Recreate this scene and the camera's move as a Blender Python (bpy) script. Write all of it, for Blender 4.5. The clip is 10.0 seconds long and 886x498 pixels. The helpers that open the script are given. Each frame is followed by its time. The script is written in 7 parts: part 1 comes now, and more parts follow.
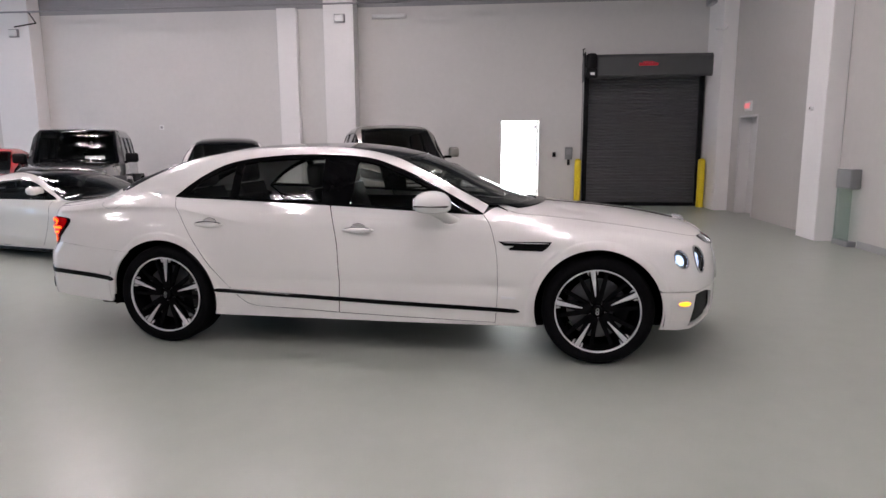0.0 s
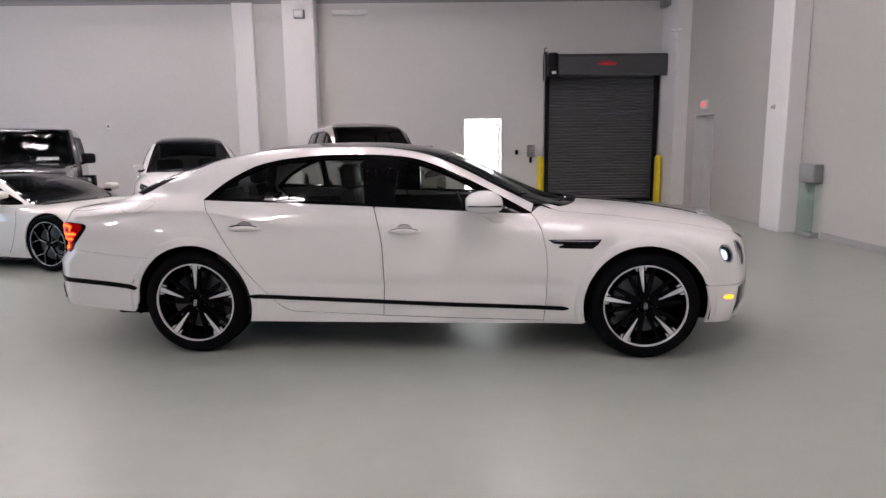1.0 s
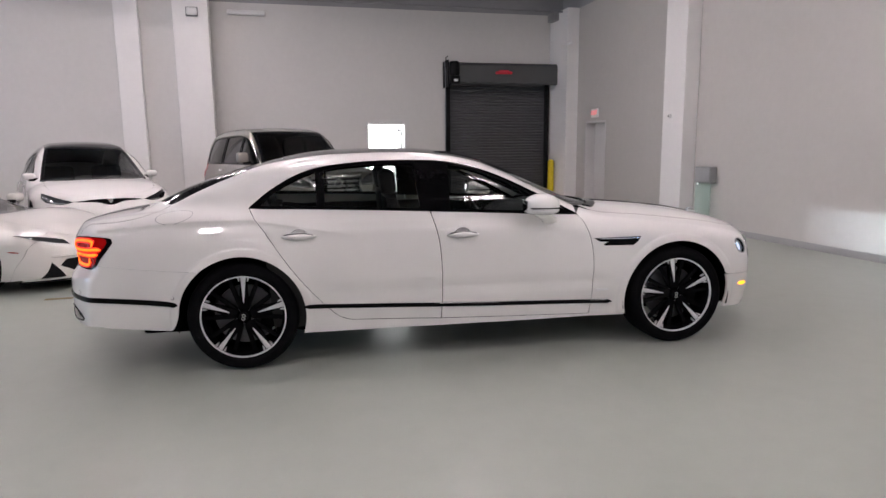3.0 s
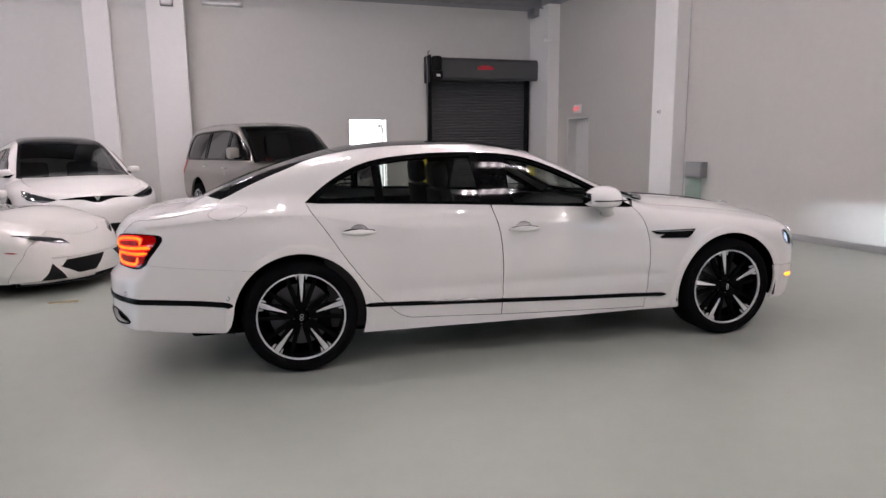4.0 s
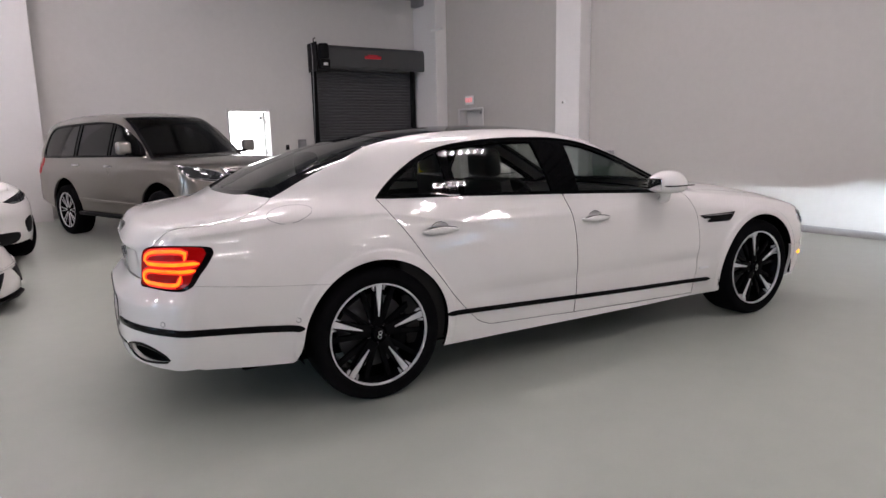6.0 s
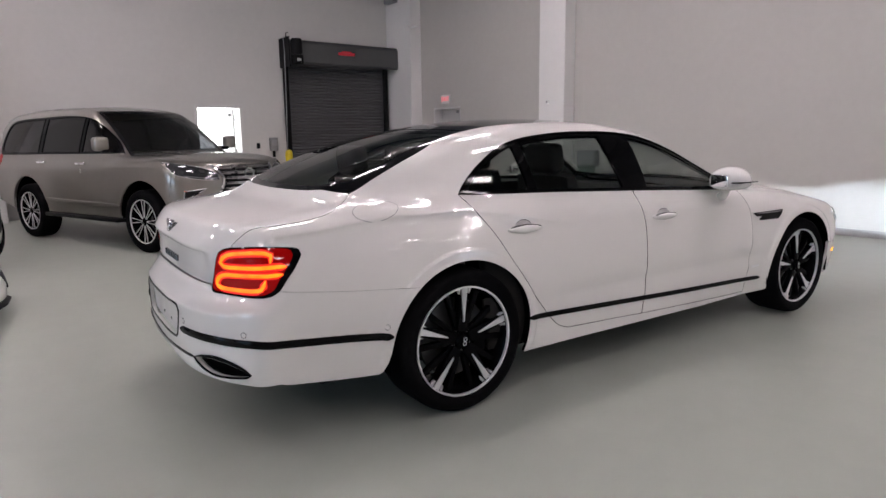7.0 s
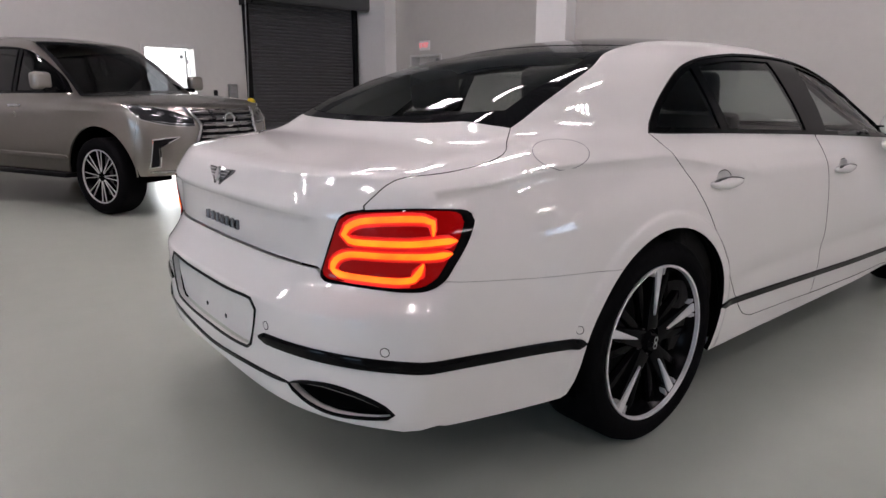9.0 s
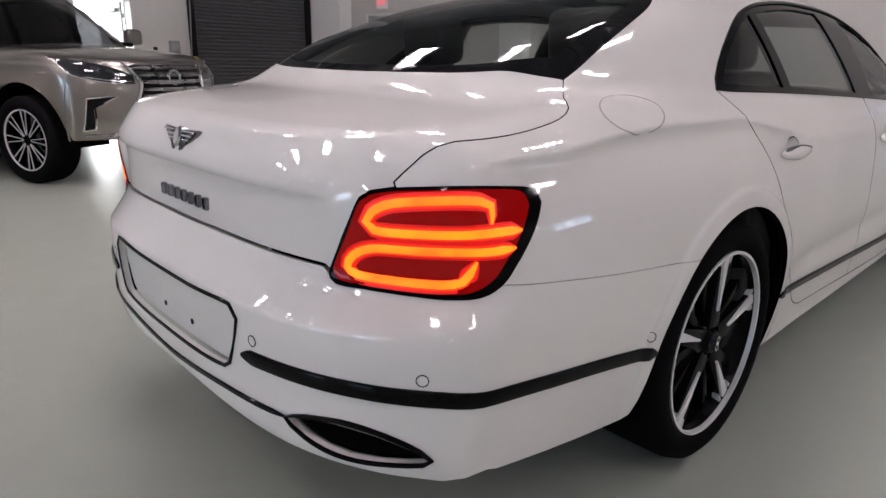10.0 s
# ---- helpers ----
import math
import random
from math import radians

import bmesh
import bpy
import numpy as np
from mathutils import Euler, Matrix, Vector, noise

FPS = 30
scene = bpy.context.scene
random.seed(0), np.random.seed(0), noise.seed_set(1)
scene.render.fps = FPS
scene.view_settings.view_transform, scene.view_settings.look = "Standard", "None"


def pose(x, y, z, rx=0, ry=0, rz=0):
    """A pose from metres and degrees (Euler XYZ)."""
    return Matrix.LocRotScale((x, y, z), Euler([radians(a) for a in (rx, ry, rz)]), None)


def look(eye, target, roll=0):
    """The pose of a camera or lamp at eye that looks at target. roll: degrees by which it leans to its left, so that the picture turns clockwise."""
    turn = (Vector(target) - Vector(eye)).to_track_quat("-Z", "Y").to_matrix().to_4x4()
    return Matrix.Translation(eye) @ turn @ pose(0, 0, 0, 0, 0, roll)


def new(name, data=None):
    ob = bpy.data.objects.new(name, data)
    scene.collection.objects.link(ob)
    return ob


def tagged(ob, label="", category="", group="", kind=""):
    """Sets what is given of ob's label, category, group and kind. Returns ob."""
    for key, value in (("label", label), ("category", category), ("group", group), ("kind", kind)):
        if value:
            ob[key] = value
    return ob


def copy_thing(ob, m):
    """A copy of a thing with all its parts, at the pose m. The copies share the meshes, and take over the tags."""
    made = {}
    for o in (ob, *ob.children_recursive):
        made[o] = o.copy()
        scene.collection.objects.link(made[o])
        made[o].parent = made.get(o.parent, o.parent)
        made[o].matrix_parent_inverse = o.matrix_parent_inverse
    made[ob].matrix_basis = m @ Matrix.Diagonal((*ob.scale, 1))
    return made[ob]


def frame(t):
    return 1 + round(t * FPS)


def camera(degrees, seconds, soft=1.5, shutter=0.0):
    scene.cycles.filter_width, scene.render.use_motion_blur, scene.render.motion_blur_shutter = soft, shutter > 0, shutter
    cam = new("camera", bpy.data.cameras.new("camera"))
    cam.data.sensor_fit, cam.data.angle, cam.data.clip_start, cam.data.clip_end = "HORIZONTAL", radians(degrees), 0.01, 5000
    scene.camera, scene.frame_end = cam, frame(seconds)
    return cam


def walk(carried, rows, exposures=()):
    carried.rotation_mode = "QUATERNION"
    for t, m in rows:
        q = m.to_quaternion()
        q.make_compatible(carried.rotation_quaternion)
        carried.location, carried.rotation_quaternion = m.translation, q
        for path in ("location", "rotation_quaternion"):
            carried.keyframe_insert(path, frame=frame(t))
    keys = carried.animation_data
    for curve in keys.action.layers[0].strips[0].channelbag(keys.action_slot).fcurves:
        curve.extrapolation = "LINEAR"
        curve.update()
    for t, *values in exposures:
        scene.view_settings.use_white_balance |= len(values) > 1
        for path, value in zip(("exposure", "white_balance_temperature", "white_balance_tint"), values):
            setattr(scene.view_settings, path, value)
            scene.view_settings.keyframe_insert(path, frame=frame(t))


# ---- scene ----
cam = camera(69.6, 10.0, soft=1.5)
PATH = [
    (0, (0.428, -0.485, 1.475), (0.238, 1.481, 1.157), -0.3),
    (0.5, (0.06, -0.531, 1.486), (-0.015, 1.441, 1.16), -0.5),
    (1, (-0.367, -0.493, 1.492), (-0.35, 1.48, 1.166), -0.6),
    (1.5, (-0.793, -0.529, 1.513), (-0.676, 1.442, 1.192), -1.0),
    (2, (-1.158, -0.503, 1.511), (-0.938, 1.459, 1.19), -0.7),
    (2.2, (-1.296, -0.476, 1.518), (-1.012, 1.481, 1.22), -0.8),
    (3.3, (-2.039, -0.372, 1.499), (-1.511, 1.53, 1.18), -0.3),
    (3.5, (-2.177, -0.301, 1.489), (-1.627, 1.595, 1.172), -0.1),
    (4, (-2.519, -0.097, 1.479), (-1.896, 1.775, 1.154), -0.6),
    (4.5, (-2.864, 0.103, 1.469), (-2.11, 1.924, 1.127), -1.2),
    (5, (-3.151, 0.416, 1.443), (-2.253, 2.171, 1.111), -1.4),
    (6.5, (-3.919, 1.318, 1.429), (-2.768, 2.916, 1.079), -1.0),
    (7, (-4.128, 1.642, 1.398), (-2.909, 3.189, 1.052), -0.8),
    (7.5, (-4.202, 1.956, 1.345), (-2.946, 3.465, 0.958), -0.8),
    (8, (-4.208, 2.32, 1.307), (-2.945, 3.81, 0.876), -0.9),
    (8.5, (-4.236, 2.677, 1.275), (-2.933, 4.124, 0.819), -0.7),
    (9, (-4.155, 2.996, 1.234), (-2.81, 4.399, 0.765), 0.2),
    (9.5, (-4.035, 3.248, 1.202), (-2.666, 4.611, 0.685), 0.3),
    (10, (-3.994, 3.468, 1.172), (-2.557, 4.739, 0.607), 1.2),
]
walk(cam, [(t, look(eye, target, roll)) for t, eye, target, roll in PATH], [(0.0, 0.0), (4.0, 0.0), (7.0, -0.10), (10.0, -0.16)])
# ---- world: a closed hall, a little daylight outside the open door ----
world = bpy.data.worlds.new("world")
scene.world = world
world.use_nodes = True
wn = world.node_tree
sky = wn.nodes.new("ShaderNodeTexSky")
sky.sky_type, sky.sun_disc = "NISHITA", False
sky.sun_elevation, sky.sun_rotation = radians(40), radians(200)
wn.nodes["Background"].inputs["Strength"].default_value = 0.12
wn.links.new(sky.outputs["Color"], wn.nodes["Background"].inputs["Color"])

LAMP_POWER = 116.0      # emission of the bars of the ceiling fixtures


# ---- materials ----
def mat(name, color, rough=0.5, metal=0.0, var=0.06, scale=3.0, bump=0.0, bump_scale=60.0, coat=0.0, spec=0.5, rvar=0.05, coat_rough=0.03):
    m = bpy.data.materials.new(name)
    m.use_nodes = True
    nt = m.node_tree
    b = nt.nodes["Principled BSDF"]
    b.inputs["Metallic"].default_value = metal
    b.inputs["Specular IOR Level"].default_value = spec
    b.inputs["Coat Weight"].default_value = coat
    b.inputs["Coat Roughness"].default_value = coat_rough
    tc = nt.nodes.new("ShaderNodeTexCoord")
    n1 = nt.nodes.new("ShaderNodeTexNoise")
    n1.inputs["Scale"].default_value, n1.inputs["Detail"].default_value = scale, 6
    nt.links.new(tc.outputs["Object"], n1.inputs["Vector"])
    n2 = nt.nodes.new("ShaderNodeTexNoise")
    n2.inputs["Scale"].default_value, n2.inputs["Detail"].default_value = scale * 14, 4
    nt.links.new(tc.outputs["Object"], n2.inputs["Vector"])
    add = nt.nodes.new("ShaderNodeMath")
    add.operation = "ADD"
    nt.links.new(n1.outputs["Fac"], add.inputs[0])
    nt.links.new(n2.outputs["Fac"], add.inputs[1])
    ramp = nt.nodes.new("ShaderNodeMapRange")
    ramp.inputs["From Min"].default_value, ramp.inputs["From Max"].default_value = 0.6, 1.4
    ramp.inputs["To Min"].default_value, ramp.inputs["To Max"].default_value = 1 - var, 1 + var
    nt.links.new(add.outputs[0], ramp.inputs["Value"])
    mul = nt.nodes.new("ShaderNodeVectorMath")
    mul.operation = "SCALE"
    mul.inputs[0].default_value = color[:3]
    nt.links.new(ramp.outputs["Result"], mul.inputs["Scale"])
    nt.links.new(mul.outputs["Vector"], b.inputs["Base Color"])
    rr = nt.nodes.new("ShaderNodeMapRange")
    rr.inputs["From Min"].default_value, rr.inputs["From Max"].default_value = 0.3, 0.7
    rr.inputs["To Min"].default_value, rr.inputs["To Max"].default_value = max(0, rough - rvar), rough + rvar
    nt.links.new(n1.outputs["Fac"], rr.inputs["Value"])
    nt.links.new(rr.outputs["Result"], b.inputs["Roughness"])
    if bump:
        n3 = nt.nodes.new("ShaderNodeTexNoise")
        n3.inputs["Scale"].default_value, n3.inputs["Detail"].default_value = bump_scale, 3
        nt.links.new(tc.outputs["Object"], n3.inputs["Vector"])
        bp = nt.nodes.new("ShaderNodeBump")
        bp.inputs["Strength"].default_value, bp.inputs["Distance"].default_value = bump, 0.01
        nt.links.new(n3.outputs["Fac"], bp.inputs["Height"])
        nt.links.new(bp.outputs["Normal"], b.inputs["Normal"])
    return m


def glow(name, color, strength):
    m = bpy.data.materials.new(name)
    m.use_nodes = True
    b = m.node_tree.nodes["Principled BSDF"]
    b.inputs["Base Color"].default_value = (*color, 1)
    b.inputs["Emission Color"].default_value = (*color, 1)
    b.inputs["Emission Strength"].default_value = strength
    return m


def glass(name, tint, rough=0.0):
    """Thin tinted pane: a coloured see-through layer under a clear reflecting face."""
    m = bpy.data.materials.new(name)
    m.use_nodes = True
    nt = m.node_tree
    nt.nodes.remove(nt.nodes["Principled BSDF"])
    tr = nt.nodes.new("ShaderNodeBsdfTransparent")
    tr.inputs["Color"].default_value = (*tint, 1)
    gl = nt.nodes.new("ShaderNodeBsdfGlossy")
    gl.inputs["Roughness"].default_value = rough
    lw = nt.nodes.new("ShaderNodeLayerWeight")
    lw.inputs["Blend"].default_value = 0.5
    pw = nt.nodes.new("ShaderNodeMath")
    pw.operation, pw.inputs[1].default_value = "POWER", 5.0
    nt.links.new(lw.outputs["Facing"], pw.inputs[0])
    fr = nt.nodes.new("ShaderNodeMapRange")
    fr.inputs["To Min"].default_value, fr.inputs["To Max"].default_value = 0.05, 1.0
    nt.links.new(pw.outputs[0], fr.inputs["Value"])
    mx = nt.nodes.new("ShaderNodeMixShader")
    nt.links.new(fr.outputs[0], mx.inputs[0])
    nt.links.new(tr.outputs[0], mx.inputs[1])
    nt.links.new(gl.outputs[0], mx.inputs[2])
    nt.links.new(mx.outputs[0], nt.nodes["Material Output"].inputs["Surface"])
    return m


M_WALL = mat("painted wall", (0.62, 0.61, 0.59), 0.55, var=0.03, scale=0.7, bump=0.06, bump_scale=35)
# same paint as M_WALL, with the east side's dimmer warm light in its colour
M_WALLDIM = mat("painted wall in dimmer warm light", (0.50, 0.485, 0.46), 0.55, var=0.03, scale=0.7, bump=0.06, bump_scale=35)
M_COL = mat("painted column", (0.80, 0.79, 0.78), 0.5, var=0.02, scale=0.8, bump=0.04, bump_scale=40)
M_FLOOR = mat("epoxy floor", (0.348, 0.377, 0.333), 0.30, var=0.05, scale=0.35, spec=0.40, rvar=0.02)
M_CEIL = mat("metal deck", (0.30, 0.30, 0.31), 0.5, var=0.06, scale=1.5)
M_STEEL = mat("grey steel", (0.30, 0.30, 0.31), 0.4, 0.6, var=0.08)
M_SHUT = mat("shutter slat grey", (0.085, 0.085, 0.092), 0.42, 0.2, var=0.12, scale=2)
M_SHUTBOX = mat("shutter hood grey", (0.075, 0.077, 0.08), 0.4, 0.3, var=0.1)
M_BLACK = mat("black plastic", (0.006, 0.006, 0.0065), 0.5, var=0.2, spec=0.12)
M_YELLOW = mat("yellow paint", (0.75, 0.58, 0.02), 0.4, var=0.08, scale=5)
M_GREYBOX = mat("grey enamel", (0.22, 0.225, 0.23), 0.45, var=0.06)
M_WHITEPL = mat("white plastic", (0.75, 0.75, 0.74), 0.4, var=0.03)
M_RED = mat("red letters", (0.6, 0.03, 0.05), 0.4)
M_DOOR = mat("door paint", (0.62, 0.61, 0.6), 0.45, var=0.04)
M_TUBE = glow("lit tube", (1.0, 0.875, 0.92), LAMP_POWER)
M_EXIT = glow("exit letters glow", (1.0, 0.12, 0.14), 1.2)
M_GUARD = glass("clear guard", (0.80, 0.88, 0.85))


# ---- mesh helpers ----
def quad_box(bm, x0, y0, z0, x1, y1, z1):
    v = [bm.verts.new(p) for p in ((x0, y0, z0), (x1, y0, z0), (x1, y1, z0), (x0, y1, z0), (x0, y0, z1), (x1, y0, z1), (x1, y1, z1), (x0, y1, z1))]
    for f in ((3, 2, 1, 0), (4, 5, 6, 7), (0, 1, 5, 4), (1, 2, 6, 5), (2, 3, 7, 6), (3, 0, 4, 7)):
        bm.faces.new([v[i] for i in f])
    return v


def rounded_box(x0, y0, z0, x1, y1, z1, r=0.004, seg=2):
    bm = bmesh.new()
    quad_box(bm, x0, y0, z0, x1, y1, z1)
    if r:
        bmesh.ops.bevel(bm, geom=list(bm.edges), offset=r, segments=seg, profile=0.5, affect="EDGES")
    return bm


def lathe(profile, seg=32, axis="y", closed=False):
    """profile: (radius, offset along the axis) pairs."""
    bm = bmesh.new()
    rings = []
    for r, o in profile:
        ring = []
        for i in range(seg):
            a = 2 * math.pi * i / seg
            c, s = r * math.cos(a), r * math.sin(a)
            ring.append(bm.verts.new((c, o, s) if axis == "y" else (c, s, o) if axis == "z" else (o, c, s)))
        rings.append(ring)
    pairs = list(zip(rings, rings[1:])) + ([(rings[-1], rings[0])] if closed else [])
    for a, b in pairs:
        for i in range(seg):
            bm.faces.new((a[i], a[(i + 1) % seg], b[(i + 1) % seg], b[i]))
    if not closed:
        for ring, r in ((rings[0], profile[0][0]), (rings[-1], profile[-1][0])):
            if r > 1e-6:
                bm.faces.new(ring)
    bmesh.ops.remove_doubles(bm, verts=bm.verts, dist=1e-6)
    bmesh.ops.recalc_face_normals(bm, faces=bm.faces)
    return bm


def tube_along(points, r, seg=10):
    bm = bmesh.new()
    pts = [Vector(p) for p in points]
    rings = []
    for i, p in enumerate(pts):
        d = (pts[min(i + 1, len(pts) - 1)] - pts[max(i - 1, 0)]).normalized()
        u = d.orthogonal().normalized() if i == 0 else (u - d * u.dot(d)).normalized()
        w = d.cross(u)
        rings.append([bm.verts.new(p + r * (u * math.cos(2 * math.pi * k / seg) + w * math.sin(2 * math.pi * k / seg))) for k in range(seg)])
    for a, b in zip(rings, rings[1:]):
        for i in range(seg):
            bm.faces.new((a[i], a[(i + 1) % seg], b[(i + 1) % seg], b[i]))
    bm.faces.new(rings[0])
    bm.faces.new(rings[-1])
    bmesh.ops.recalc_face_normals(bm, faces=bm.faces)
    return bm


def prism(outline, d0, d1, axis="y", bevel=0.0):
    """A closed outline of 2D points pushed from d0 to d1 along an axis (y: points are x, z; x: y, z; z: x, y)."""
    bm = bmesh.new()
    put = {"y": lambda a, b, d: (a, d, b), "x": lambda a, b, d: (d, a, b), "z": lambda a, b, d: (a, b, d)}[axis]
    lo = [bm.verts.new(put(a, b, d0)) for a, b in outline]
    hi = [bm.verts.new(put(a, b, d1)) for a, b in outline]
    f0, f1 = bm.faces.new(lo), bm.faces.new(hi)
    n = len(lo)
    for i in range(n):
        bm.faces.new((lo[i], lo[(i + 1) % n], hi[(i + 1) % n], hi[i]))
    bmesh.ops.recalc_face_normals(bm, faces=bm.faces)
    if bevel:
        bmesh.ops.bevel(bm, geom=[e for e in bm.edges if e in f0.edges or e in f1.edges], offset=bevel, segments=2, profile=0.5, affect="EDGES")
    return bm


def mesh_of(name, bm, material, smooth=None):
    me = bpy.data.meshes.new(name)
    bm.to_mesh(me)
    bm.free()
    for m in (material if isinstance(material, (list, tuple)) else [material]):
        me.materials.append(m)
    if smooth is not None:
        me.shade_smooth()
        me.set_sharp_from_angle(angle=radians(smooth))
    return me


def part(name, bm, material, parent, label="", smooth=35, at=None):
    """One mesh object under a thing or a part."""
    ob = new(name, bm if isinstance(bm, bpy.types.Mesh) else mesh_of(name, bm, material, smooth))
    ob.parent = parent
    if at is not None:
        ob.matrix_basis = at
    return tagged(ob, label)


def thing(name, label, category, at=None, group="", kind=""):
    ob = new(name)
    ob.empty_display_size = 0.1
    if at is not None:
        ob.matrix_basis = at
    return tagged(ob, label, category, group, kind)


def solid(name, bm, material, label, category, group="", kind="", smooth=35, at=None):
    ob = new(name, mesh_of(name, bm, material, smooth))
    if at is not None:
        ob.matrix_basis = at
    return tagged(ob, label, category, group, kind)


# ---- the hall ----
WX0, WX1, WY0, WY1, H, ROOF = -17.0, 5.49, -10.0, 15.64, 4.85, 6.4


def wall_with_holes(x0, x1, z0, z1, holes):
    """Wall panels in the x-z plane round rectangular openings (x0, x1, z0, z1)."""
    xs = sorted({x0, x1, *(h[0] for h in holes), *(h[1] for h in holes)})
    zs = sorted({z0, z1, *(h[2] for h in holes), *(h[3] for h in holes)})
    out = []
    for a, b in zip(xs, xs[1:]):
        for c, d in zip(zs, zs[1:]):
            if not any(h[0] <= (a + b) / 2 <= h[1] and h[2] <= (c + d) / 2 <= h[3] for h in holes):
                out.append((a, b, c, d))
    return out


def structure(name, bm, material, label, category, smooth=None):
    return solid(name, bm, material, label, category, kind="structure", smooth=smooth)


bm = bmesh.new()
quad_box(bm, WX0 - 0.3, WY0 - 0.3, -0.2, WX1 + 0.3, WY1 + 0.3, 0.0)
structure("floor", bm, M_FLOOR, "pale grey green glossy epoxy hall floor", "floor")
bm = bmesh.new()
quad_box(bm, WX0 - 0.5, WY0 - 0.5, ROOF + 0.08, WX1 + 0.6, WY1 + 0.6, ROOF + 0.2)
x = WX0
while x < WX1:
    quad_box(bm, x, WY0, ROOF, x + 0.13, WY1, ROOF + 0.085)
    x += 0.3
structure("ceiling", bm, M_CEIL, "grey ribbed metal deck ceiling", "ceiling")

DOOR = (0.33, 1.27, 0.0, 2.10)
SHUT = (2.38, 5.08, 0.0, 3.14)
bm = bmesh.new()
for a, b, c, d in wall_with_holes(WX0, WX1, 0, H, [DOOR, SHUT]):
    quad_box(bm, a, WY1, c, b, WY1 + 0.25, d)
structure("wall_north", bm, M_WALL, "off-white painted wall with door and shutter openings", "wall")
bm = bmesh.new()
quad_box(bm, WX0 - 0.25, WY0, 0, WX0, WY1 + 0.25, H)
structure("wall_west", bm, M_WALL, "off-white painted hall wall", "wall")
bm = bmesh.new()
quad_box(bm, WX0, WY0 - 0.25, 0, WX1, WY0, H)
structure("wall_south", bm, M_WALL, "off-white painted hall wall", "wall")
bm = bmesh.new()
for k in range(7):
    z = H + 0.222 * k
    quad_box(bm, WX0, WY1 + 0.05 - 0.012 * (k % 2), z, WX1 + 0.3, WY1 + 0.3, z + 0.222)
    quad_box(bm, WX1 + 0.05 - 0.012 * (k % 2), WY0, z, WX1 + 0.45, WY1 + 0.03, z + 0.222)
    quad_box(bm, WX0 - 0.3, WY0, z, WX0 - 0.05, WY1 + 0.03, z + 0.222)
    quad_box(bm, WX0, WY0 - 0.3, z, WX1 + 0.05, WY0 - 0.05, z + 0.222)
structure("upper_cladding", bm, M_CEIL, "grey metal cladding above the painted walls", "cladding")
RD0, RD1 = 13.12, 14.12
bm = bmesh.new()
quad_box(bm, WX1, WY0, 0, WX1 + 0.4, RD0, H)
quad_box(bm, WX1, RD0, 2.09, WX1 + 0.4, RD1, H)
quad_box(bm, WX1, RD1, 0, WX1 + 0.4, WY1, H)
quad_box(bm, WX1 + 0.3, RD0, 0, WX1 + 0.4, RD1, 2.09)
# the weaker light on this wall is put into its material colour
structure("wall_east", bm, M_WALLDIM, "off-white painted wall, darkened for its dimmer warm light, with a recessed door", "wall")


def column(x0, y0, x1, y1, name, label, top=None):
    return solid(name, rounded_box(x0, y0, 0, x1, y1, top or H, 0.008, 1), M_COL, label, "column", kind="structure", smooth=None)


column(-5.21, 15.46, -4.72, WY1 - 0.002, "pilaster_1", "white painted pilaster on the long wall")
column(-3.96, 15.2, -3.22, WY1 - 0.002, "column_1", "square white painted column near the wall", ROOF)
column(-12.6, 15.2, -11.55, WY1 - 0.002, "column_2", "square white painted column near the wall", ROOF)
column(5.20, 9.78, WX1 - 0.002, 10.42, "pilaster_2", "shallow white pilaster on the side wall")
column(5.17, 14.6, WX1 - 0.002, WY1 - 0.002, "pilaster_3", "white corner pilaster beside the shutter")


# ---- lamps of the hall ----
def ceiling_fixture():
    t = thing("ceiling_light", "white high-bay ceiling light with two rows of lit bars", "ceiling light", group="high-bay ceiling lights")
    part("housing", rounded_box(-0.52, -0.27, 0.09, 0.52, 0.27, 0.13, 0.01, 1), M_WHITEPL, t, smooth=None)
    for a, b, c, d in ((-0.52, -0.27, 0.52, -0.255), (-0.52, 0.255, 0.52, 0.27), (-0.52, -0.255, -0.505, 0.255), (0.505, -0.255, 0.52, 0.255)):
        part("skirt", rounded_box(a, b, 0.03, c, d, 0.09, 0.002, 1), M_WHITEPL, t, smooth=None)
    bar = mesh_of("light_bar", rounded_box(-0.03, -0.085, -0.010, 0.03, 0.085, 0.010, 0.007, 1), M_TUBE, 40)
    for i in range(6):
        for sy in (-0.125, 0.125):
            part("light_bar", bar, M_TUBE, t, "lit bar", at=pose(-0.40 + 0.16 * i, sy, 0.05))
    for sx in (-0.35, 0.35):
        part("hanger", rounded_box(sx - 0.008, -0.008, 0.13, sx + 0.008, 0.008, 0.655, 0.002, 1), M_STEEL, t, smooth=None)
    return t


first = ceiling_fixture()
rows = {-7.0: (-4.2, 0.9), -5.0: (3.5,), -3.3: (-9.3, -4.2, 0.9), -1.4: (2.7,), 0.35: (-9.3, -4.2, 0.75), 2.5: (0.95,), 5.6: (-12.0, -6.6, -2.1, 0.9), 8.3: (-12.0, -6.6, -2.1, 0.9), 10.6: (-12.0, -7.6, -4.2, 1.0), 12.7: (-9.3, -4.2)}
for k, (x, y) in enumerate((x, y) for y, xs in rows.items() for x in xs):
    m = pose(x, y, 5.75)
    if k == 0:
        first.matrix_basis = m
    else:
        copy_thing(first, m)


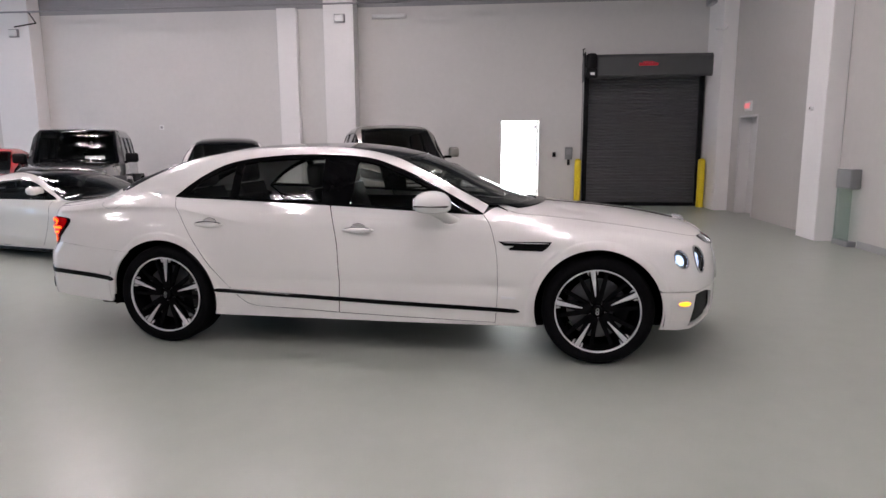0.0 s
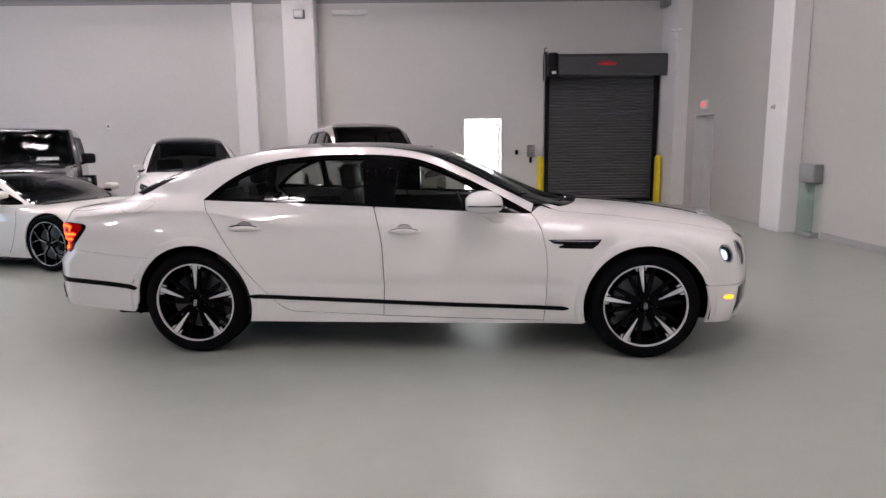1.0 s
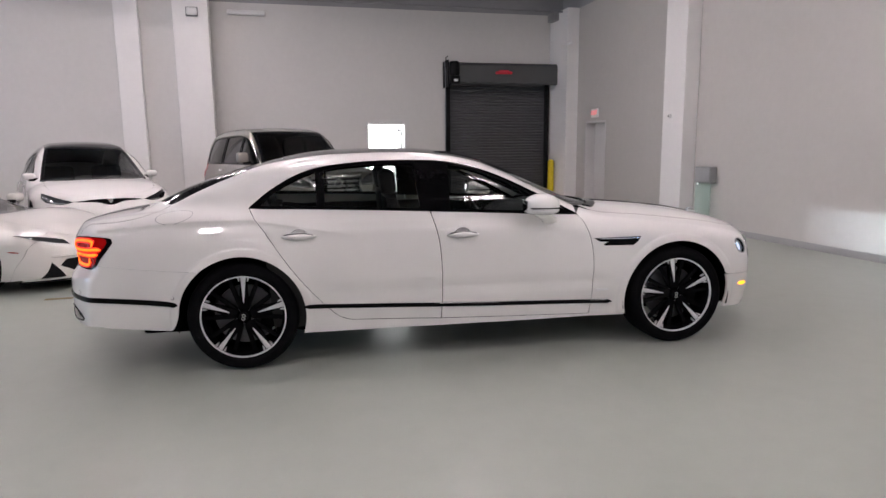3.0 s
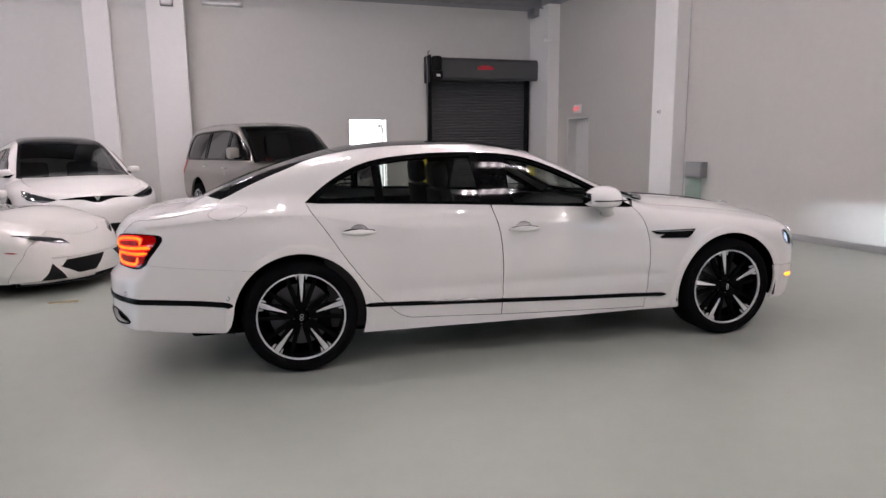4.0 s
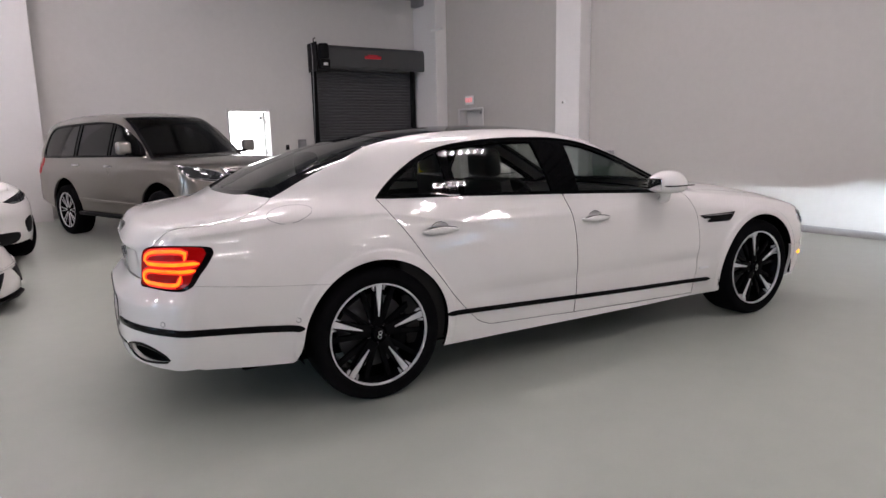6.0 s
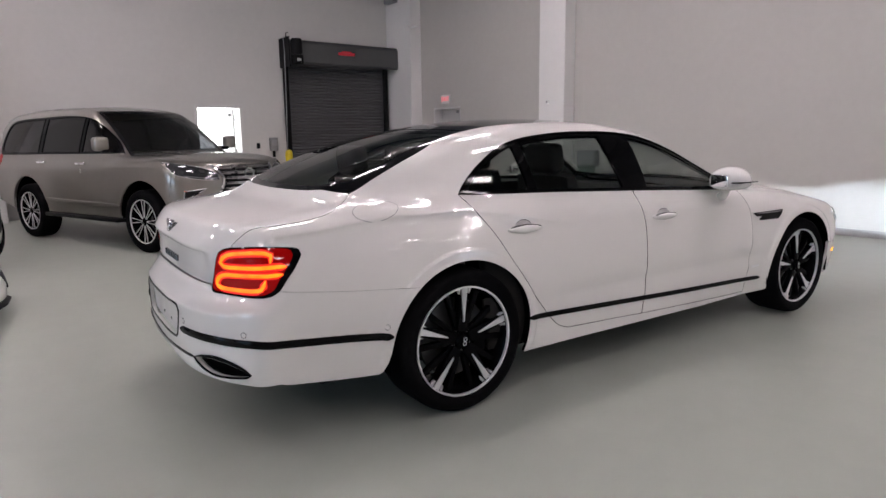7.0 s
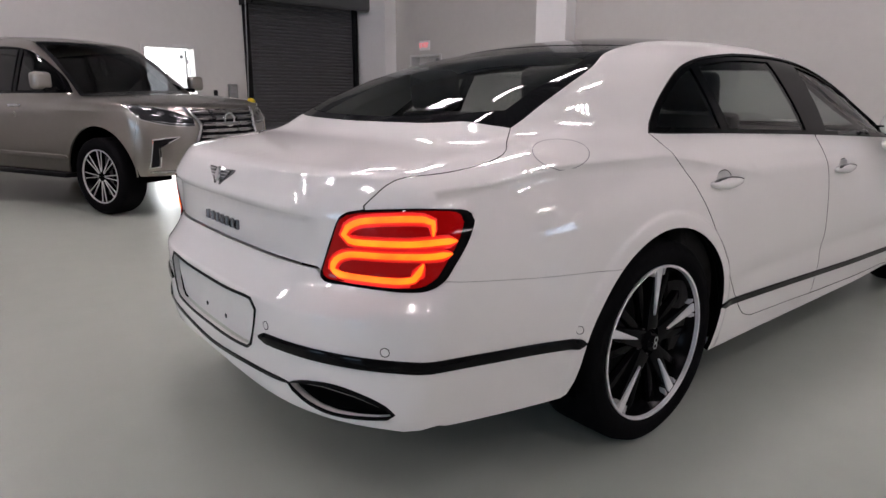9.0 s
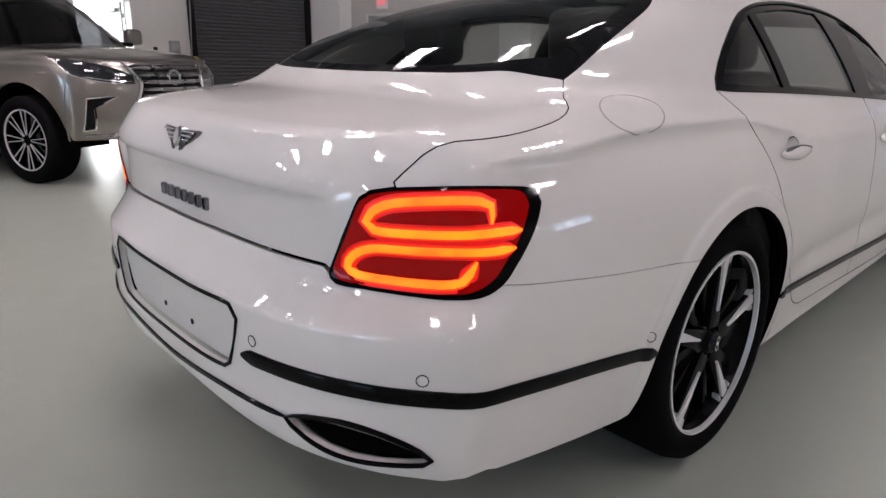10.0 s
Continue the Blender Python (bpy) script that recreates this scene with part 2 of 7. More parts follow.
# daylight windows behind the view: two tall unseen ones assumed in the west wall as bluish fill, a barred one far back
# in the east wall
def wall_window(name, label, x, y, half, z0, z1, into, power, cols=1, rows_=1):
    w = thing(name, label, "window", pose(x, y, 0), kind="structure")
    xa, xb = sorted((into * 0.003, into * 0.06))
    for y0, a, y1, b in ((-half, z0, -half + 0.08, z1), (half - 0.08, z0, half, z1), (-half + 0.08, z0, half - 0.08, z0 + 0.08), (-half + 0.08, z1 - 0.08, half - 0.08, z1)):
        part("window_frame", rounded_box(xa, y0, a, xb, y1, b, 0.006, 1), M_DOOR, w, smooth=None)
    xa, xb = sorted((into * 0.062, into * 0.085))
    for i in range(1, cols):
        c = -half + 2 * half * i / cols
        part("mullion", rounded_box(xa, c - 0.06, z0, xb, c + 0.06, z1, 0.004, 1), M_DOOR, w, smooth=None)
    for i in range(1, rows_):
        c = z0 + (z1 - z0) * i / rows_
        part("glazing_bar", rounded_box(xa, -half, c - 0.035, xb, half, c + 0.035, 0.004, 1), M_DOOR, w, smooth=None)
    lp = bpy.data.lights.new("daylight", "AREA")
    lp.shape, lp.size, lp.size_y, lp.energy, lp.color = "RECTANGLE", 2 * half - 0.2, z1 - z0 - 0.2, power, (0.52, 0.73, 1.0)
    lo = new("daylight", lp)
    lo.matrix_basis = look((x + into * 0.05, y, (z0 + z1) / 2), (x + into * 5, y, (z0 + z1) / 2))


wall_window("window_1", "tall unseen window assumed in the west wall for bluish daylight", WX0, 2.5, 1.3, 0.9, 4.0, 1, 140.0)
wall_window("window_2", "tall unseen window assumed in the west wall for bluish daylight", WX0, 8.0, 1.3, 0.9, 4.0, 1, 140.0)
wall_window("window_3", "wide barred daylight window in the east wall", WX1, -8.4, 1.5, 1.9, 3.3, -1, 60.0, 3, 4)


# ---- door, shutter and fittings of the hall ----
M_OUTSIDE = glow("bright daylight outside", (0.97, 0.99, 1.0), 13.0)
M_PANE = glass("clear door glass", (0.9, 0.95, 0.93))
bm = bmesh.new()
quad_box(bm, -3.0, 21.0, -0.2, 8.4, 21.1, 5.0)
structure("backdrop", bm, M_OUTSIDE, "over-bright daylight seen through the open door", "backdrop")
bm = bmesh.new()
quad_box(bm, -3.0, WY1 + 0.31, -0.2, 8.4, 21.0, -0.01)
structure("ground", bm, mat("pale concrete", (0.5, 0.5, 0.48), 0.8, bump=0.1), "pale concrete ground outside the door", "ground")

d1 = thing("door_1", "open exit door in a white steel frame, daylight beyond", "door", kind="structure")
for x0, x1, z0, z1 in ((DOOR[0] - 0.05, DOOR[0] + 0.015, 0, DOOR[3] + 0.05), (DOOR[1] - 0.015, DOOR[1] + 0.05, 0, DOOR[3] + 0.05), (DOOR[0] + 0.015, DOOR[1] - 0.015, DOOR[3] - 0.015, DOOR[3] + 0.05)):
    part("door_frame", rounded_box(x0, WY1 - 0.03, z0, x1, WY1 + 0.28, z1, 0.006), M_DOOR, d1, smooth=None)
leaf = part("door_leaf", rounded_box(-0.045, 0.0, 0.02, 0.0, 0.90, 2.08, 0.004), M_DOOR, d1, "white door leaf standing open", at=pose(DOOR[1] - 0.018, WY1 + 0.285, 0, 0, 0, 3), smooth=None)
part("door_closer", rounded_box(-0.10, 0.1, 1.92, -0.045, 0.38, 1.98, 0.01), M_STEEL, leaf, "grey door closer", smooth=None)
part("panic_bar", rounded_box(-0.10, 0.12, 1.0, -0.06, 0.80, 1.05, 0.01), M_STEEL, leaf, "grey push bar", smooth=None)
for z in (0.3, 1.1, 1.8):
    part("hinge", lathe([(0.0, z), (0.012, z), (0.012, z + 0.1), (0.0, z + 0.1)], 10, "z"), M_STEEL, leaf)

shut = thing("roller_shutter", "closed dark grey roller shutter with hood and motor", "roller shutter")
z = 0.02
slat = mesh_of("slat", prism([(0.0, 0.0), (-0.014, 0.012), (-0.020, 0.035), (-0.014, 0.058), (0.0, 0.068), (0.006, 0.068), (0.006, 0.0)], SHUT[0] - 0.02, SHUT[1] + 0.02, "x"), M_SHUT, 60)
while z < SHUT[3] - 0.02:
    part("slat", slat, M_SHUT, shut, at=pose(0, WY1 + 0.02, z))
    z += 0.0705
part("curtain_back", rounded_box(SHUT[0] - 0.02, WY1 + 0.03, 0.0, SHUT[1] + 0.02, WY1 + 0.05, SHUT[3], 0.002, 1), M_BLACK, shut, smooth=None)
for x in (SHUT[0], SHUT[1]):
    part("guide_rail", rounded_box(x - 0.06, WY1 - 0.09, 0, x + 0.05, WY1 - 0.003, SHUT[3] + 0.02, 0.008), M_BLACK, shut, "black steel guide rail", smooth=None)
part("bottom_bar", rounded_box(SHUT[0], WY1 - 0.03, 0.0, SHUT[1], WY1 - 0.004, 0.09, 0.006), M_BLACK, shut, smooth=None)
part("hood", prism([(WY1 - 0.003, 3.12), (WY1 - 0.46, 3.05), (WY1 - 0.50, 3.10), (WY1 - 0.50, 3.50), (WY1 - 0.44, 3.57), (WY1 - 0.003, 3.57)], SHUT[0] - 0.06, SHUT[1] + 0.12, "x", 0.01), M_SHUTBOX, shut, "dark grey sheet metal hood", smooth=None)
for x in (SHUT[0] - 0.10, SHUT[1] + 0.13):
    part("end_bracket", rounded_box(x - 0.012, WY1 - 0.52, 2.98, x + 0.012, WY1 - 0.003, 3.62, 0.004), M_BLACK, shut, smooth=None)
part("motor", lathe([(0.0, -0.17), (0.10, -0.17), (0.125, -0.13), (0.125, 0.13), (0.10, 0.17), (0.0, 0.17)], 28, "z"), M_BLACK, shut, "black shutter motor", at=pose(SHUT[0] + 0.03, WY1 - 0.60, 3.40))
part("motor_plate", rounded_box(-0.11, -0.08, -0.10, 0.11, 0.08, 0.10, 0.01), M_BLACK, shut, at=pose(SHUT[0] + 0.05, WY1 - 0.58, 3.13), smooth=None)
part("motor_label", rounded_box(-0.05, -0.003, -0.03, 0.05, 0.003, 0.03, 0.001), M_WHITEPL, shut, "plain white label", at=pose(SHUT[0] + 0.05, WY1 - 0.662, 3.12))
part("hood_lettering", rounded_box(-0.22, -0.002, -0.035, 0.22, 0.003, 0.035, 0.02), M_RED, shut, "plain red curved bar", at=pose(3.72, WY1 - 0.502, 3.33))
part("hood_lettering_cap", rounded_box(-0.13, -0.002, -0.02, 0.13, 0.003, 0.02, 0.015), M_RED, shut, "plain red bar", at=pose(3.72, WY1 - 0.502, 3.375))
part("hand_chain", tube_along([(SHUT[0] - 0.14, WY1 - 0.30, 3.62), (SHUT[0] - 0.12, WY1 - 0.30, 3.3), (SHUT[0] - 0.11, WY1 - 0.22, 2.0), (SHUT[0] - 0.10, WY1 - 0.12, 1.1)], 0.011, 8), M_STEEL, shut, "thin hand chain")
part("release_lever", tube_along([(SHUT[0] - 0.14, WY1 - 0.45, 3.55), (SHUT[0] - 0.16, WY1 - 0.5, 3.68), (SHUT[0] - 0.11, WY1 - 0.5, 3.70)], 0.012, 8), M_BLACK, shut)


def bollard(x):
    b = thing("bollard", "yellow painted steel safety bollard on the floor", "bollard", pose(x, WY1 - 0.42, 0), group="yellow bollards at the shutter")
    part("post", lathe([(0.0, 1.17), (0.05, 1.155), (0.078, 1.12), (0.082, 1.08), (0.082, 0.0), (0.0, 0.0)], 28, "z"), M_YELLOW, b)
    part("foot_ring", lathe([(0.0, 0.012), (0.10, 0.012), (0.10, 0.0), (0.0, 0.0)], 24, "z"), M_STEEL, b)


bollard(2.18)
bollard(5.06)

kp = thing("door_control", "grey shutter control box with handset on the wall", "control box", pose(1.99, WY1 - 0.002, 1.24))
part("case", rounded_box(-0.09, -0.10, -0.10, 0.09, 0.0, 0.20, 0.015), M_GREYBOX, kp)
part("front_plate", rounded_box(-0.06, -0.108, 0.02, 0.06, -0.098, 0.15, 0.004), M_STEEL, kp)
part("cable_plug", rounded_box(-0.03, -0.07, -0.24, 0.03, -0.01, -0.10, 0.015), M_BLACK, kp)
rd = solid("card_reader", rounded_box(1.60, WY1 - 0.035, 1.20, 1.68, WY1 - 0.002, 1.32, 0.01), M_BLACK, "small black card reader on the wall", "card reader")

# side door with its exit sign
d2 = thing("door_2", "closed white door set in the side wall", "door", kind="structure")
part("door_leaf", rounded_box(WX1 + 0.22, RD0 + 0.05, 0.01, WX1 + 0.27, RD1 - 0.05, 2.05, 0.004), M_DOOR, d2, smooth=None)
for y0, y1 in ((RD0, RD0 + 0.05), (RD1 - 0.05, RD1)):
    part("door_frame", rounded_box(WX1 - 0.012, y0, 0, WX1 + 0.29, y1, 2.085, 0.004), M_DOOR, d2, smooth=None)
part("door_head", rounded_box(WX1 - 0.012, RD0 + 0.05, 2.045, WX1 + 0.29, RD1 - 0.05, 2.085, 0.004), M_DOOR, d2, smooth=None)
part("lock_plate", rounded_box(WX1 + 0.20, RD0 + 0.09, 1.02, WX1 + 0.222, RD0 + 0.17, 1.25, 0.006), M_STEEL, d2, smooth=None)
part("lever", tube_along([(WX1 + 0.21, RD0 + 0.13, 1.10), (WX1 + 0.15, RD0 + 0.13, 1.10), (WX1 + 0.14, RD0 + 0.25, 1.10)], 0.012, 8), M_BLACK, d2, "dark door lever")
part("door_closer", rounded_box(WX1 + 0.16, RD0 + 0.1, 1.95, WX1 + 0.22, RD0 + 0.36, 2.01, 0.01), M_STEEL, d2, smooth=None)
ex = thing("exit_sign", "small lit red exit sign above the door", "exit sign", pose(WX1, 13.62, 2.27))
part("sign_box", rounded_box(-0.05, -0.15, -0.10, -0.002, 0.15, 0.10, 0.01), M_WHITEPL, ex)
txt = bpy.data.curves.new("sign_letters", "FONT")
txt.body, txt.size, txt.extrude, txt.align_x, txt.align_y = "EXIT", 0.135, 0.002, "CENTER", "CENTER"
txt.materials.append(M_EXIT)
tob = new("sign_letters", txt)
dg = bpy.context.evaluated_depsgraph_get()
tm = bpy.data.meshes.new_from_object(tob.evaluated_get(dg))
bpy.data.objects.remove(tob)
part("sign_letters", tm, M_EXIT, ex, "red lit letters", at=pose(-0.053, 0, 0, 90, 0, -90))

# grey box with clear guard, detectors, outlet, lamps at the wall top
gb = thing("wall_panel", "grey electrical box above a clear guard panel", "electrical box", pose(WX1 - 0.002, 9.35, 0))
part("box_body", rounded_box(-0.14, -0.20, 0.84, 0.0, 0.22, 1.12, 0.012), M_GREYBOX, gb)
part("box_door", rounded_box(-0.148, -0.18, 0.86, -0.139, 0.20, 1.10, 0.004), M_STEEL, gb)
part("guard_sheet", rounded_box(-0.12, -0.20, 0.08, -0.11, 0.22, 0.838, 0.002), M_GUARD, gb, "clear plastic guard sheet", smooth=None)
part("guard_foot", rounded_box(-0.13, -0.21, 0.0, -0.0, 0.23, 0.08, 0.01), M_STEEL, gb)
det = thing("motion_sensor", "small white sensor on the side wall pilaster", "sensor", pose(5.198, 10.16, 2.03))
part("sensor_body", rounded_box(-0.05, -0.028, -0.035, -0.001, 0.028, 0.035, 0.012), M_WHITEPL, det)
part("sensor_eye", lathe([(0.0, -0.058), (0.014, -0.055), (0.018, -0.048)], 14, "x"), M_BLACK, det)
outlet = thing("wall_outlet", "small wall outlet plate with dark sockets", "outlet", pose(-8.47, WY1 - 0.002, 2.0))
part("plate", rounded_box(-0.06, -0.012, -0.06, 0.06, 0.0, 0.06, 0.006), M_WHITEPL, outlet)
part("socket", rounded_box(-0.03, -0.016, -0.03, 0.03, -0.010, 0.03, 0.004), M_GREYBOX, outlet)


def dome_fixture(x, y, z):
    f = thing("emergency_light", "small translucent emergency light fixed to the column", "emergency light", pose(x, y, z), group="emergency lights")
    part("back_box", rounded_box(-0.13, -0.05, -0.10, 0.13, 0.0, 0.10, 0.015), M_GREYBOX, f)
    part("lens", rounded_box(-0.11, -0.10, -0.08, 0.11, -0.05, 0.08, 0.03, 3), M_WHITEPL, f, "milky lens")


dome_fixture(-3.55, 15.2, 4.52)
dome_fixture(-11.95, 15.2, 4.35)
em = thing("wall_light", "flat white light fixture near the wall corner", "wall light", pose(5.55 - 0.06, 14.55, 3.95))
part("plate", rounded_box(-0.35, -0.30, 0.0, -0.32, 0.04, 0.05, 0.008), M_WHITEPL, em)
part("bar", rounded_box(-0.50, -0.02, 0.01, -0.3, 0.03, 0.05, 0.008), M_WHITEPL, em)
bat = thing("wall_batten", "white batten light under the ceiling edge", "batten light", pose(-2.42, WY1 - 0.002, 4.62))
part("batten_body", rounded_box(-0.42, -0.07, -0.05, 0.42, 0.0, 0.06, 0.012), M_COL, bat)
part("batten_cover", rounded_box(-0.40, -0.095, -0.04, 0.40, -0.068, 0.04, 0.012), M_WHITEPL, bat)
pipe = thing("ceiling_conduit", "dark steel conduit under the ceiling deck", "conduit")
part("run", tube_along([(-16.0, 14.9, H - 0.05), (-6.0, 14.9, H - 0.05), (5.2, 14.9, H - 0.05)], 0.022, 8), M_STEEL, pipe)
part("drop", tube_along([(-11.3, 14.9, H - 0.06), (-11.2, 15.0, H - 0.3), (-11.9, 15.15, H - 0.35)], 0.016, 8), M_BLACK, pipe)
cam_box = thing("corner_bracket", "grey steel bracket under the ceiling at the corner", "bracket", pose(5.15, 15.3, H - 0.16))
part("bracket_body", rounded_box(-0.12, -0.2, -0.05, 0.30, 0.2, 0.155, 0.01), M_STEEL, cam_box)

# floor details
drain = thing("floor_drain", "brass coloured floor cleanout plate", "floor plate", pose(-4.12, 6.80, 0))
part("plate", rounded_box(-0.13, -0.035, 0.0, 0.13, 0.035, 0.004, 0.002, 1), mat("old brass", (0.30, 0.24, 0.12), 0.5, 0.7, var=0.3, scale=30), drain)
d9 = thing("floor_grate", "square steel floor grate flush with the floor", "floor grate", pose(-1.55, 8.95, 0))
part("rim", rounded_box(-0.22, -0.22, 0.0, 0.22, 0.22, 0.003, 0.001, 1), M_STEEL, d9, smooth=None)
for i in range(9):
    part("grate_bar", rounded_box(-0.19, -0.19 + 0.045 * i, 0.003, 0.19, -0.17 + 0.045 * i, 0.007, 0.001, 1), M_DOOR, d9, smooth=None)
baseb = bmesh.new()
quad_box(baseb, WX1 - 0.012, WY0, 0.0, WX1 - 0.002, 9.10, 0.10)
structure("baseboard", baseb, mat("grey vinyl base", (0.34, 0.34, 0.34), 0.5), "grey vinyl baseboard along the side wall", "baseboard")


# ---- car kit: a body is a rounded solid given by short profile curves; panels are cut out of its skin ----
from mathutils.geometry import delaunay_2d_cdt


def curve(*knots):
    """Smooth curve through (x, value) knots, level beyond the ends; takes numpy arrays."""
    kx, kv = np.array([k[0] for k in knots], float), np.array([k[1] for k in knots], float)
    d = np.diff(kv) / np.diff(kx)
    m = np.concatenate([[d[0]], np.where(d[1:] * d[:-1] > 0, 2 * d[1:] * d[:-1] / (d[1:] + d[:-1] + 1e-12 * np.sign(d[1:] + d[:-1] + 1e-30)), 0), [d[-1]]])

    def f(x):
        x = np.clip(np.asarray(x, float), kx[0], kx[-1])
        i = np.clip(np.searchsorted(kx, x) - 1, 0, len(kx) - 2)
        h = kx[i + 1] - kx[i]
        t = (x - kx[i]) / h
        return (2 * t**3 - 3 * t**2 + 1) * kv[i] + (t**3 - 2 * t**2 + t) * h * m[i] + (3 * t**2 - 2 * t**3) * kv[i + 1] + (t**3 - t**2) * h * m[i + 1]
    return f


def smax(a, b, k):
    h = np.maximum(k - np.abs(a - b), 0) / k
    return np.maximum(a, b) + h * h * k * 0.25


def smin(a, b, k):
    return -smax(-a, -b, k)


def solve(F, o, d, far=2.6, steps=90):
    """Outermost crossing of the skin F = 0 on rays o + s d, searched from far inwards."""
    o, d = np.asarray(o, float), np.asarray(d, float)
    s1 = np.full(len(o), far)
    s0 = s1.copy()
    found = np.zeros(len(o), bool)
    ds = far / steps
    for i in range(steps):
        s = far - (i + 1) * ds
        p = o + d * s
        inside = (F(p[:, 0], p[:, 1], p[:, 2]) < 0) & ~found
        s0[inside], s1[inside] = s, s + ds
        found |= inside
        if found.all():
            break
    s0[~found], s1[~found] = 0, 0
    for _ in range(20):
        sm = (s0 + s1) / 2
        p = o + d * sm[:, None]
        ins = F(p[:, 0], p[:, 1], p[:, 2]) < 0
        s0, s1 = np.where(ins, sm, s0), np.where(ins, s1, sm)
    return o + d * ((s0 + s1) / 2)[:, None]


def normals(F, p, e=0.004):
    g = np.stack([F(p[:, 0] + e, p[:, 1], p[:, 2]) - F(p[:, 0] - e, p[:, 1], p[:, 2]),
                  F(p[:, 0], p[:, 1] + e, p[:, 2]) - F(p[:, 0], p[:, 1] - e, p[:, 2]),
                  F(p[:, 0], p[:, 1], p[:, 2] + e) - F(p[:, 0], p[:, 1], p[:, 2] - e)], 1)
    return g / np.maximum(np.linalg.norm(g, axis=1), 1e-9)[:, None]


def smooth_line(pts, step=0.03, closed=False):
    """Rounded line through 2D points; a point with a third entry is a sharp corner."""
    pts = list(pts)
    n = len(pts)
    out = []
    for i in range(n if closed else n - 1):
        p0, p1, p2, p3 = (np.array(pts[j % n if closed else min(max(j, 0), n - 1)][:2], float) for j in (i - 1, i, i + 1, i + 2))
        t1 = (p2 - p1) if len(pts[i]) > 2 else (p2 - p0) / 2
        t2 = (p2 - p1) if len(pts[(i + 1) % n]) > 2 else (p3 - p1) / 2
        length = np.linalg.norm(p2 - p1)
        lim = length * 1.2
        t1, t2 = (t * min(1, lim / max(np.linalg.norm(t), 1e-9)) for t in (t1, t2))
        k = max(1, int(length / step))
        for j in range(k):
            t = j / k
            out.append((2 * t**3 - 3 * t**2 + 1) * p1 + (t**3 - 2 * t**2 + t) * t1 + (3 * t**2 - 2 * t**3) * p2 + (t**3 - t**2) * t2)
    if not closed:
        out.append(np.array(pts[-1][:2], float))
    return np.array(out)


def arc2(cx, cz, r, a0, a1, n=40):
    a = np.radians(np.linspace(a0, a1, n))
    return np.stack([cx + r * np.cos(a), cz + r * np.sin(a)], 1)


class Skin:
    """Ways to lay lines and panels on a body skin. Right side is -y."""

    def __init__(self, F, zc=0.6, rear=(-3.2, 0.0, 0.55), front=(-0.4, 0.0, 0.5)):
        self.creases = []
        self.F, self.zc, self.cr, self.cf = F, zc, np.array(rear), np.array(front)

    def side(self, pts):
        p = np.asarray(pts, float)
        n = len(p)
        return solve(self.F, np.stack([p[:, 0], np.zeros(n), p[:, 1]], 1), np.tile((0, -1.0, 0), (n, 1)), 1.3, 52)

    def top(self, pts):
        p = np.asarray(pts, float)
        n = len(p)
        return solve(self.F, np.stack([p[:, 0], p[:, 1], np.full(n, 0.5)], 1), np.tile((0, 0, 1.0), (n, 1)), 1.6, 64)

    def back(self, pts):
        p = np.asarray(pts, float)
        n = len(p)
        return solve(self.F, np.stack([np.full(n, self.cr[0]), p[:, 0], p[:, 1]], 1), np.tile((-1.0, 0, 0), (n, 1)), 2.2, 80)

    def nose(self, pts):
        p = np.asarray(pts, float)
        n = len(p)
        return solve(self.F, np.stack([np.full(n, self.cf[0]), p[:, 0], p[:, 1]], 1), np.tile((1.0, 0, 0), (n, 1)), 2.2, 80)

    def to2d(self, P, proj):
        if proj == "polar":
            return np.stack([P[:, 0], 0.9 * np.arctan2(P[:, 2] - self.zc, -P[:, 1])], 1)
        c, sg = (self.cr, -1) if proj == "rear" else (self.cf, 1)
        d = P - c
        return np.stack([1.2 * np.arctan2(d[:, 1], sg * d[:, 0]), 1.2 * np.arctan2(d[:, 2], np.hypot(d[:, 0], d[:, 1]))], 1)

    def from2d(self, U, proj):
        n = len(U)
        if proj == "polar":
            a = U[:, 1] / 0.9
            return solve(self.F, np.stack([U[:, 0], np.zeros(n), np.full(n, self.zc)], 1), np.stack([np.zeros(n), -np.cos(a), np.sin(a)], 1), 1.6, 64)
        c, sg = (self.cr, -1) if proj == "rear" else (self.cf, 1)
        az, el = U[:, 0] / 1.2, U[:, 1] / 1.2
        return solve(self.F, np.tile(c, (n, 1)), np.stack([sg * np.cos(az) * np.cos(el), np.sin(az) * np.cos(el), np.sin(el)], 1), 2.2, 80)


def inside_poly(P, poly):
    x, y = P[:, 0][:, None], P[:, 1][:, None]
    x0, y0 = poly[:, 0][None], poly[:, 1][None]
    x1, y1 = np.roll(poly[:, 0], -1)[None], np.roll(poly[:, 1], -1)[None]
    cross = ((y0 > y) != (y1 > y)) & (x < (x1 - x0) * (y - y0) / np.where(y1 == y0, 1e-12, y1 - y0) + x0)
    return cross.sum(1) % 2 == 1


def clean_loop(U, eps=1e-4):
    keep = [0]
    for i in range(1, len(U)):
        if np.linalg.norm(U[i] - U[keep[-1]]) > eps:
            keep.append(i)
    if np.linalg.norm(U[keep[-1]] - U[keep[0]]) < eps:
        keep.pop()
    return U[keep]


def inset_loop(U, g):
    area = 0.5 * np.sum(U[:, 0] * np.roll(U[:, 1], -1) - np.roll(U[:, 0], -1) * U[:, 1])
    if area < 0:
        U = U[::-1]
    if g == 0:
        return U
    e = np.roll(U, -1, 0) - U
    e = e / np.maximum(np.linalg.norm(e, axis=1), 1e-9)[:, None]
    nrm = np.stack([-e[:, 1], e[:, 0]], 1)
    m = nrm + np.roll(nrm, 1, 0)
    m = m / np.maximum(np.sum(m * m, 1), 0.5)[:, None] * 2 / 1
    return U + m * g * 0.5 * 1.0


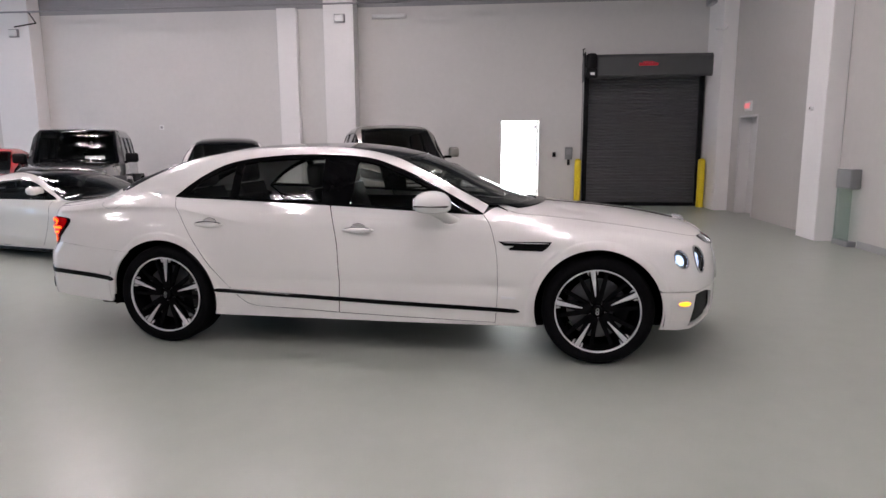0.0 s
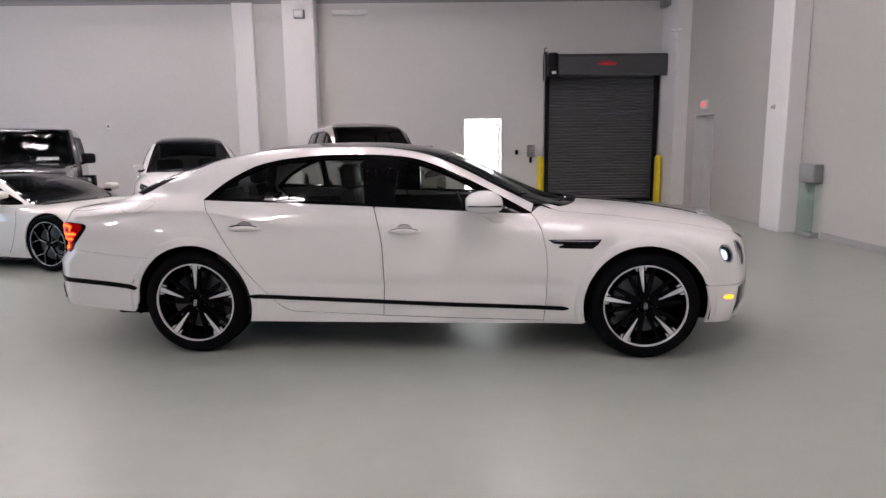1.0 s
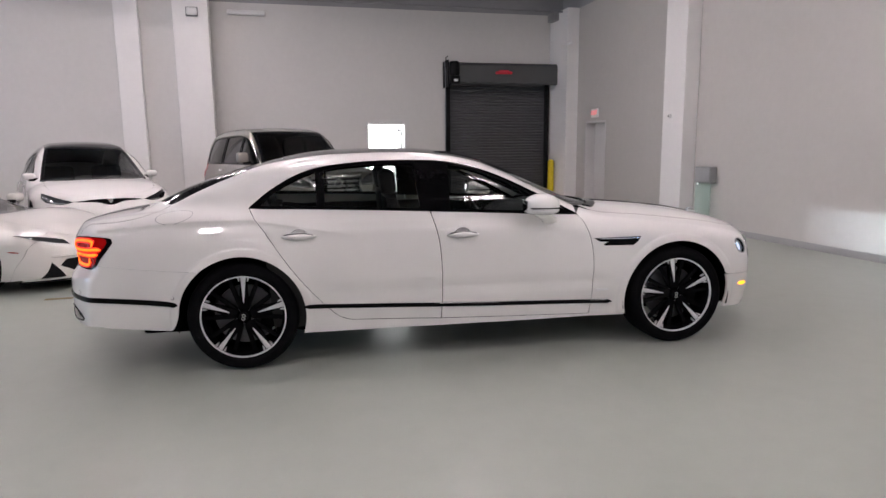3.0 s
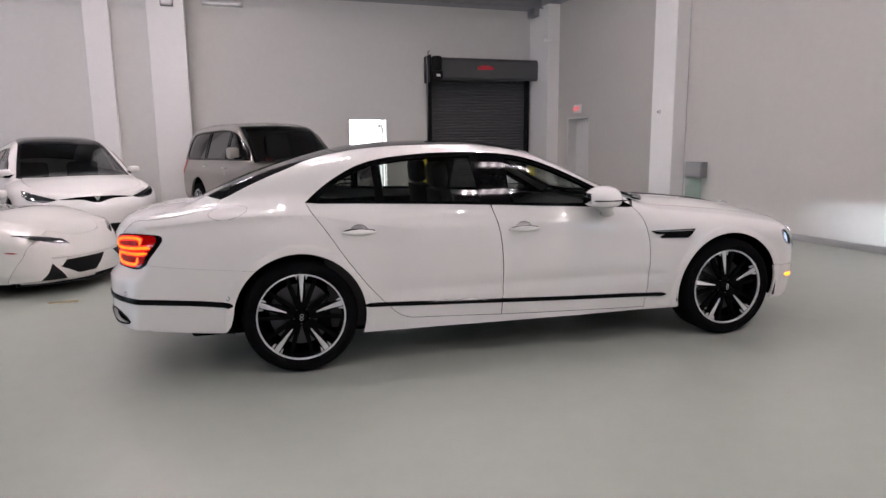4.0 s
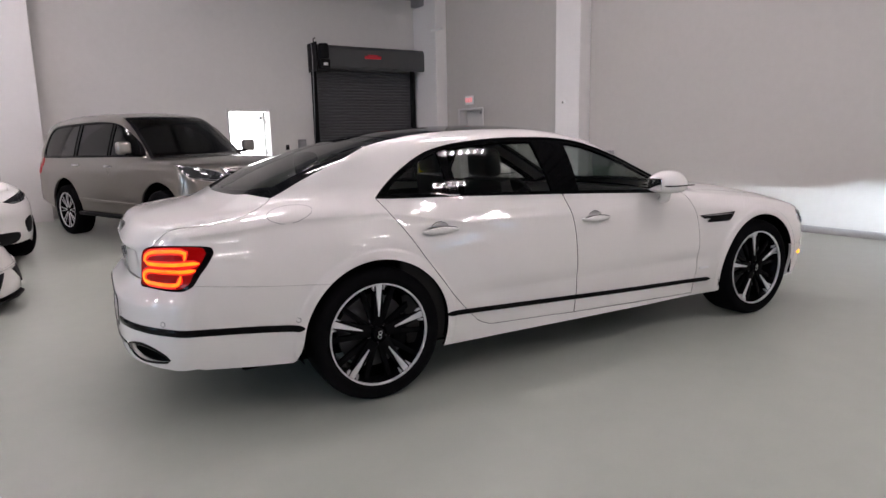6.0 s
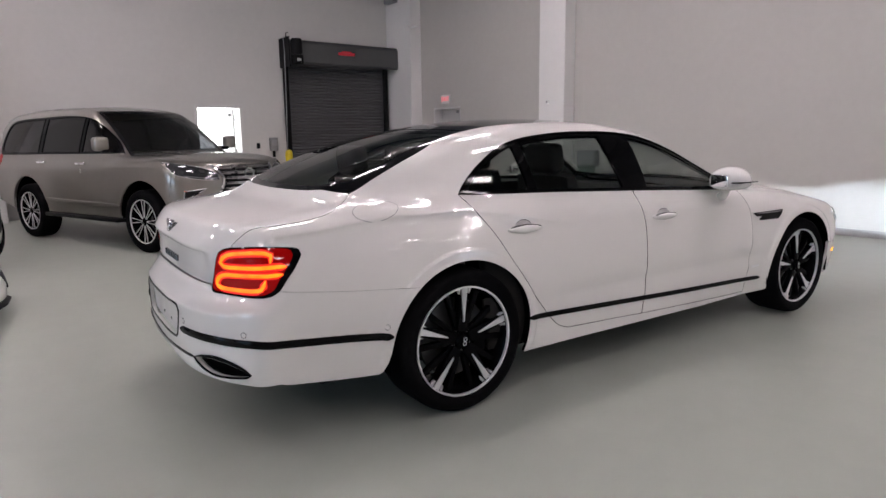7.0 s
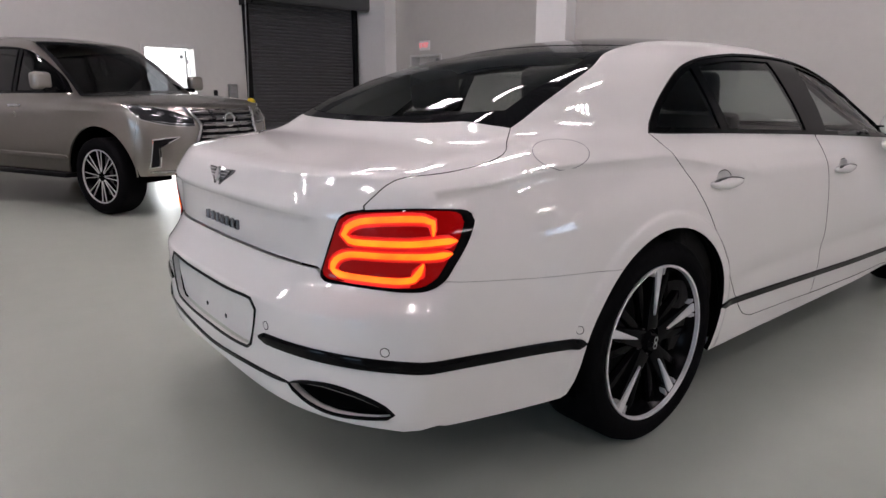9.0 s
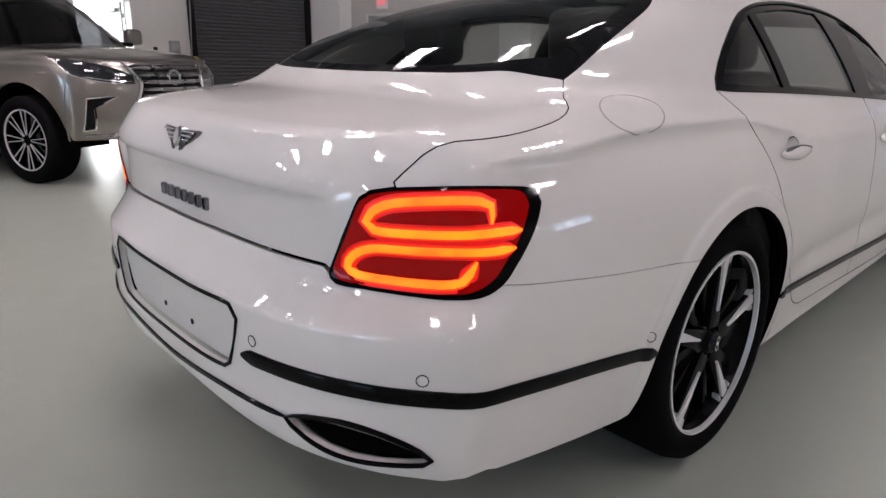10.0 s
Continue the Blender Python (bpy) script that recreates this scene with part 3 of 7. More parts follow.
def skin_mesh(name, skin, proj, loop, material, holes=(), off=0.0, gap=0.0036, res=0.04, thick=0.018, mirror=False, relief=None, rim=None):
    """A mesh of the part of the skin inside a loop of 3D points, with thickness at its edges."""
    L = clean_loop(skin.to2d(np.asarray(loop), proj))
    L = inset_loop(L, gap)
    H = [inset_loop(clean_loop(skin.to2d(np.asarray(h), proj)), -gap if gap else 0) for h in holes]
    rings = [L] + H
    lo, hi = L.min(0), L.max(0)
    gx, gy = np.meshgrid(np.arange(lo[0] + res / 2, hi[0], res), np.arange(lo[1] + res / 2, hi[1], res))
    gx = gx + (np.arange(gx.shape[0]) % 2)[:, None] * res / 2
    G = np.stack([gx.ravel(), gy.ravel()], 1)
    ok = inside_poly(G, L)
    for h in H:
        ok &= ~inside_poly(G, h)
    G = G[ok]
    B = np.concatenate(rings)
    lines = []
    for c in skin.creases:
        u = skin.to2d(c, proj)
        e = np.gradient(u, axis=0)
        e = np.stack([-e[:, 1], e[:, 0]], 1) / np.maximum(np.linalg.norm(e, axis=1), 1e-9)[:, None]
        lines += [u + e * 0.006, u - e * 0.006]
    if lines:
        Q = np.concatenate(lines)
        ok = inside_poly(Q, L)
        for h in H:
            ok &= ~inside_poly(Q, h)
        Q = Q[ok]
        if len(Q):
            Q = Q[np.min(np.linalg.norm(Q[:, None] - B[None], axis=2), axis=1) > 0.008]
        if len(Q) and len(G):
            G = G[np.min(np.linalg.norm(G[:, None] - Q[None], axis=2), axis=1) > 0.013]
    else:
        Q = np.zeros((0, 2))
    if len(G):
        mid = np.concatenate([np.concatenate([r, (r + np.roll(r, -1, 0)) / 2]) for r in rings])
        near = np.concatenate([np.min(np.linalg.norm(g[:, None] - mid[None], axis=2), axis=1) for g in np.array_split(G, max(1, len(G) // 2000))])
        G = G[near > res * 0.42]
    pts = np.concatenate([B, G, Q])
    edges, o = [], 0
    for r in rings:
        edges += [(o + i, o + (i + 1) % len(r)) for i in range(len(r))]
        o += len(r)
    v2, _, tris, *_ = delaunay_2d_cdt([Vector(p) for p in pts], edges, [], 0, 1e-6)
    V2 = np.array([tuple(v) for v in v2])
    T = np.array([t for t in tris if len(t) == 3])
    cen = V2[T].mean(1)
    ok = inside_poly(cen, L)
    for h in H:
        ok &= ~inside_poly(cen, h)
    T = T[ok]
    P = skin.from2d(V2, proj)
    N = normals(skin.F, P)
    P = P + N * off
    if relief is not None:
        P = P + N * relief(P)[:, None]
    fn = np.cross(P[T[:, 1]] - P[T[:, 0]], P[T[:, 2]] - P[T[:, 0]])
    flip = np.sum(fn * N[T].mean(1), 1) < 0
    T[flip] = T[flip][:, ::-1]
    if relief is not None:                             # shade the relief as it stands
        fn[flip] *= -1
        dN = np.zeros_like(N)
        for k in range(3):
            np.add.at(dN, T[:, k], fn)
        N = dN / np.maximum(np.linalg.norm(dN, axis=1), 1e-12)[:, None]
    # edges used once, for the turned-in rim
    verts, nors, faces = [P], [N], T.tolist()
    if thick:
        count = {}
        for a, b, c in faces:
            for e in ((a, b), (b, c), (c, a)):
                count[e] = 1
        border = [e for e in count if (e[1], e[0]) not in count]
        ids, base = {}, len(P)
        add_p, add_n = [], []
        side_n = {}
        for a, b in border:
            out = np.cross(P[b] - P[a], N[a])
            for q in (a, b):
                side_n[q] = side_n.get(q, 0) + out
        for q, s in side_n.items():
            s = s / max(np.linalg.norm(s), 1e-9)
            ids[q] = base + len(add_p)
            add_p += [P[q], P[q] - N[q] * thick]
            add_n += [s, s]
        for a, b in border:
            faces.append([ids[b], ids[a], ids[a] + 1, ids[b] + 1])
        verts.append(np.array(add_p))
        nors.append(np.array(add_n))
    V, NN = np.concatenate(verts), np.concatenate(nors)
    if mirror:
        V, NN = V * (1, -1, 1), NN * (1, -1, 1)
        faces = [f[::-1] for f in faces]
    me = bpy.data.meshes.new(name)
    me.from_pydata(V.tolist(), [], faces)
    me.materials.append(material)
    if thick and rim is not None:
        me.materials.append(rim)
        me.polygons.foreach_set("material_index", [0] * len(T) + [1] * (len(faces) - len(T)))
    me.shade_smooth()
    me.normals_split_custom_set_from_vertices(NN.tolist())
    return me


def skin_part(name, skin, proj, loop, material, parent, label="", both=False, **kw):
    ob = part(name, skin_mesh(name, skin, proj, loop, material, **kw), material, parent, label)
    if both:
        part(name, skin_mesh(name, skin, proj, loop, material, mirror=True, **kw), material, parent, label)
    return ob


def strip_on(skin, line, width, height, offs=0.0, seg_up=(0, 0, 1)):
    """A raised moulding that follows a line of 3D points on the skin."""
    P = np.asarray(line)
    N = normals(skin.F, P)
    T = np.gradient(P, axis=0)
    T /= np.maximum(np.linalg.norm(T, axis=1), 1e-9)[:, None]
    U = np.cross(N, T)
    U /= np.maximum(np.linalg.norm(U, axis=1), 1e-9)[:, None]
    bm = bmesh.new()
    rings = []
    prof = ((-0.5, -0.004), (-0.5, 0.55), (-0.36, 1.0), (0.36, 1.0), (0.5, 0.55), (0.5, -0.004))
    n = len(P)
    for i in range(n):
        w = width * min(1.0, 0.25 + min(i, n - 1 - i) * 0.4)
        rings.append([bm.verts.new(P[i] + U[i] * w * a + N[i] * (height * b + offs)) for a, b in prof])
    for a, b in zip(rings, rings[1:]):
        for j in range(5):
            bm.faces.new((a[j], a[j + 1], b[j + 1], b[j]))
    bm.faces.new(rings[0])
    bm.faces.new(rings[-1])
    bmesh.ops.recalc_face_normals(bm, faces=bm.faces)
    return bm


def mirror_bm(bm):
    out = bm.copy()
    bmesh.ops.scale(out, vec=(1, -1, 1), verts=out.verts)
    bmesh.ops.reverse_faces(out, faces=out.faces)
    return out


def both_sides(name, bm, material, parent, label="", smooth=35):
    part(name, mirror_bm(bm), material, parent, label, smooth)
    return part(name, bm, material, parent, label, smooth)


# ---- the white saloon: body shape, x forward from the front axle, right side is -y ----
HAUNCH = curve((-4.25, 0.96), (-4.1, 0.99), (-3.93, 1.002), (-3.7, 1.026), (-3.45, 1.037), (-3.15, 1.037), (-3.04, 1.022), (-2.76, 0.975), (-2.52, 0.933), (-2.3, 0.90))
BELT = curve((-2.8, 1.003), (-2.1, 1.0), (-1.5, 0.978), (-1.1, 0.972), (-0.55, 0.974), (-0.15, 0.954), (0.22, 0.895), (0.5, 0.83))
LIP = 0.475                     # radius of the raised lips round the wheel arches


def hero_body():
    B = curve((-4.45, 0.835), (-4.2, 0.892), (-3.9, 0.938), (-3.6, 0.966), (-3.3, 0.982), (-3.0, 0.983), (-2.5, 0.962), (-2.0, 0.95), (-1.4, 0.945), (-0.8, 0.952), (-0.3, 0.970), (0.1, 0.975), (0.45, 0.955), (0.75, 0.91), (0.95, 0.86))
    prof = curve((0.15, -0.07), (0.25, -0.05), (0.35, -0.03), (0.5, -0.008), (0.62, 0.0), (0.75, -0.006), (0.85, -0.015), (0.92, -0.028), (1.0, -0.055), (1.1, -0.115), (1.2, -0.20))
    C = curve((-4.5, 0.98), (-4.3, 1.035), (-4.2, 1.055), (-3.9, 1.095), (-3.6, 1.13), (-3.2, 1.135), (-2.5, 1.08), (-1.5, 1.06), (-0.8, 1.055), (-0.5, 1.05), (-0.2, 1.03), (0.2, 0.99), (0.5, 0.94), (0.75, 0.875), (0.88, 0.80), (1.0, 0.70))
    crown = curve((-4.4, 0.03), (-3.6, 0.035), (-3.0, 0.05), (-1.0, 0.06), (-0.3, 0.085), (0.5, 0.10), (0.9, 0.12))
    rk = curve((0.2, 0.10), (0.28, 0.04), (0.36, 0.008), (0.45, 0.0), (0.58, 0.0), (0.64, 0.001), (0.657, 0.004), (0.668, 0.013), (0.70, 0.037), (0.745, 0.064), (0.768, 0.072), (0.80, 0.066), (0.86, 0.054), (0.90, 0.050), (0.93, 0.058), (0.975, 0.084), (1.01, 0.108), (1.03, 0.125), (1.05, 0.146))
    fk = curve((0.2, 0.10), (0.3, 0.02), (0.4, 0.0), (0.55, 0.0), (0.7, 0.02), (0.8, 0.05), (0.9, 0.12))
    zb = curve((-4.45, 0.33), (-4.2, 0.30), (-3.8, 0.265), (-3.6, 0.25), (-2.8, 0.215), (-0.2, 0.215), (0.6, 0.21), (0.95, 0.25))
    G = curve((0.95, 0.925), (1.05, 0.885), (1.15, 0.835), (1.25, 0.775), (1.35, 0.705), (1.42, 0.65), (1.5, 0.58))
    gx = curve((-4.1, 0.36), (-3.9, 0.27), (-3.6, 0.155), (-3.2, 0.065), (-2.8, 0.02), (-2.2, 0.0), (-1.4, 0.0), (-1.0, 0.02), (-0.6, 0.075), (-0.3, 0.15))
    Rc = curve((-4.6, -1.0), (-4.2, 0.86), (-4.0, 1.05), (-3.85, 1.135), (-3.65, 1.235), (-3.4, 1.325), (-3.15, 1.40), (-2.95, 1.448), (-2.75, 1.483), (-2.5, 1.503), (-2.2, 1.511), (-1.95, 1.508), (-1.7, 1.487), (-1.45, 1.442), (-1.2, 1.355), (-0.9, 1.215), (-0.5, 1.03), (-0.2, 0.88), (0.4, 0.0))

    crest = curve((-3.5, 0.015), (-3.2, 0.02), (-2.8, 0.042), (-2.2, 0.05), (-1.4, 0.05), (-0.8, 0.03))
    TAIL = curve((-4.3, 0.018), (-4.1, 0.03), (-3.8, 0.07), (0.3, 0.07))

    def below(d, depth, reach):
        d = np.maximum(d, 0) / reach
        return -depth * 2.718 * d * np.exp(-d)

    def F(x, y, z):
        a = np.abs(y)
        crease = below(HAUNCH(x) - z, 0.024, 0.042) * np.clip((-2.35 - x) / 0.6, 0, 1) + below(BELT(x) - z, 0.005, 0.022) * np.clip((x + 2.75) / 0.4, 0, 1) * np.clip((0.5 - x) / 0.3, 0, 1)
        r = np.minimum(np.hypot(x, z - 0.375), np.hypot(x + 3.194, z - 0.375))
        lip = np.clip((LIP + 0.012 - r) / 0.024, 0, 1)
        side = a - (B(x) + prof(z) + crease + 0.009 * lip * lip * (3 - 2 * lip) + 0.004)
        side = side + 0.014 * np.exp(-((z - 0.515) / 0.045) ** 2) * np.clip((x + 2.72) / 0.25, 0, 1) * np.clip((-0.48 - x) / 0.2, 0, 1)
        deck = z - (C(x) - crown(x) * (a / 0.85) ** 2.4)
        rear = (-4.445 + 0.27 * (a / 0.90) ** 4.0 + rk(z)) - x
        fr = x - (0.885 - 0.26 * (a / 0.9) ** 2.6 - fk(z))
        low = smax(smax(side, deck, 0.11), smax(rear, fr, 0.02), TAIL(x))
        low = smax(low, zb(x) - z, 0.05)
        w = np.clip((x + 2.3) / 1.1, 0, 1)
        xs = x + (0.10 * w - 0.03 * (1 - w)) * (a / 0.7) ** 2
        green = smax(a - (G(z) - gx(x)), z - (Rc(xs) - crest(x) * (a / 0.62) ** 2), 0.09)
        fillet = np.where(x < -3.0, 0.016 + 0.059 * np.clip((a - 0.52) / 0.18, 0, 1), 0.075)
        return smin(low, green, fillet)
    return F


hero = Skin(hero_body())

hero.creases = [hero.side([(x, float(HAUNCH(x))) for x in np.arange(-4.1, -2.4, 0.02)]), hero.side([(x, float(BELT(x))) for x in np.arange(-2.6, 0.45, 0.02)])]
for ax in (0.0, -3.194):
    for rr in (LIP - 0.006, LIP + 0.006):
        hero.creases.append(hero.side(arc2(ax, 0.375, rr, -10, 190, 80)))
for zz in (0.924, 0.904):
    hero.creases.append(hero.back([(y, zz) for y in np.arange(-0.62, 0.625, 0.02)]))
for zz in (0.652, 0.668):
    hero.creases.append(hero.back([(y, zz) for y in np.arange(-0.76, 0.765, 0.02)]))
for zz in (1.018, 1.034):
    hero.creases.append(hero.back([(y, zz) for y in np.arange(-0.66, 0.665, 0.02)]))


def on_skin(pts, proj):
    return hero.from2d(hero.to2d(np.asarray(pts, float), proj), proj)


M_WHITE = mat("white car paint", (0.80, 0.785, 0.765), 0.5, var=0.008, scale=1.5, coat=1.0, spec=0.08, rvar=0.02, coat_rough=0.006)
M_WHITE.node_tree.nodes["Principled BSDF"].inputs["Coat IOR"].default_value = 1.75
M_GLOSSBLK = mat("gloss black trim", (0.003, 0.003, 0.0033), 0.06, var=0.1, spec=0.1, rvar=0.02)
M_ROOFBLK = mat("black glass roof", (0.005, 0.005, 0.006), 0.03, var=0.1, spec=0.5, rvar=0.01)
M_TYRE = mat("tyre rubber", (0.005, 0.005, 0.0055), 0.8, spec=0.02, var=0.15, scale=14, bump=0.2, bump_scale=90)
M_RIMBLK = mat("black wheel enamel", (0.0025, 0.0025, 0.003), 0.2, var=0.1, spec=0.05)
M_RIMCUT = mat("machined alloy", (0.74, 0.74, 0.75), 0.38, 0.35, var=0.05, scale=20)
M_DISC = mat("brake disc steel", (0.10, 0.10, 0.105), 0.42, 0.8, var=0.12, scale=30)
M_CHROME = mat("chrome", (0.80, 0.80, 0.82), 0.06, 1.0, var=0.02)
M_DARKCHROME = mat("darkened chrome", (0.20, 0.20, 0.21), 0.12, 1.0, var=0.1, scale=30)
M_GLASS = glass("tinted window glass", (0.66, 0.69, 0.67))
M_SCREEN = glass("windscreen glass", (0.55, 0.60, 0.58))
M_LEATHER = mat("dark leather", (0.014, 0.013, 0.013), 0.5, spec=0.25, var=0.2, scale=12, bump=0.15, bump_scale=160)
M_TRIMGREY = mat("cabin lining", (0.016, 0.0155, 0.015), 0.7, spec=0.2, var=0.15, scale=10)
M_UNDER = M_SEAL = mat("underbody black", (0.003, 0.003, 0.003), 0.9, spec=0.0)
M_REDLENS = mat("dark red lamp lens", (0.05, 0.0005, 0.001), 0.05, var=0.3, scale=9, spec=0.15, coat=0.1)
M_REDLENS.node_tree.nodes["Principled BSDF"].inputs["Emission Color"].default_value = (0.8, 0.004, 0.004, 1)
M_REDLENS.node_tree.nodes["Principled BSDF"].inputs["Emission Strength"].default_value = 0.26
M_TAILGLOW = glow("lit tail lamp track", (1.0, 0.15, 0.004), 2.0)
tg = M_TAILGLOW.node_tree                 # the light guide is brighter near its hidden lamps
tgn, tgr = tg.nodes.new("ShaderNodeTexNoise"), tg.nodes.new("ShaderNodeMapRange")
tgn.inputs["Scale"].default_value = 11.0
tgr.inputs["From Min"].default_value, tgr.inputs["From Max"].default_value = 0.35, 0.65
tgr.inputs["To Min"].default_value, tgr.inputs["To Max"].default_value = 1.1, 2.7
tg.links.new(tg.nodes.new("ShaderNodeTexCoord").outputs["Object"], tgn.inputs["Vector"])
tg.links.new(tgn.outputs["Fac"], tgr.inputs["Value"])
tg.links.new(tgr.outputs["Result"], tg.nodes["Principled BSDF"].inputs["Emission Strength"])
M_REDGLOW = glow("red glow of tail lamp", (1.0, 0.03, 0.004), 0.95)
M_REDFIELD = glow("dim red of tail lamp", (0.85, 0.006, 0.006), 0.30)
M_AMBER = glow("lit amber marker", (1.0, 0.38, 0.02), 2.2)
M_HEADGLOW = glow("lit headlamp", (0.60, 0.76, 1.0), 1.5)
M_LAMPSILVER = mat("headlamp reflector", (0.35, 0.40, 0.48), 0.15, 0.8, var=0.3, scale=25)
M_CLEAR = glass("clear lamp cover", (0.92, 0.94, 0.97))
M_PLATE = mat("white plate holder", (0.76, 0.755, 0.74), 0.2, var=0.03, scale=9, coat=0.6)

CAR = pose(1.137, 4.697, 0, 0, 0, -4.774)
saloon = thing("saloon_car", "glossy white luxury saloon with black roof, lamps lit", "car", at=CAR)
RX = -3.194                     # rear axle
ARCH = 0.422

# lines shared by neighbouring panels, as x and z seen from the side
dlo_top = smooth_line([(-3.135, 1.108), (-2.985, 1.226), (-2.80, 1.328), (-2.64, 1.373), (-2.49, 1.394), (-2.25, 1.412), (-1.95, 1.413), (-1.75, 1.402), (-1.57, 1.372), (-1.34, 1.290), (-1.13, 1.190), (-0.93, 1.087), (-0.785, 1.010)])
dlo_low = smooth_line([(-0.785, 1.010), (-1.32, 1.038), (-1.85, 1.064), (-2.53, 1.092), (-3.135, 1.108)])
front_seam = smooth_line([(-0.785, 1.010), (-0.745, 0.965), (-0.715, 0.90), (-0.685, 0.78), (-0.674, 0.655), (-0.675, 0.45), (-0.690, 0.258)])
mid_seam = smooth_line([(-1.885, 1.0655), (-1.845, 0.93), (-1.822, 0.80), (-1.811, 0.60), (-1.811, 0.46), (-1.821, 0.290)])
rear_seam = smooth_line([(-3.135, 1.108), (-3.095, 1.04), (-3.024, 0.945), (-2.884, 0.735), (-2.739, 0.543), (-2.60, 0.392), (-2.535, 0.340), (-2.46, 0.316)])
door_base_r = smooth_line([(-2.46, 0.316), (-2.1, 0.303), (-1.821, 0.290)])
door_base_f = smooth_line([(-1.821, 0.290), (-1.2, 0.273), (-0.690, 0.258)])
SILL = 0.238
arch_r = arc2(RX, 0.375, ARCH, -19, 199, 60)        # from the front foot over the top to the rear foot
arch_f = arc2(0.0, 0.375, ARCH, -18, 198, 60)
low_k = int(np.argmin(np.abs(dlo_low[:, 0] + 1.885)))
low_front, low_rear = dlo_low[: low_k + 1], dlo_low[low_k:]

# plan of the roof and glass edge, x and y seen from above
rail = smooth_line([(-0.76, -0.725), (-1.0, -0.655), (-1.3, -0.585), (-1.6, -0.53), (-2.0, -0.505), (-2.4, -0.512), (-2.7, -0.515), (-2.9, -0.527), (-3.08, -0.565), (-3.22, -0.622), (-3.40, -0.652), (-3.58, -0.667), (-3.672, -0.672)])
lid_side = smooth_line([(-3.672, -0.672), (-3.74, -0.725), (-3.80, -0.785), (-3.87, -0.812), (-4.0, -0.816), (-4.12, -0.795), (-4.21, -0.755), (-4.245, -0.737), (-4.259, -0.730)])
S, T, K, N_ = hero.side, hero.top, hero.back, hero.nose
tail_outline = on_skin([(-4.330, -0.602, 0.760), (-4.321, -0.647, 0.845), (-4.302, -0.677, 0.918), (-4.288, -0.694, 0.932), (-4.259, -0.735, 0.942), (-4.18, -0.823, 0.949), (-4.043, -0.870, 0.940), (-4.017, -0.877, 0.929), (-4.010, -0.885, 0.908), (-4.040, -0.895, 0.856), (-4.088, -0.896, 0.796), (-4.116, -0.887, 0.756), (-4.155, -0.865, 0.732), (-4.204, -0.819, 0.727), (-4.254, -0.755, 0.730), (-4.294, -0.690, 0.733), (-4.325, -0.622, 0.735)], "rear")


def loop3(*lines):
    return np.concatenate(lines)


HANDLES = ((-2.80, 0.919), (-1.66, 0.897))


def cup_loop(x, z):
    return S([(x + 0.052 * math.cos(a), z + 0.010 + 0.034 * math.sin(a)) for a in np.linspace(0, 2 * math.pi, 30)[:-1]])


A_foot = S([(-0.785, 1.010)])
quarter = loop3(T(rail)[::1], T(lid_side)[1:], tail_outline[4:12],
                S(smooth_line([(-4.106, 0.757), (-3.965, 0.742), (-3.783, 0.724), (-3.463, 0.70)])),
                S([p for p in arch_r[::-1] if p[0] > -3.463 or p[1] > 0.70]),
                S([(-2.78, SILL), (-2.4, SILL), (-1.8, SILL), (-1.2, SILL), (-0.690, SILL)]),
                S(door_base_f[::-1]), S(door_base_r[::-1])[1:], S(rear_seam[::-1])[1:], S(dlo_top)[1:])
skin_part("side_frame", hero, "polar", quarter, M_WHITE, saloon, "white side frame with rear wing and roof pillars", both=True, res=0.03, gap=0.0012, rim=M_SEAL)
skin_part("front_door", hero, "polar", loop3(S(low_front), S(mid_seam)[1:], S(door_base_f)[1:], S(front_seam[::-1])[1:]), M_WHITE, saloon, both=True, res=0.035, gap=0.005, holes=[cup_loop(*HANDLES[1])], rim=M_SEAL)
skin_part("rear_door", hero, "polar", loop3(S(low_rear), S(rear_seam)[1:], S(door_base_r)[1:], S(mid_seam[::-1])[1:]), M_WHITE, saloon, both=True, res=0.035, gap=0.005, holes=[cup_loop(*HANDLES[0])], rim=M_SEAL)

# bonnet and front wings
hood_side = smooth_line([(-0.70, -0.655), (-0.62, -0.70), (-0.552, -0.712), (-0.231, -0.705), (0.151, -0.715), (0.454, -0.69), (0.60, -0.655), (0.67, -0.60)])
cowl = smooth_line([(-0.70, -0.655), (-0.585, -0.52), (-0.49, -0.30), (-0.455, 0.0), (-0.49, 0.30), (-0.585, 0.52), (-0.70, 0.655)])
hood_nose = smooth_line([(0.67, -0.60), (0.735, -0.42), (0.765, -0.2), (0.77, 0.0), (0.765, 0.2), (0.735, 0.42), (0.67, 0.60)])
mir = np.array([1, -1, 1])
mir2 = np.array([1, -1])
skin_part("bonnet", hero, "polar", loop3(T(hood_side), T(hood_nose)[1:], T(hood_side[::-1] * mir2)[1:], T(cowl[::-1])[1:]), M_WHITE, saloon, res=0.04, gap=0.005, rim=M_SEAL)
cowl_mid = cowl[3:-3]
skin_part("cowl_panel", hero, "polar", loop3(T(cowl_mid), T((cowl_mid + np.array([0.075, 0.0]))[::-1])), M_GLOSSBLK, saloon, "black wiper cowl at the windscreen foot", off=0.010, gap=0, res=0.04, thick=0.016)
BUMP_Z = 0.525
arch_front_top = [p for p in arch_f if p[0] < 0.39 or p[1] > BUMP_Z]
lamp_a = on_skin([(0.515 + 0.058 * math.cos(a) * 1.0, -0.925, 0.738 + 0.058 * math.sin(a)) for a in np.linspace(0, 2 * math.pi, 28)[:-1]], "front")
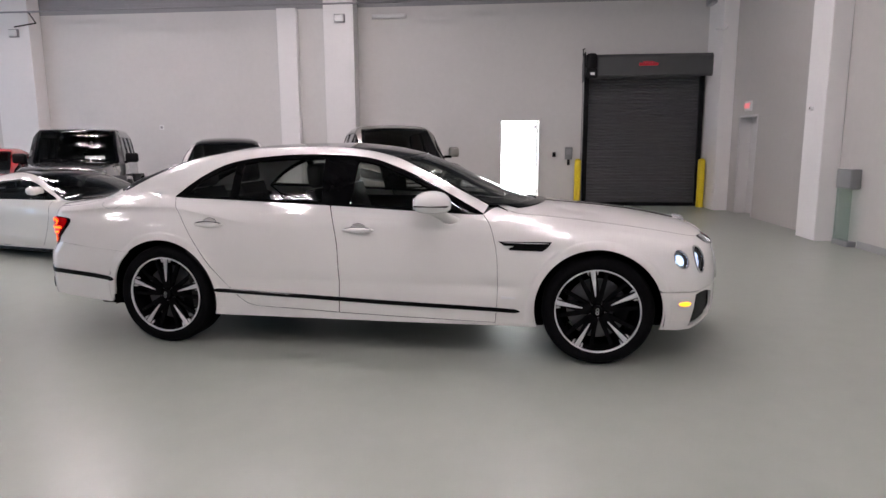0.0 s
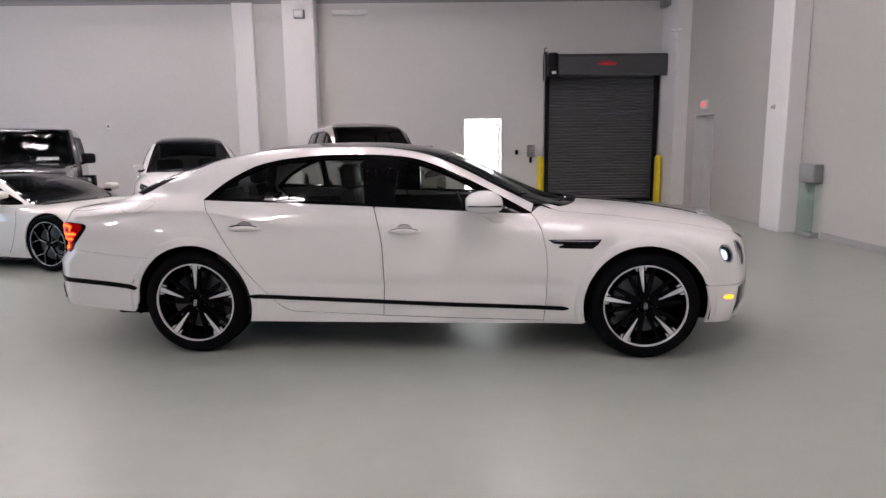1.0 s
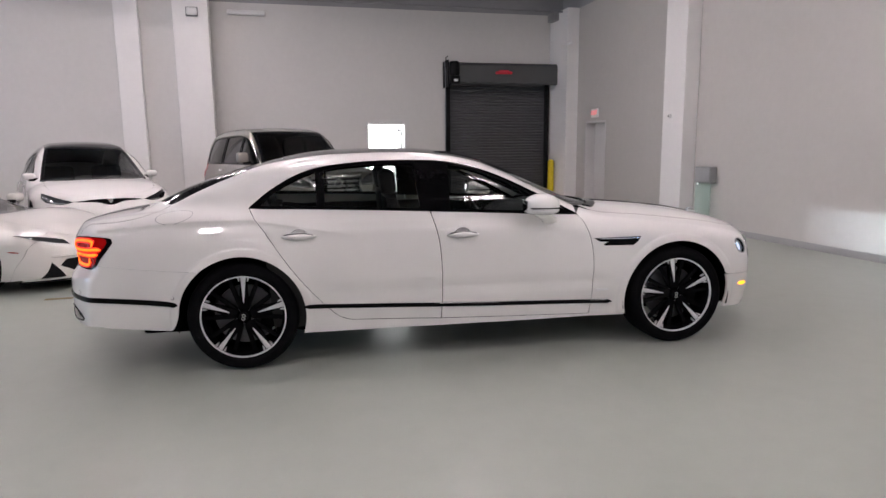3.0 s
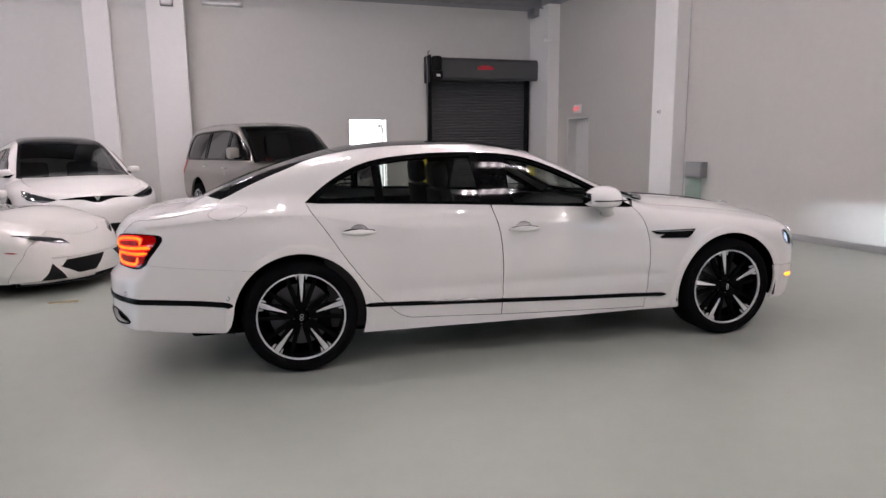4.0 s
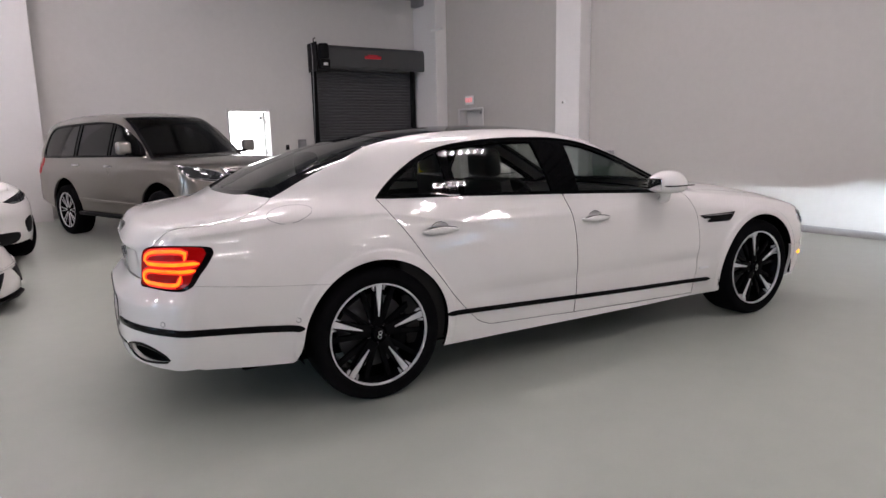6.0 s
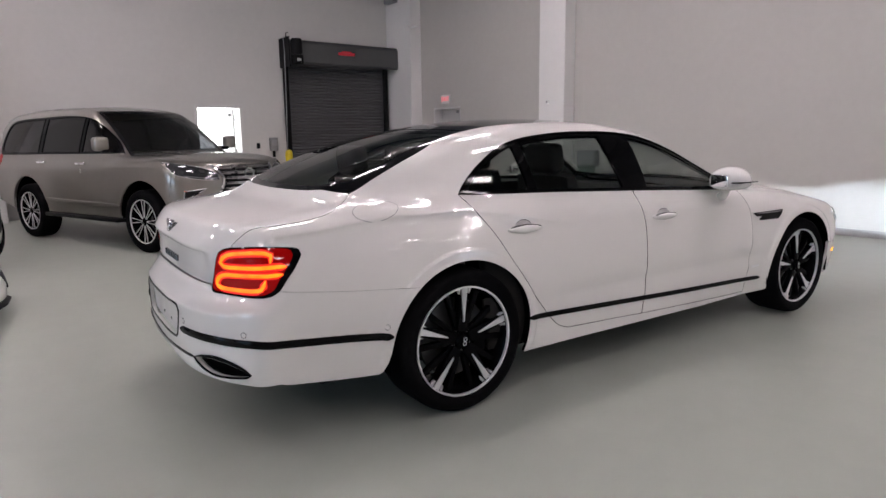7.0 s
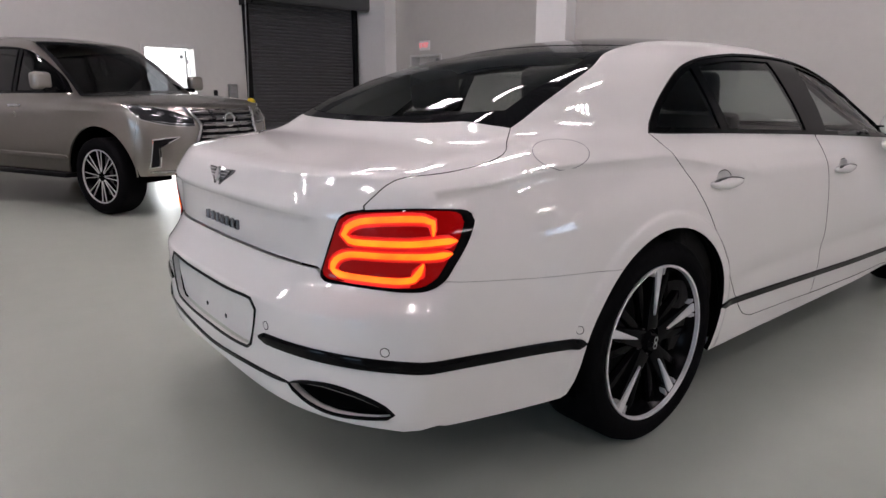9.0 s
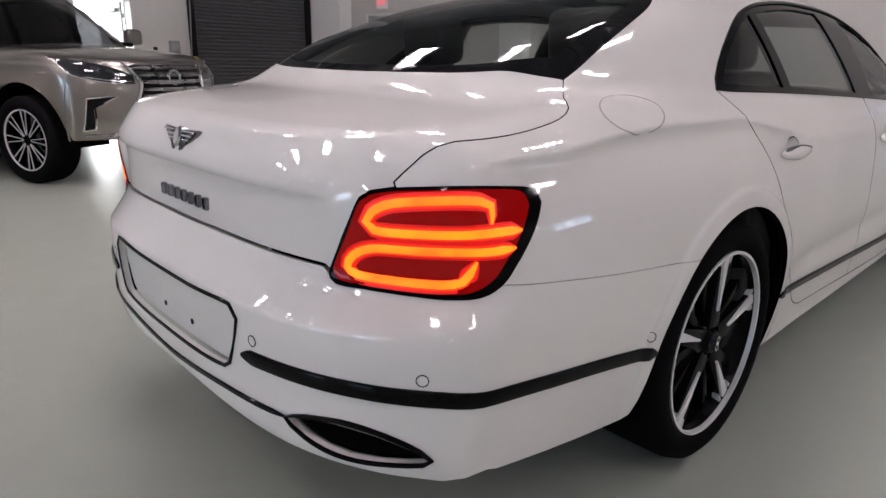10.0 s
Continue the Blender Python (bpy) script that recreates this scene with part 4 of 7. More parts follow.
lamp_b = on_skin([(0.648 + 0.020 * math.cos(a) - 0.01 * math.sin(a), -0.815 + 0.068 * math.cos(a), 0.727 + 0.088 * math.sin(a)) for a in np.linspace(0, 2 * math.pi, 32)[:-1]], "front")
grille_top, grille_low, GW = 0.80, 0.40, 0.40
wing = loop3(T(hood_side[2:]), N_(smooth_line([(-0.585, 0.80), (-0.50, 0.79), (-GW, 0.775, 1), (-GW, 0.66), (-GW, BUMP_Z, 1)]))[0:],
             N_([(-0.5, BUMP_Z), (-0.6, BUMP_Z), (-0.68, BUMP_Z)]), S([(0.66, BUMP_Z), (0.6, BUMP_Z), (0.5, BUMP_Z), (0.42, BUMP_Z)]),
             S([p for p in arch_f if p[1] > BUMP_Z or p[0] < 0]), S([(-0.43, SILL), (-0.690, SILL)]), S(front_seam[::-1]), T([(-0.70, -0.70), (-0.62, -0.722)]))
vent_loop = S(smooth_line([(-0.672, 0.836, 1), (-0.31, 0.840, 1), (-0.335, 0.805), (-0.372, 0.776, 1), (-0.592, 0.779, 1), (-0.60, 0.79), (-0.565, 0.806, 1), (-0.63, 0.808, 1)], closed=True))
skin_part("front_wing", hero, "front", wing, M_WHITE, saloon, both=True, res=0.03, gap=0.001, holes=[lamp_a, lamp_b], rim=M_SEAL)
skin_part("wing_vent", hero, "polar", vent_loop, M_GLOSSBLK, saloon, "gloss black wing vent", both=True, off=0.005, gap=0, res=0.03, thick=0.008)
part("wing_vent_fin", strip_on(hero, S(smooth_line([(-0.64, 0.83), (-0.5, 0.829), (-0.33, 0.829)])), 0.008, 0.009), M_CHROME, saloon)

# front bumper, grille, lamps
bump_top_r = S([(0.395, BUMP_Z - 0.004), (0.5, BUMP_Z - 0.004), (0.6, BUMP_Z - 0.004), (0.66, BUMP_Z - 0.004)])
bump_top = loop3(bump_top_r, N_([(y, BUMP_Z - 0.004) for y in np.linspace(-0.68, 0.68, 30)]), bump_top_r[::-1] * mir)
bl = S(smooth_line([(0.40, 0.262), (0.5, 0.258), (0.62, 0.262)]))
bump_low = loop3((bl * mir), N_([(y, 0.268) for y in np.linspace(0.70, -0.70, 30)]), bl[::-1])
foot_l = S([p for p in arch_f if p[0] > 0 and p[1] < BUMP_Z - 0.01 and p[1] > 0.27])
intake = on_skin([(0.60, -0.885, 0.305), (0.585, -0.882, 0.285), (0.66, -0.80, 0.285), (0.72, -0.70, 0.29), (0.76, -0.60, 0.30), (0.77, -0.58, 0.36), (0.75, -0.62, 0.48), (0.715, -0.755, 0.508), (0.66, -0.85, 0.508), (0.628, -0.881, 0.50), (0.615, -0.885, 0.40)], "front")
low_gr = N_(smooth_line([(-0.45, 0.30), (0.45, 0.30), (0.42, 0.40), (-0.42, 0.40)], closed=True))
skin_part("front_bumper", hero, "front", loop3(bump_top, (foot_l[::-1] * mir), bump_low, foot_l), M_WHITE, saloon, res=0.04, gap=0.0008, holes=[intake, intake[::-1] * mir, low_gr])
skin_part("intake_grille", hero, "front", intake, M_BLACK, saloon, "black mesh air intake", both=True, off=-0.03, gap=-0.01, res=0.05)
skin_part("lower_grille", hero, "front", low_gr, M_BLACK, saloon, off=-0.03, gap=-0.01, res=0.06)
gr_loop = N_(smooth_line([(-GW, BUMP_Z), (-GW, 0.72), (-GW, 0.775), (-0.2, 0.785), (0.2, 0.785), (GW, 0.775), (GW, 0.72), (GW, BUMP_Z)]))
skin_part("grille_backing", hero, "front", gr_loop, M_BLACK, saloon, off=-0.03, gap=-0.005, res=0.06)
for i in range(19):
    y = -0.378 + 0.042 * i
    part("grille_bar", strip_on(hero, N_([(y, z) for z in np.linspace(0.53, 0.772, 8)]), 0.010, 0.012, -0.008), M_CHROME, saloon)
part("grille_surround", strip_on(hero, gr_loop, 0.02, 0.012), M_CHROME, saloon)
for lp, rr in ((lamp_a, 0), (lamp_b, 1)):
    skin_part("headlamp_bowl", hero, "front", lp, M_LAMPSILVER, saloon, "cut glass headlamp", both=True, off=-0.035, gap=-0.004, res=0.02, thick=0.0)
    c = lp.mean(0)
    inner = c + (lp - c) * 0.74
    skin_part("headlamp_lens", hero, "front", inner, M_HEADGLOW, saloon, "lit headlamp lens", both=True, off=-0.028, gap=0, res=0.02, thick=0.0)
    skin_part("headlamp_cover", hero, "front", lp, M_CLEAR, saloon, "clear headlamp glass", both=True, off=-0.001, gap=0.001, res=0.02, thick=0.0)
    both_sides("headlamp_ring", strip_on(hero, np.concatenate([lp, lp[:2]]), 0.012, 0.007), M_CHROME, saloon)
amber = on_skin([(0.545 + 0.05 * math.cos(a), -0.91, 0.443 + 0.014 * math.sin(a)) for a in np.linspace(0, 2 * math.pi, 24)[:-1]], "front")
skin_part("side_marker", hero, "front", amber, M_AMBER, saloon, "lit amber side marker", both=True, off=0.004, gap=0, res=0.03, thick=0.006)

# boot lid, rear bumper, tail lamps
lid_low = K(smooth_line([(-0.600, 0.766), (-0.25, 0.768), (0.0, 0.766), (0.25, 0.768), (0.600, 0.766)]))
glass_base = smooth_line([(-3.672, -0.672), (-3.745, -0.60), (-3.795, -0.48), (-3.825, -0.28), (-3.84, 0.0), (-3.825, 0.28), (-3.795, 0.48), (-3.745, 0.60), (-3.672, 0.672)])
lid = loop3(T(glass_base[::-1]), T(lid_side)[1:], tail_outline[:5][::-1], lid_low[1:-1], tail_outline[:5] * mir, T(lid_side[::-1] * mir2)[:-1])


def lid_relief(P):
    """The stepped lower field of the boot lid and its lip."""
    z, y = P[:, 2], np.abs(P[:, 1])
    edge = np.clip((0.64 - y) / 0.10, 0, 1)
    return -0.026 * edge * np.clip((0.922 - z) / 0.016, 0, 1) * np.clip((z - 0.76) / 0.10, 0.25, 1) * (P[:, 0] < -4.2)


skin_part("boot_lid", hero, "rear", lid, M_WHITE, saloon, res=0.03, gap=0.0048, relief=lid_relief, rim=M_SEAL)
under_tail = tail_outline[11:]
quarter_line = S(smooth_line([(-3.463, 0.6995), (-3.783, 0.7235), (-3.965, 0.7415), (-4.106, 0.7565)]))
low_r = S(smooth_line([(-3.672, 0.298), (-3.80, 0.306), (-3.95, 0.318), (-4.1, 0.330)]))
low_back = K(smooth_line([(-0.78, 0.343), (-0.6, 0.352), (-0.3, 0.366), (0.0, 0.370), (0.3, 0.366), (0.6, 0.352), (0.78, 0.343)]))
low_corner = on_skin([(-4.15, -0.90, 0.334), (-4.185, -0.87, 0.337), (-4.215, -0.835, 0.340)], "rear")
foot_rear = S([p for p in arch_r if p[0] < -3.463 and 0.44 < p[1] < 0.69] + [(-3.617, 0.40), (-3.632, 0.35), (-3.655, 0.312)])
half_top = loop3(quarter_line, under_tail)
PW, PV = 0.395, 0.355              # half width of the plate panel at its top and foot
plate_loop = K(smooth_line([(-PV - 0.012, 0.53), (-PW + 0.002, 0.615), (-PW + 0.03, 0.643), (-0.15, 0.636), (0.15, 0.636), (PW - 0.03, 0.643), (PW - 0.002, 0.615), (PV + 0.012, 0.53), (PV - 0.004, 0.495), (PV - 0.03, 0.479), (0.15, 0.466), (-0.15, 0.466), (-PV + 0.03, 0.479), (-PV + 0.004, 0.495)], closed=True))
exh = on_skin([(-4.409, -0.541, 0.429), (-4.393, -0.595, 0.447), (-4.359, -0.674, 0.458), (-4.325, -0.732, 0.451), (-4.289, -0.782, 0.433), (-4.261, -0.815, 0.412), (-4.245, -0.831, 0.391), (-4.255, -0.816, 0.380), (-4.276, -0.793, 0.376), (-4.313, -0.742, 0.371), (-4.347, -0.683, 0.370), (-4.372, -0.634, 0.378), (-4.391, -0.591, 0.394), (-4.403, -0.557, 0.413)], "rear")
bumper = loop3(half_top, lid_low[1:-1] - np.array([0, 0, 0.004]), half_top[::-1] * mir, foot_rear * mir, low_r * mir, low_corner * mir, low_back[::-1], low_corner[::-1], low_r[::-1], foot_rear[::-1])
skin_part("rear_bumper", hero, "rear", bumper, M_WHITE, saloon, res=0.03, gap=0.0008, holes=[plate_loop, exh, exh[::-1] * mir])
skin_part("plate_holder", hero, "rear", plate_loop, M_PLATE, saloon, "blank white plate panel with black edging", off=-0.004, gap=0.004, res=0.05, relief=lambda P: np.minimum(P[:, 0] + 4.416, 0))
part("plate_edging", strip_on(hero, np.concatenate([plate_loop, plate_loop[:2]]), 0.010, 0.004), M_GLOSSBLK, saloon)
for y, z in ((-0.089, 0.507), (0.089, 0.507), (-0.16, 0.622), (0.16, 0.622)):
    c = (-4.414, y, z)
    part("plate_screw", lathe([(0.0, -0.006), (0.008, -0.004), (0.008, 0.006), (0.0, 0.006)], 10, "x"), M_BLACK, saloon, at=pose(*c))
exc = exh.mean(0)
skin_part("exhaust_trim", hero, "rear", exh, M_GLOSSBLK, saloon, "black oval exhaust finisher", both=True, off=-0.028, gap=-0.012, res=0.03, thick=0.02)
skin_part("exhaust_mouth", hero, "rear", on_skin(exc + (exh - exc) * np.array([0.80, 0.80, 0.55]) - np.array([0, 0, 0.006]), "rear"), M_UNDER, saloon, "dark oval exhaust mouth", both=True, off=-0.020, gap=0, res=0.03, thick=0.01)
both_sides("exhaust_lip", strip_on(hero, on_skin([(-4.398, -0.57, 0.428), (-4.37, -0.645, 0.436), (-4.32, -0.735, 0.425), (-4.275, -0.795, 0.400)], "rear"), 0.006, 0.006, -0.024), M_DARKCHROME, saloon)
exr = hero.from2d(smooth_line(hero.to2d(exh, "rear"), 0.02, closed=True), "rear")
both_sides("exhaust_rim", strip_on(hero, np.concatenate([exr, exr[:2]]), 0.010, 0.006), M_GLOSSBLK, saloon)
part("valance_trim", strip_on(hero, K(smooth_line([(-0.54, 0.429), (-0.33, 0.424), (0.0, 0.402), (0.33, 0.424), (0.54, 0.429)])), 0.014, 0.005), M_GLOSSBLK, saloon)
tail_round = hero.from2d(smooth_line(hero.to2d(tail_outline, "rear"), 0.012, closed=True), "rear")
skin_part("tail_lamp_housing", hero, "rear", tail_round, M_GLOSSBLK, saloon, "gloss black tail lamp rim", both=True, off=0.002, gap=0, res=0.03)
tc = tail_outline.mean(0)
skin_part("tail_lamp_lens", hero, "rear", on_skin(tc + (tail_round - tc) * np.array([0.90, 0.90, 0.91]) + np.array([-0.006, 0.008, 0]), "rear"), M_REDLENS, saloon, "dark red tail lamp lens", both=True, off=0.006, gap=0, res=0.025)
track_a = [(-4.14, -0.868, 0.878), (-4.138, -0.862, 0.911), (-4.156, -0.851, 0.92), (-4.209, -0.811, 0.922), (-4.27, -0.738, 0.913), (-4.292, -0.707, 0.897), (-4.298, -0.696, 0.878), (-4.290, -0.710, 0.863), (-4.262, -0.751, 0.860), (-4.186, -0.842, 0.862), (-4.077, -0.887, 0.861)]
track_b = [(-4.096, -0.891, 0.831), (-4.148, -0.867, 0.828), (-4.233, -0.786, 0.827), (-4.290, -0.703, 0.825), (-4.308, -0.664, 0.806), (-4.313, -0.648, 0.778), (-4.303, -0.668, 0.761), (-4.261, -0.739, 0.756), (-4.205, -0.812, 0.755), (-4.18, -0.839, 0.763), (-4.171, -0.85, 0.784), (-4.161, -0.858, 0.809)]
for tr in (track_a, track_b):
    u = hero.to2d(on_skin(tr, "rear"), "rear")
    line = hero.from2d(smooth_line(u, 0.012), "rear")
    both_sides("tail_lamp_field", strip_on(hero, line, 0.036, 0.0008, 0.0064), M_REDFIELD, saloon, "dim red lamp field")
    both_sides("tail_lamp_halo", strip_on(hero, line, 0.0245, 0.001, 0.0076), M_REDGLOW, saloon, "red glowing lamp field")
    both_sides("tail_lamp_track", strip_on(hero, line, 0.0165, 0.003, 0.0086), M_TAILGLOW, saloon, "lit orange red light track")

# black moulding round the lower body
strip_sill = S(smooth_line([(-2.785, 0.431), (-2.3, 0.412), (-1.6, 0.385), (-1.0, 0.366), (-0.52, 0.350)]))
both_sides("sill_moulding", strip_on(hero, strip_sill, 0.030, 0.008), M_GLOSSBLK, saloon, "gloss black sill moulding")
mould = on_skin([(-3.612, -0.968, 0.483), (-3.8, -0.95, 0.506), (-4.0, -0.92, 0.521), (-4.13, -0.895, 0.528), (-4.221, -0.856, 0.532), (-4.295, -0.774, 0.535), (-4.36, -0.67, 0.538), (-4.41, -0.53, 0.539), (-4.433, -0.409, 0.537)], "rear")
bm_line = hero.from2d(smooth_line(hero.to2d(mould, "rear"), 0.018), "rear")
both_sides("bumper_moulding", strip_on(hero, bm_line, 0.035, 0.007), M_GLOSSBLK, saloon, "gloss black bumper moulding")

# glasshouse
DLO = loop3(S(dlo_top), S(dlo_low)[1:-1])
pane_f = S(smooth_line([(-1.738, 1.075, 1), (-1.722, 1.378, 1), (-1.56, 1.345), (-1.34, 1.262), (-1.13, 1.160), (-0.99, 1.087), (-0.915, 1.040, 1), (-1.32, 1.056)], closed=True))
pane_r = S(smooth_line([(-2.618, 1.110, 1), (-2.625, 1.352, 1), (-2.48, 1.372), (-2.25, 1.389), (-1.985, 1.391, 1), (-1.952, 1.084, 1)], closed=True))
pane_q = S(smooth_line([(-3.065, 1.126, 1), (-2.965, 1.214), (-2.80, 1.302), (-2.685, 1.345, 1), (-2.678, 1.112, 1)], closed=True))
skin_part("window_surround", hero, "polar", DLO, M_GLOSSBLK, saloon, "gloss black window frame", both=True, off=-0.001, gap=0.001, res=0.05, holes=[pane_f, pane_r, pane_q], thick=0.02)
for p in (pane_f, pane_r, pane_q):
    skin_part("side_window", hero, "polar", p, M_GLASS, saloon, "tinted side window", both=True, off=-0.006, gap=-0.004, res=0.05, thick=0)
DB = np.concatenate([DLO, DLO[:1]])
both_sides("window_moulding", strip_on(hero, DB[::2], 0.012, 0.006), M_GLOSSBLK, saloon)
WS_TOP, RG_TOP = -1.46, -2.88


def rail_part(x0, x1):
    return np.array([p for p in rail if x0 < p[0] < x1])


def cross(x, bow, half, n=14):
    ys = np.linspace(-half, half, n)
    return np.stack([x + bow * (1 - (ys / half) ** 2), ys], 1)


hw_ws, hw_rg = 0.565, 0.548
ws_top, rg_top = cross(WS_TOP, 0.09, hw_ws), cross(RG_TOP, -0.07, hw_rg)
roof = loop3(T(ws_top[::-1]), T(rail_part(RG_TOP, WS_TOP)), T(rg_top), T(rail_part(RG_TOP, WS_TOP)[::-1] * mir2))
skin_part("roof_panel", hero, "polar", roof, M_ROOFBLK, saloon, "gloss black panoramic roof", off=0.0, res=0.05)
rg = loop3(T(rg_top[::-1]), T(rail_part(-3.665, RG_TOP)), T(glass_base), T(rail_part(-3.665, RG_TOP)[::-1] * mir2))
rgc = rg.mean(0)
rg_in = hero.top((rgc + (rg - rgc) * np.array([0.90, 0.92, 1]))[:, :2])
skin_part("rear_glass_border", hero, "polar", rg, M_ROOFBLK, saloon, "black printed rear glass border", off=-0.002, res=0.05, holes=[rg_in])
skin_part("rear_window", hero, "polar", rg_in, M_GLASS, saloon, "tinted rear window", off=-0.002, gap=0, res=0.05, thick=0)
ws = loop3(T(ws_top), T(rail_part(WS_TOP, -0.72)[::-1] * mir2), T(cowl[::-1]), T(rail_part(WS_TOP, -0.72)))
wsc = ws.mean(0)
ws_in = hero.top((wsc + (ws - wsc) * np.array([0.90, 0.93, 1]))[:, :2])
skin_part("windscreen_border", hero, "polar", ws, M_ROOFBLK, saloon, "black windscreen border", off=-0.002, res=0.05, holes=[ws_in])
skin_part("windscreen", hero, "polar", ws_in, M_SCREEN, saloon, "clear windscreen", off=-0.002, gap=0, res=0.05, thick=0)

# cabin and underbody
inner = loop3(S([(x, 1.04) for x in np.linspace(-0.9, -3.05, 16)]), S([(x, 0.26) for x in np.linspace(-3.0, -0.75, 16)]))
skin_part("door_lining", hero, "polar", inner, M_TRIMGREY, saloon, both=True, off=-0.06, gap=0, res=0.09)
part("underbody", rounded_box(-3.9, -0.76, 0.24, 0.50, 0.76, 0.36, 0.02), M_UNDER, saloon)
part("floor_shield", rounded_box(-2.85, -0.78, 0.212, -0.36, 0.78, 0.25, 0.012), M_UNDER, saloon)
part("cabin_floor", rounded_box(-3.55, -0.74, 0.34, -0.6, 0.74, 0.40, 0.02), M_TRIMGREY, saloon)
part("parcel_shelf", rounded_box(-3.72, -0.62, 1.02, -3.02, 0.62, 1.06, 0.02), M_TRIMGREY, saloon)
part("dashboard", prism([(-0.55, 0.95), (-0.75, 1.0), (-1.0, 1.0), (-1.12, 0.93), (-1.08, 0.78), (-0.95, 0.6), (-0.6, 0.6)], -0.72, 0.72, "y", 0.02), M_LEATHER, saloon)
part("centre_console", rounded_box(-2.75, -0.13, 0.4, -1.0, 0.13, 0.72, 0.04), M_LEATHER, saloon)
tor = tube_along([(0.0, 0.18 * math.cos(a), 0.18 * math.sin(a)) for a in np.linspace(0, 2 * math.pi, 33)], 0.015)
part("steering_wheel", tor, M_LEATHER, saloon, at=pose(-1.28, 0.38, 0.90, 0, -25, 0))


def seat(x, y, rear=False):
    back = prism([(-0.05, 0.0), (0.08, 0.0), (0.02, 0.30), (-0.04, 0.62), (-0.13, 0.62), (-0.14, 0.35)], -0.25, 0.25, "y", 0.04)
    part("seat_cushion", rounded_box(x - 0.02, y - 0.27, 0.42, x + 0.50, y + 0.27, 0.60, 0.05, 3), M_LEATHER, saloon)
    part("seat_back", back, M_LEATHER, saloon, at=pose(x - 0.02, y, 0.55, 0, -8, 0))
    part("headrest", rounded_box(-0.06, -0.145, 0.0, 0.06, 0.145, 0.19, 0.045, 3), M_LEATHER, saloon, at=pose(x - 0.19, y, 1.16, 0, -6, 0))


for sy in (-0.38, 0.38):
    seat(-1.95, sy)
    seat(-2.95, sy, True)

# mirrors, handles, badges, sensors
def door_mirror():
    bm = bmesh.new()
    bmesh.ops.create_uvsphere(bm, u_segments=24, v_segments=14, radius=1.0)
    for v in bm.verts:
        x, y, z = v.co
        v.co = (0.128 * math.copysign(abs(x) ** 0.85, x) if x > 0 else max(0.135 * x, -0.118), 0.125 * y, 0.093 * z ** 0.9 if z > 0 else -0.060 * (-z) ** 0.6)
    return bm


for sg in (-1, 1):
    base = pose(-1.108, sg * 1.03, 1.088)
    part("mirror_shell", door_mirror(), M_WHITE, saloon, "white door mirror", 60, base)
    part("mirror_glass", rounded_box(-0.122, -0.06, -0.03, -0.1175, 0.06, 0.045, 0.002), M_CHROME, saloon, "mirror glass", at=base)
    part("mirror_line", rounded_box(-0.105, -0.1255, -0.008, 0.118, 0.1255, 0.0, 0.003), M_GLOSSBLK, saloon, at=base)
    arm = bmesh.new()
    rings = []
    for px, py, pz, rx, rz in ((-1.10, 1.0, 1.045, 0.075, 0.03), (-1.065, 0.975, 1.02, 0.055, 0.028), (-1.03, 0.945, 0.992, 0.052, 0.03), (-1.00, 0.90, 0.966, 0.062, 0.035)):
        rings.append([arm.verts.new((px + rx * math.cos(q), sg * py, pz + rz * math.sin(q))) for q in np.linspace(0, 2 * math.pi, 21)[:-1]])
    for ra, rb in zip(rings, rings[1:]):
        for i in range(20):
            arm.faces.new((ra[i], ra[(i + 1) % 20], rb[(i + 1) % 20], rb[i]))
    arm.faces.new(rings[0])
    arm.faces.new(rings[-1])
    bmesh.ops.recalc_face_normals(arm, faces=arm.faces)
    part("mirror_arm", arm, M_WHITE, saloon, smooth=60)


def handle(x, z):
    c = S([(x, z)])[0]
    for sg in (1, -1):
        bm = bmesh.new()
        bmesh.ops.create_uvsphere(bm, u_segments=28, v_segments=12, radius=1.0)
        for v in bm.verts:
            a, b, d = v.co
            v.co = (0.118 * a, 0.024 * b * sg, (0.021 if d > 0 else 0.026) * math.copysign(abs(d) ** 0.8, d) * (1 - 0.25 * abs(a)))
        part("door_handle", bm, M_WHITE, saloon, "white door handle", 50, pose(c[0], c[1] * sg - 0.012 * sg, c[2]))
        # bright chrome strip; its dark reflection is put into the darker metal colour
        part("handle_blade", strip_on(hero, S([(x + u, z + 0.014 - 0.010 * (u / 0.1) ** 2) for u in np.linspace(-0.102, 0.102, 20)]) * np.array([1, sg, 1]), 0.010, 0.012, 0.014), M_DARKCHROME, saloon, "chrome strip of the handle, darkened for its reflection")
    def hollow(P):
        return -0.026 * np.clip(1 - ((P[:, 0] - x) / 0.052) ** 2 - ((P[:, 2] - z - 0.010) / 0.034) ** 2, 0, 1) ** 0.6

    skin_part("handle_cup", hero, "polar", cup_loop(x, z), M_WHITE, saloon, "white grip recess", both=True, gap=0, res=0.008, thick=0, relief=hollow)


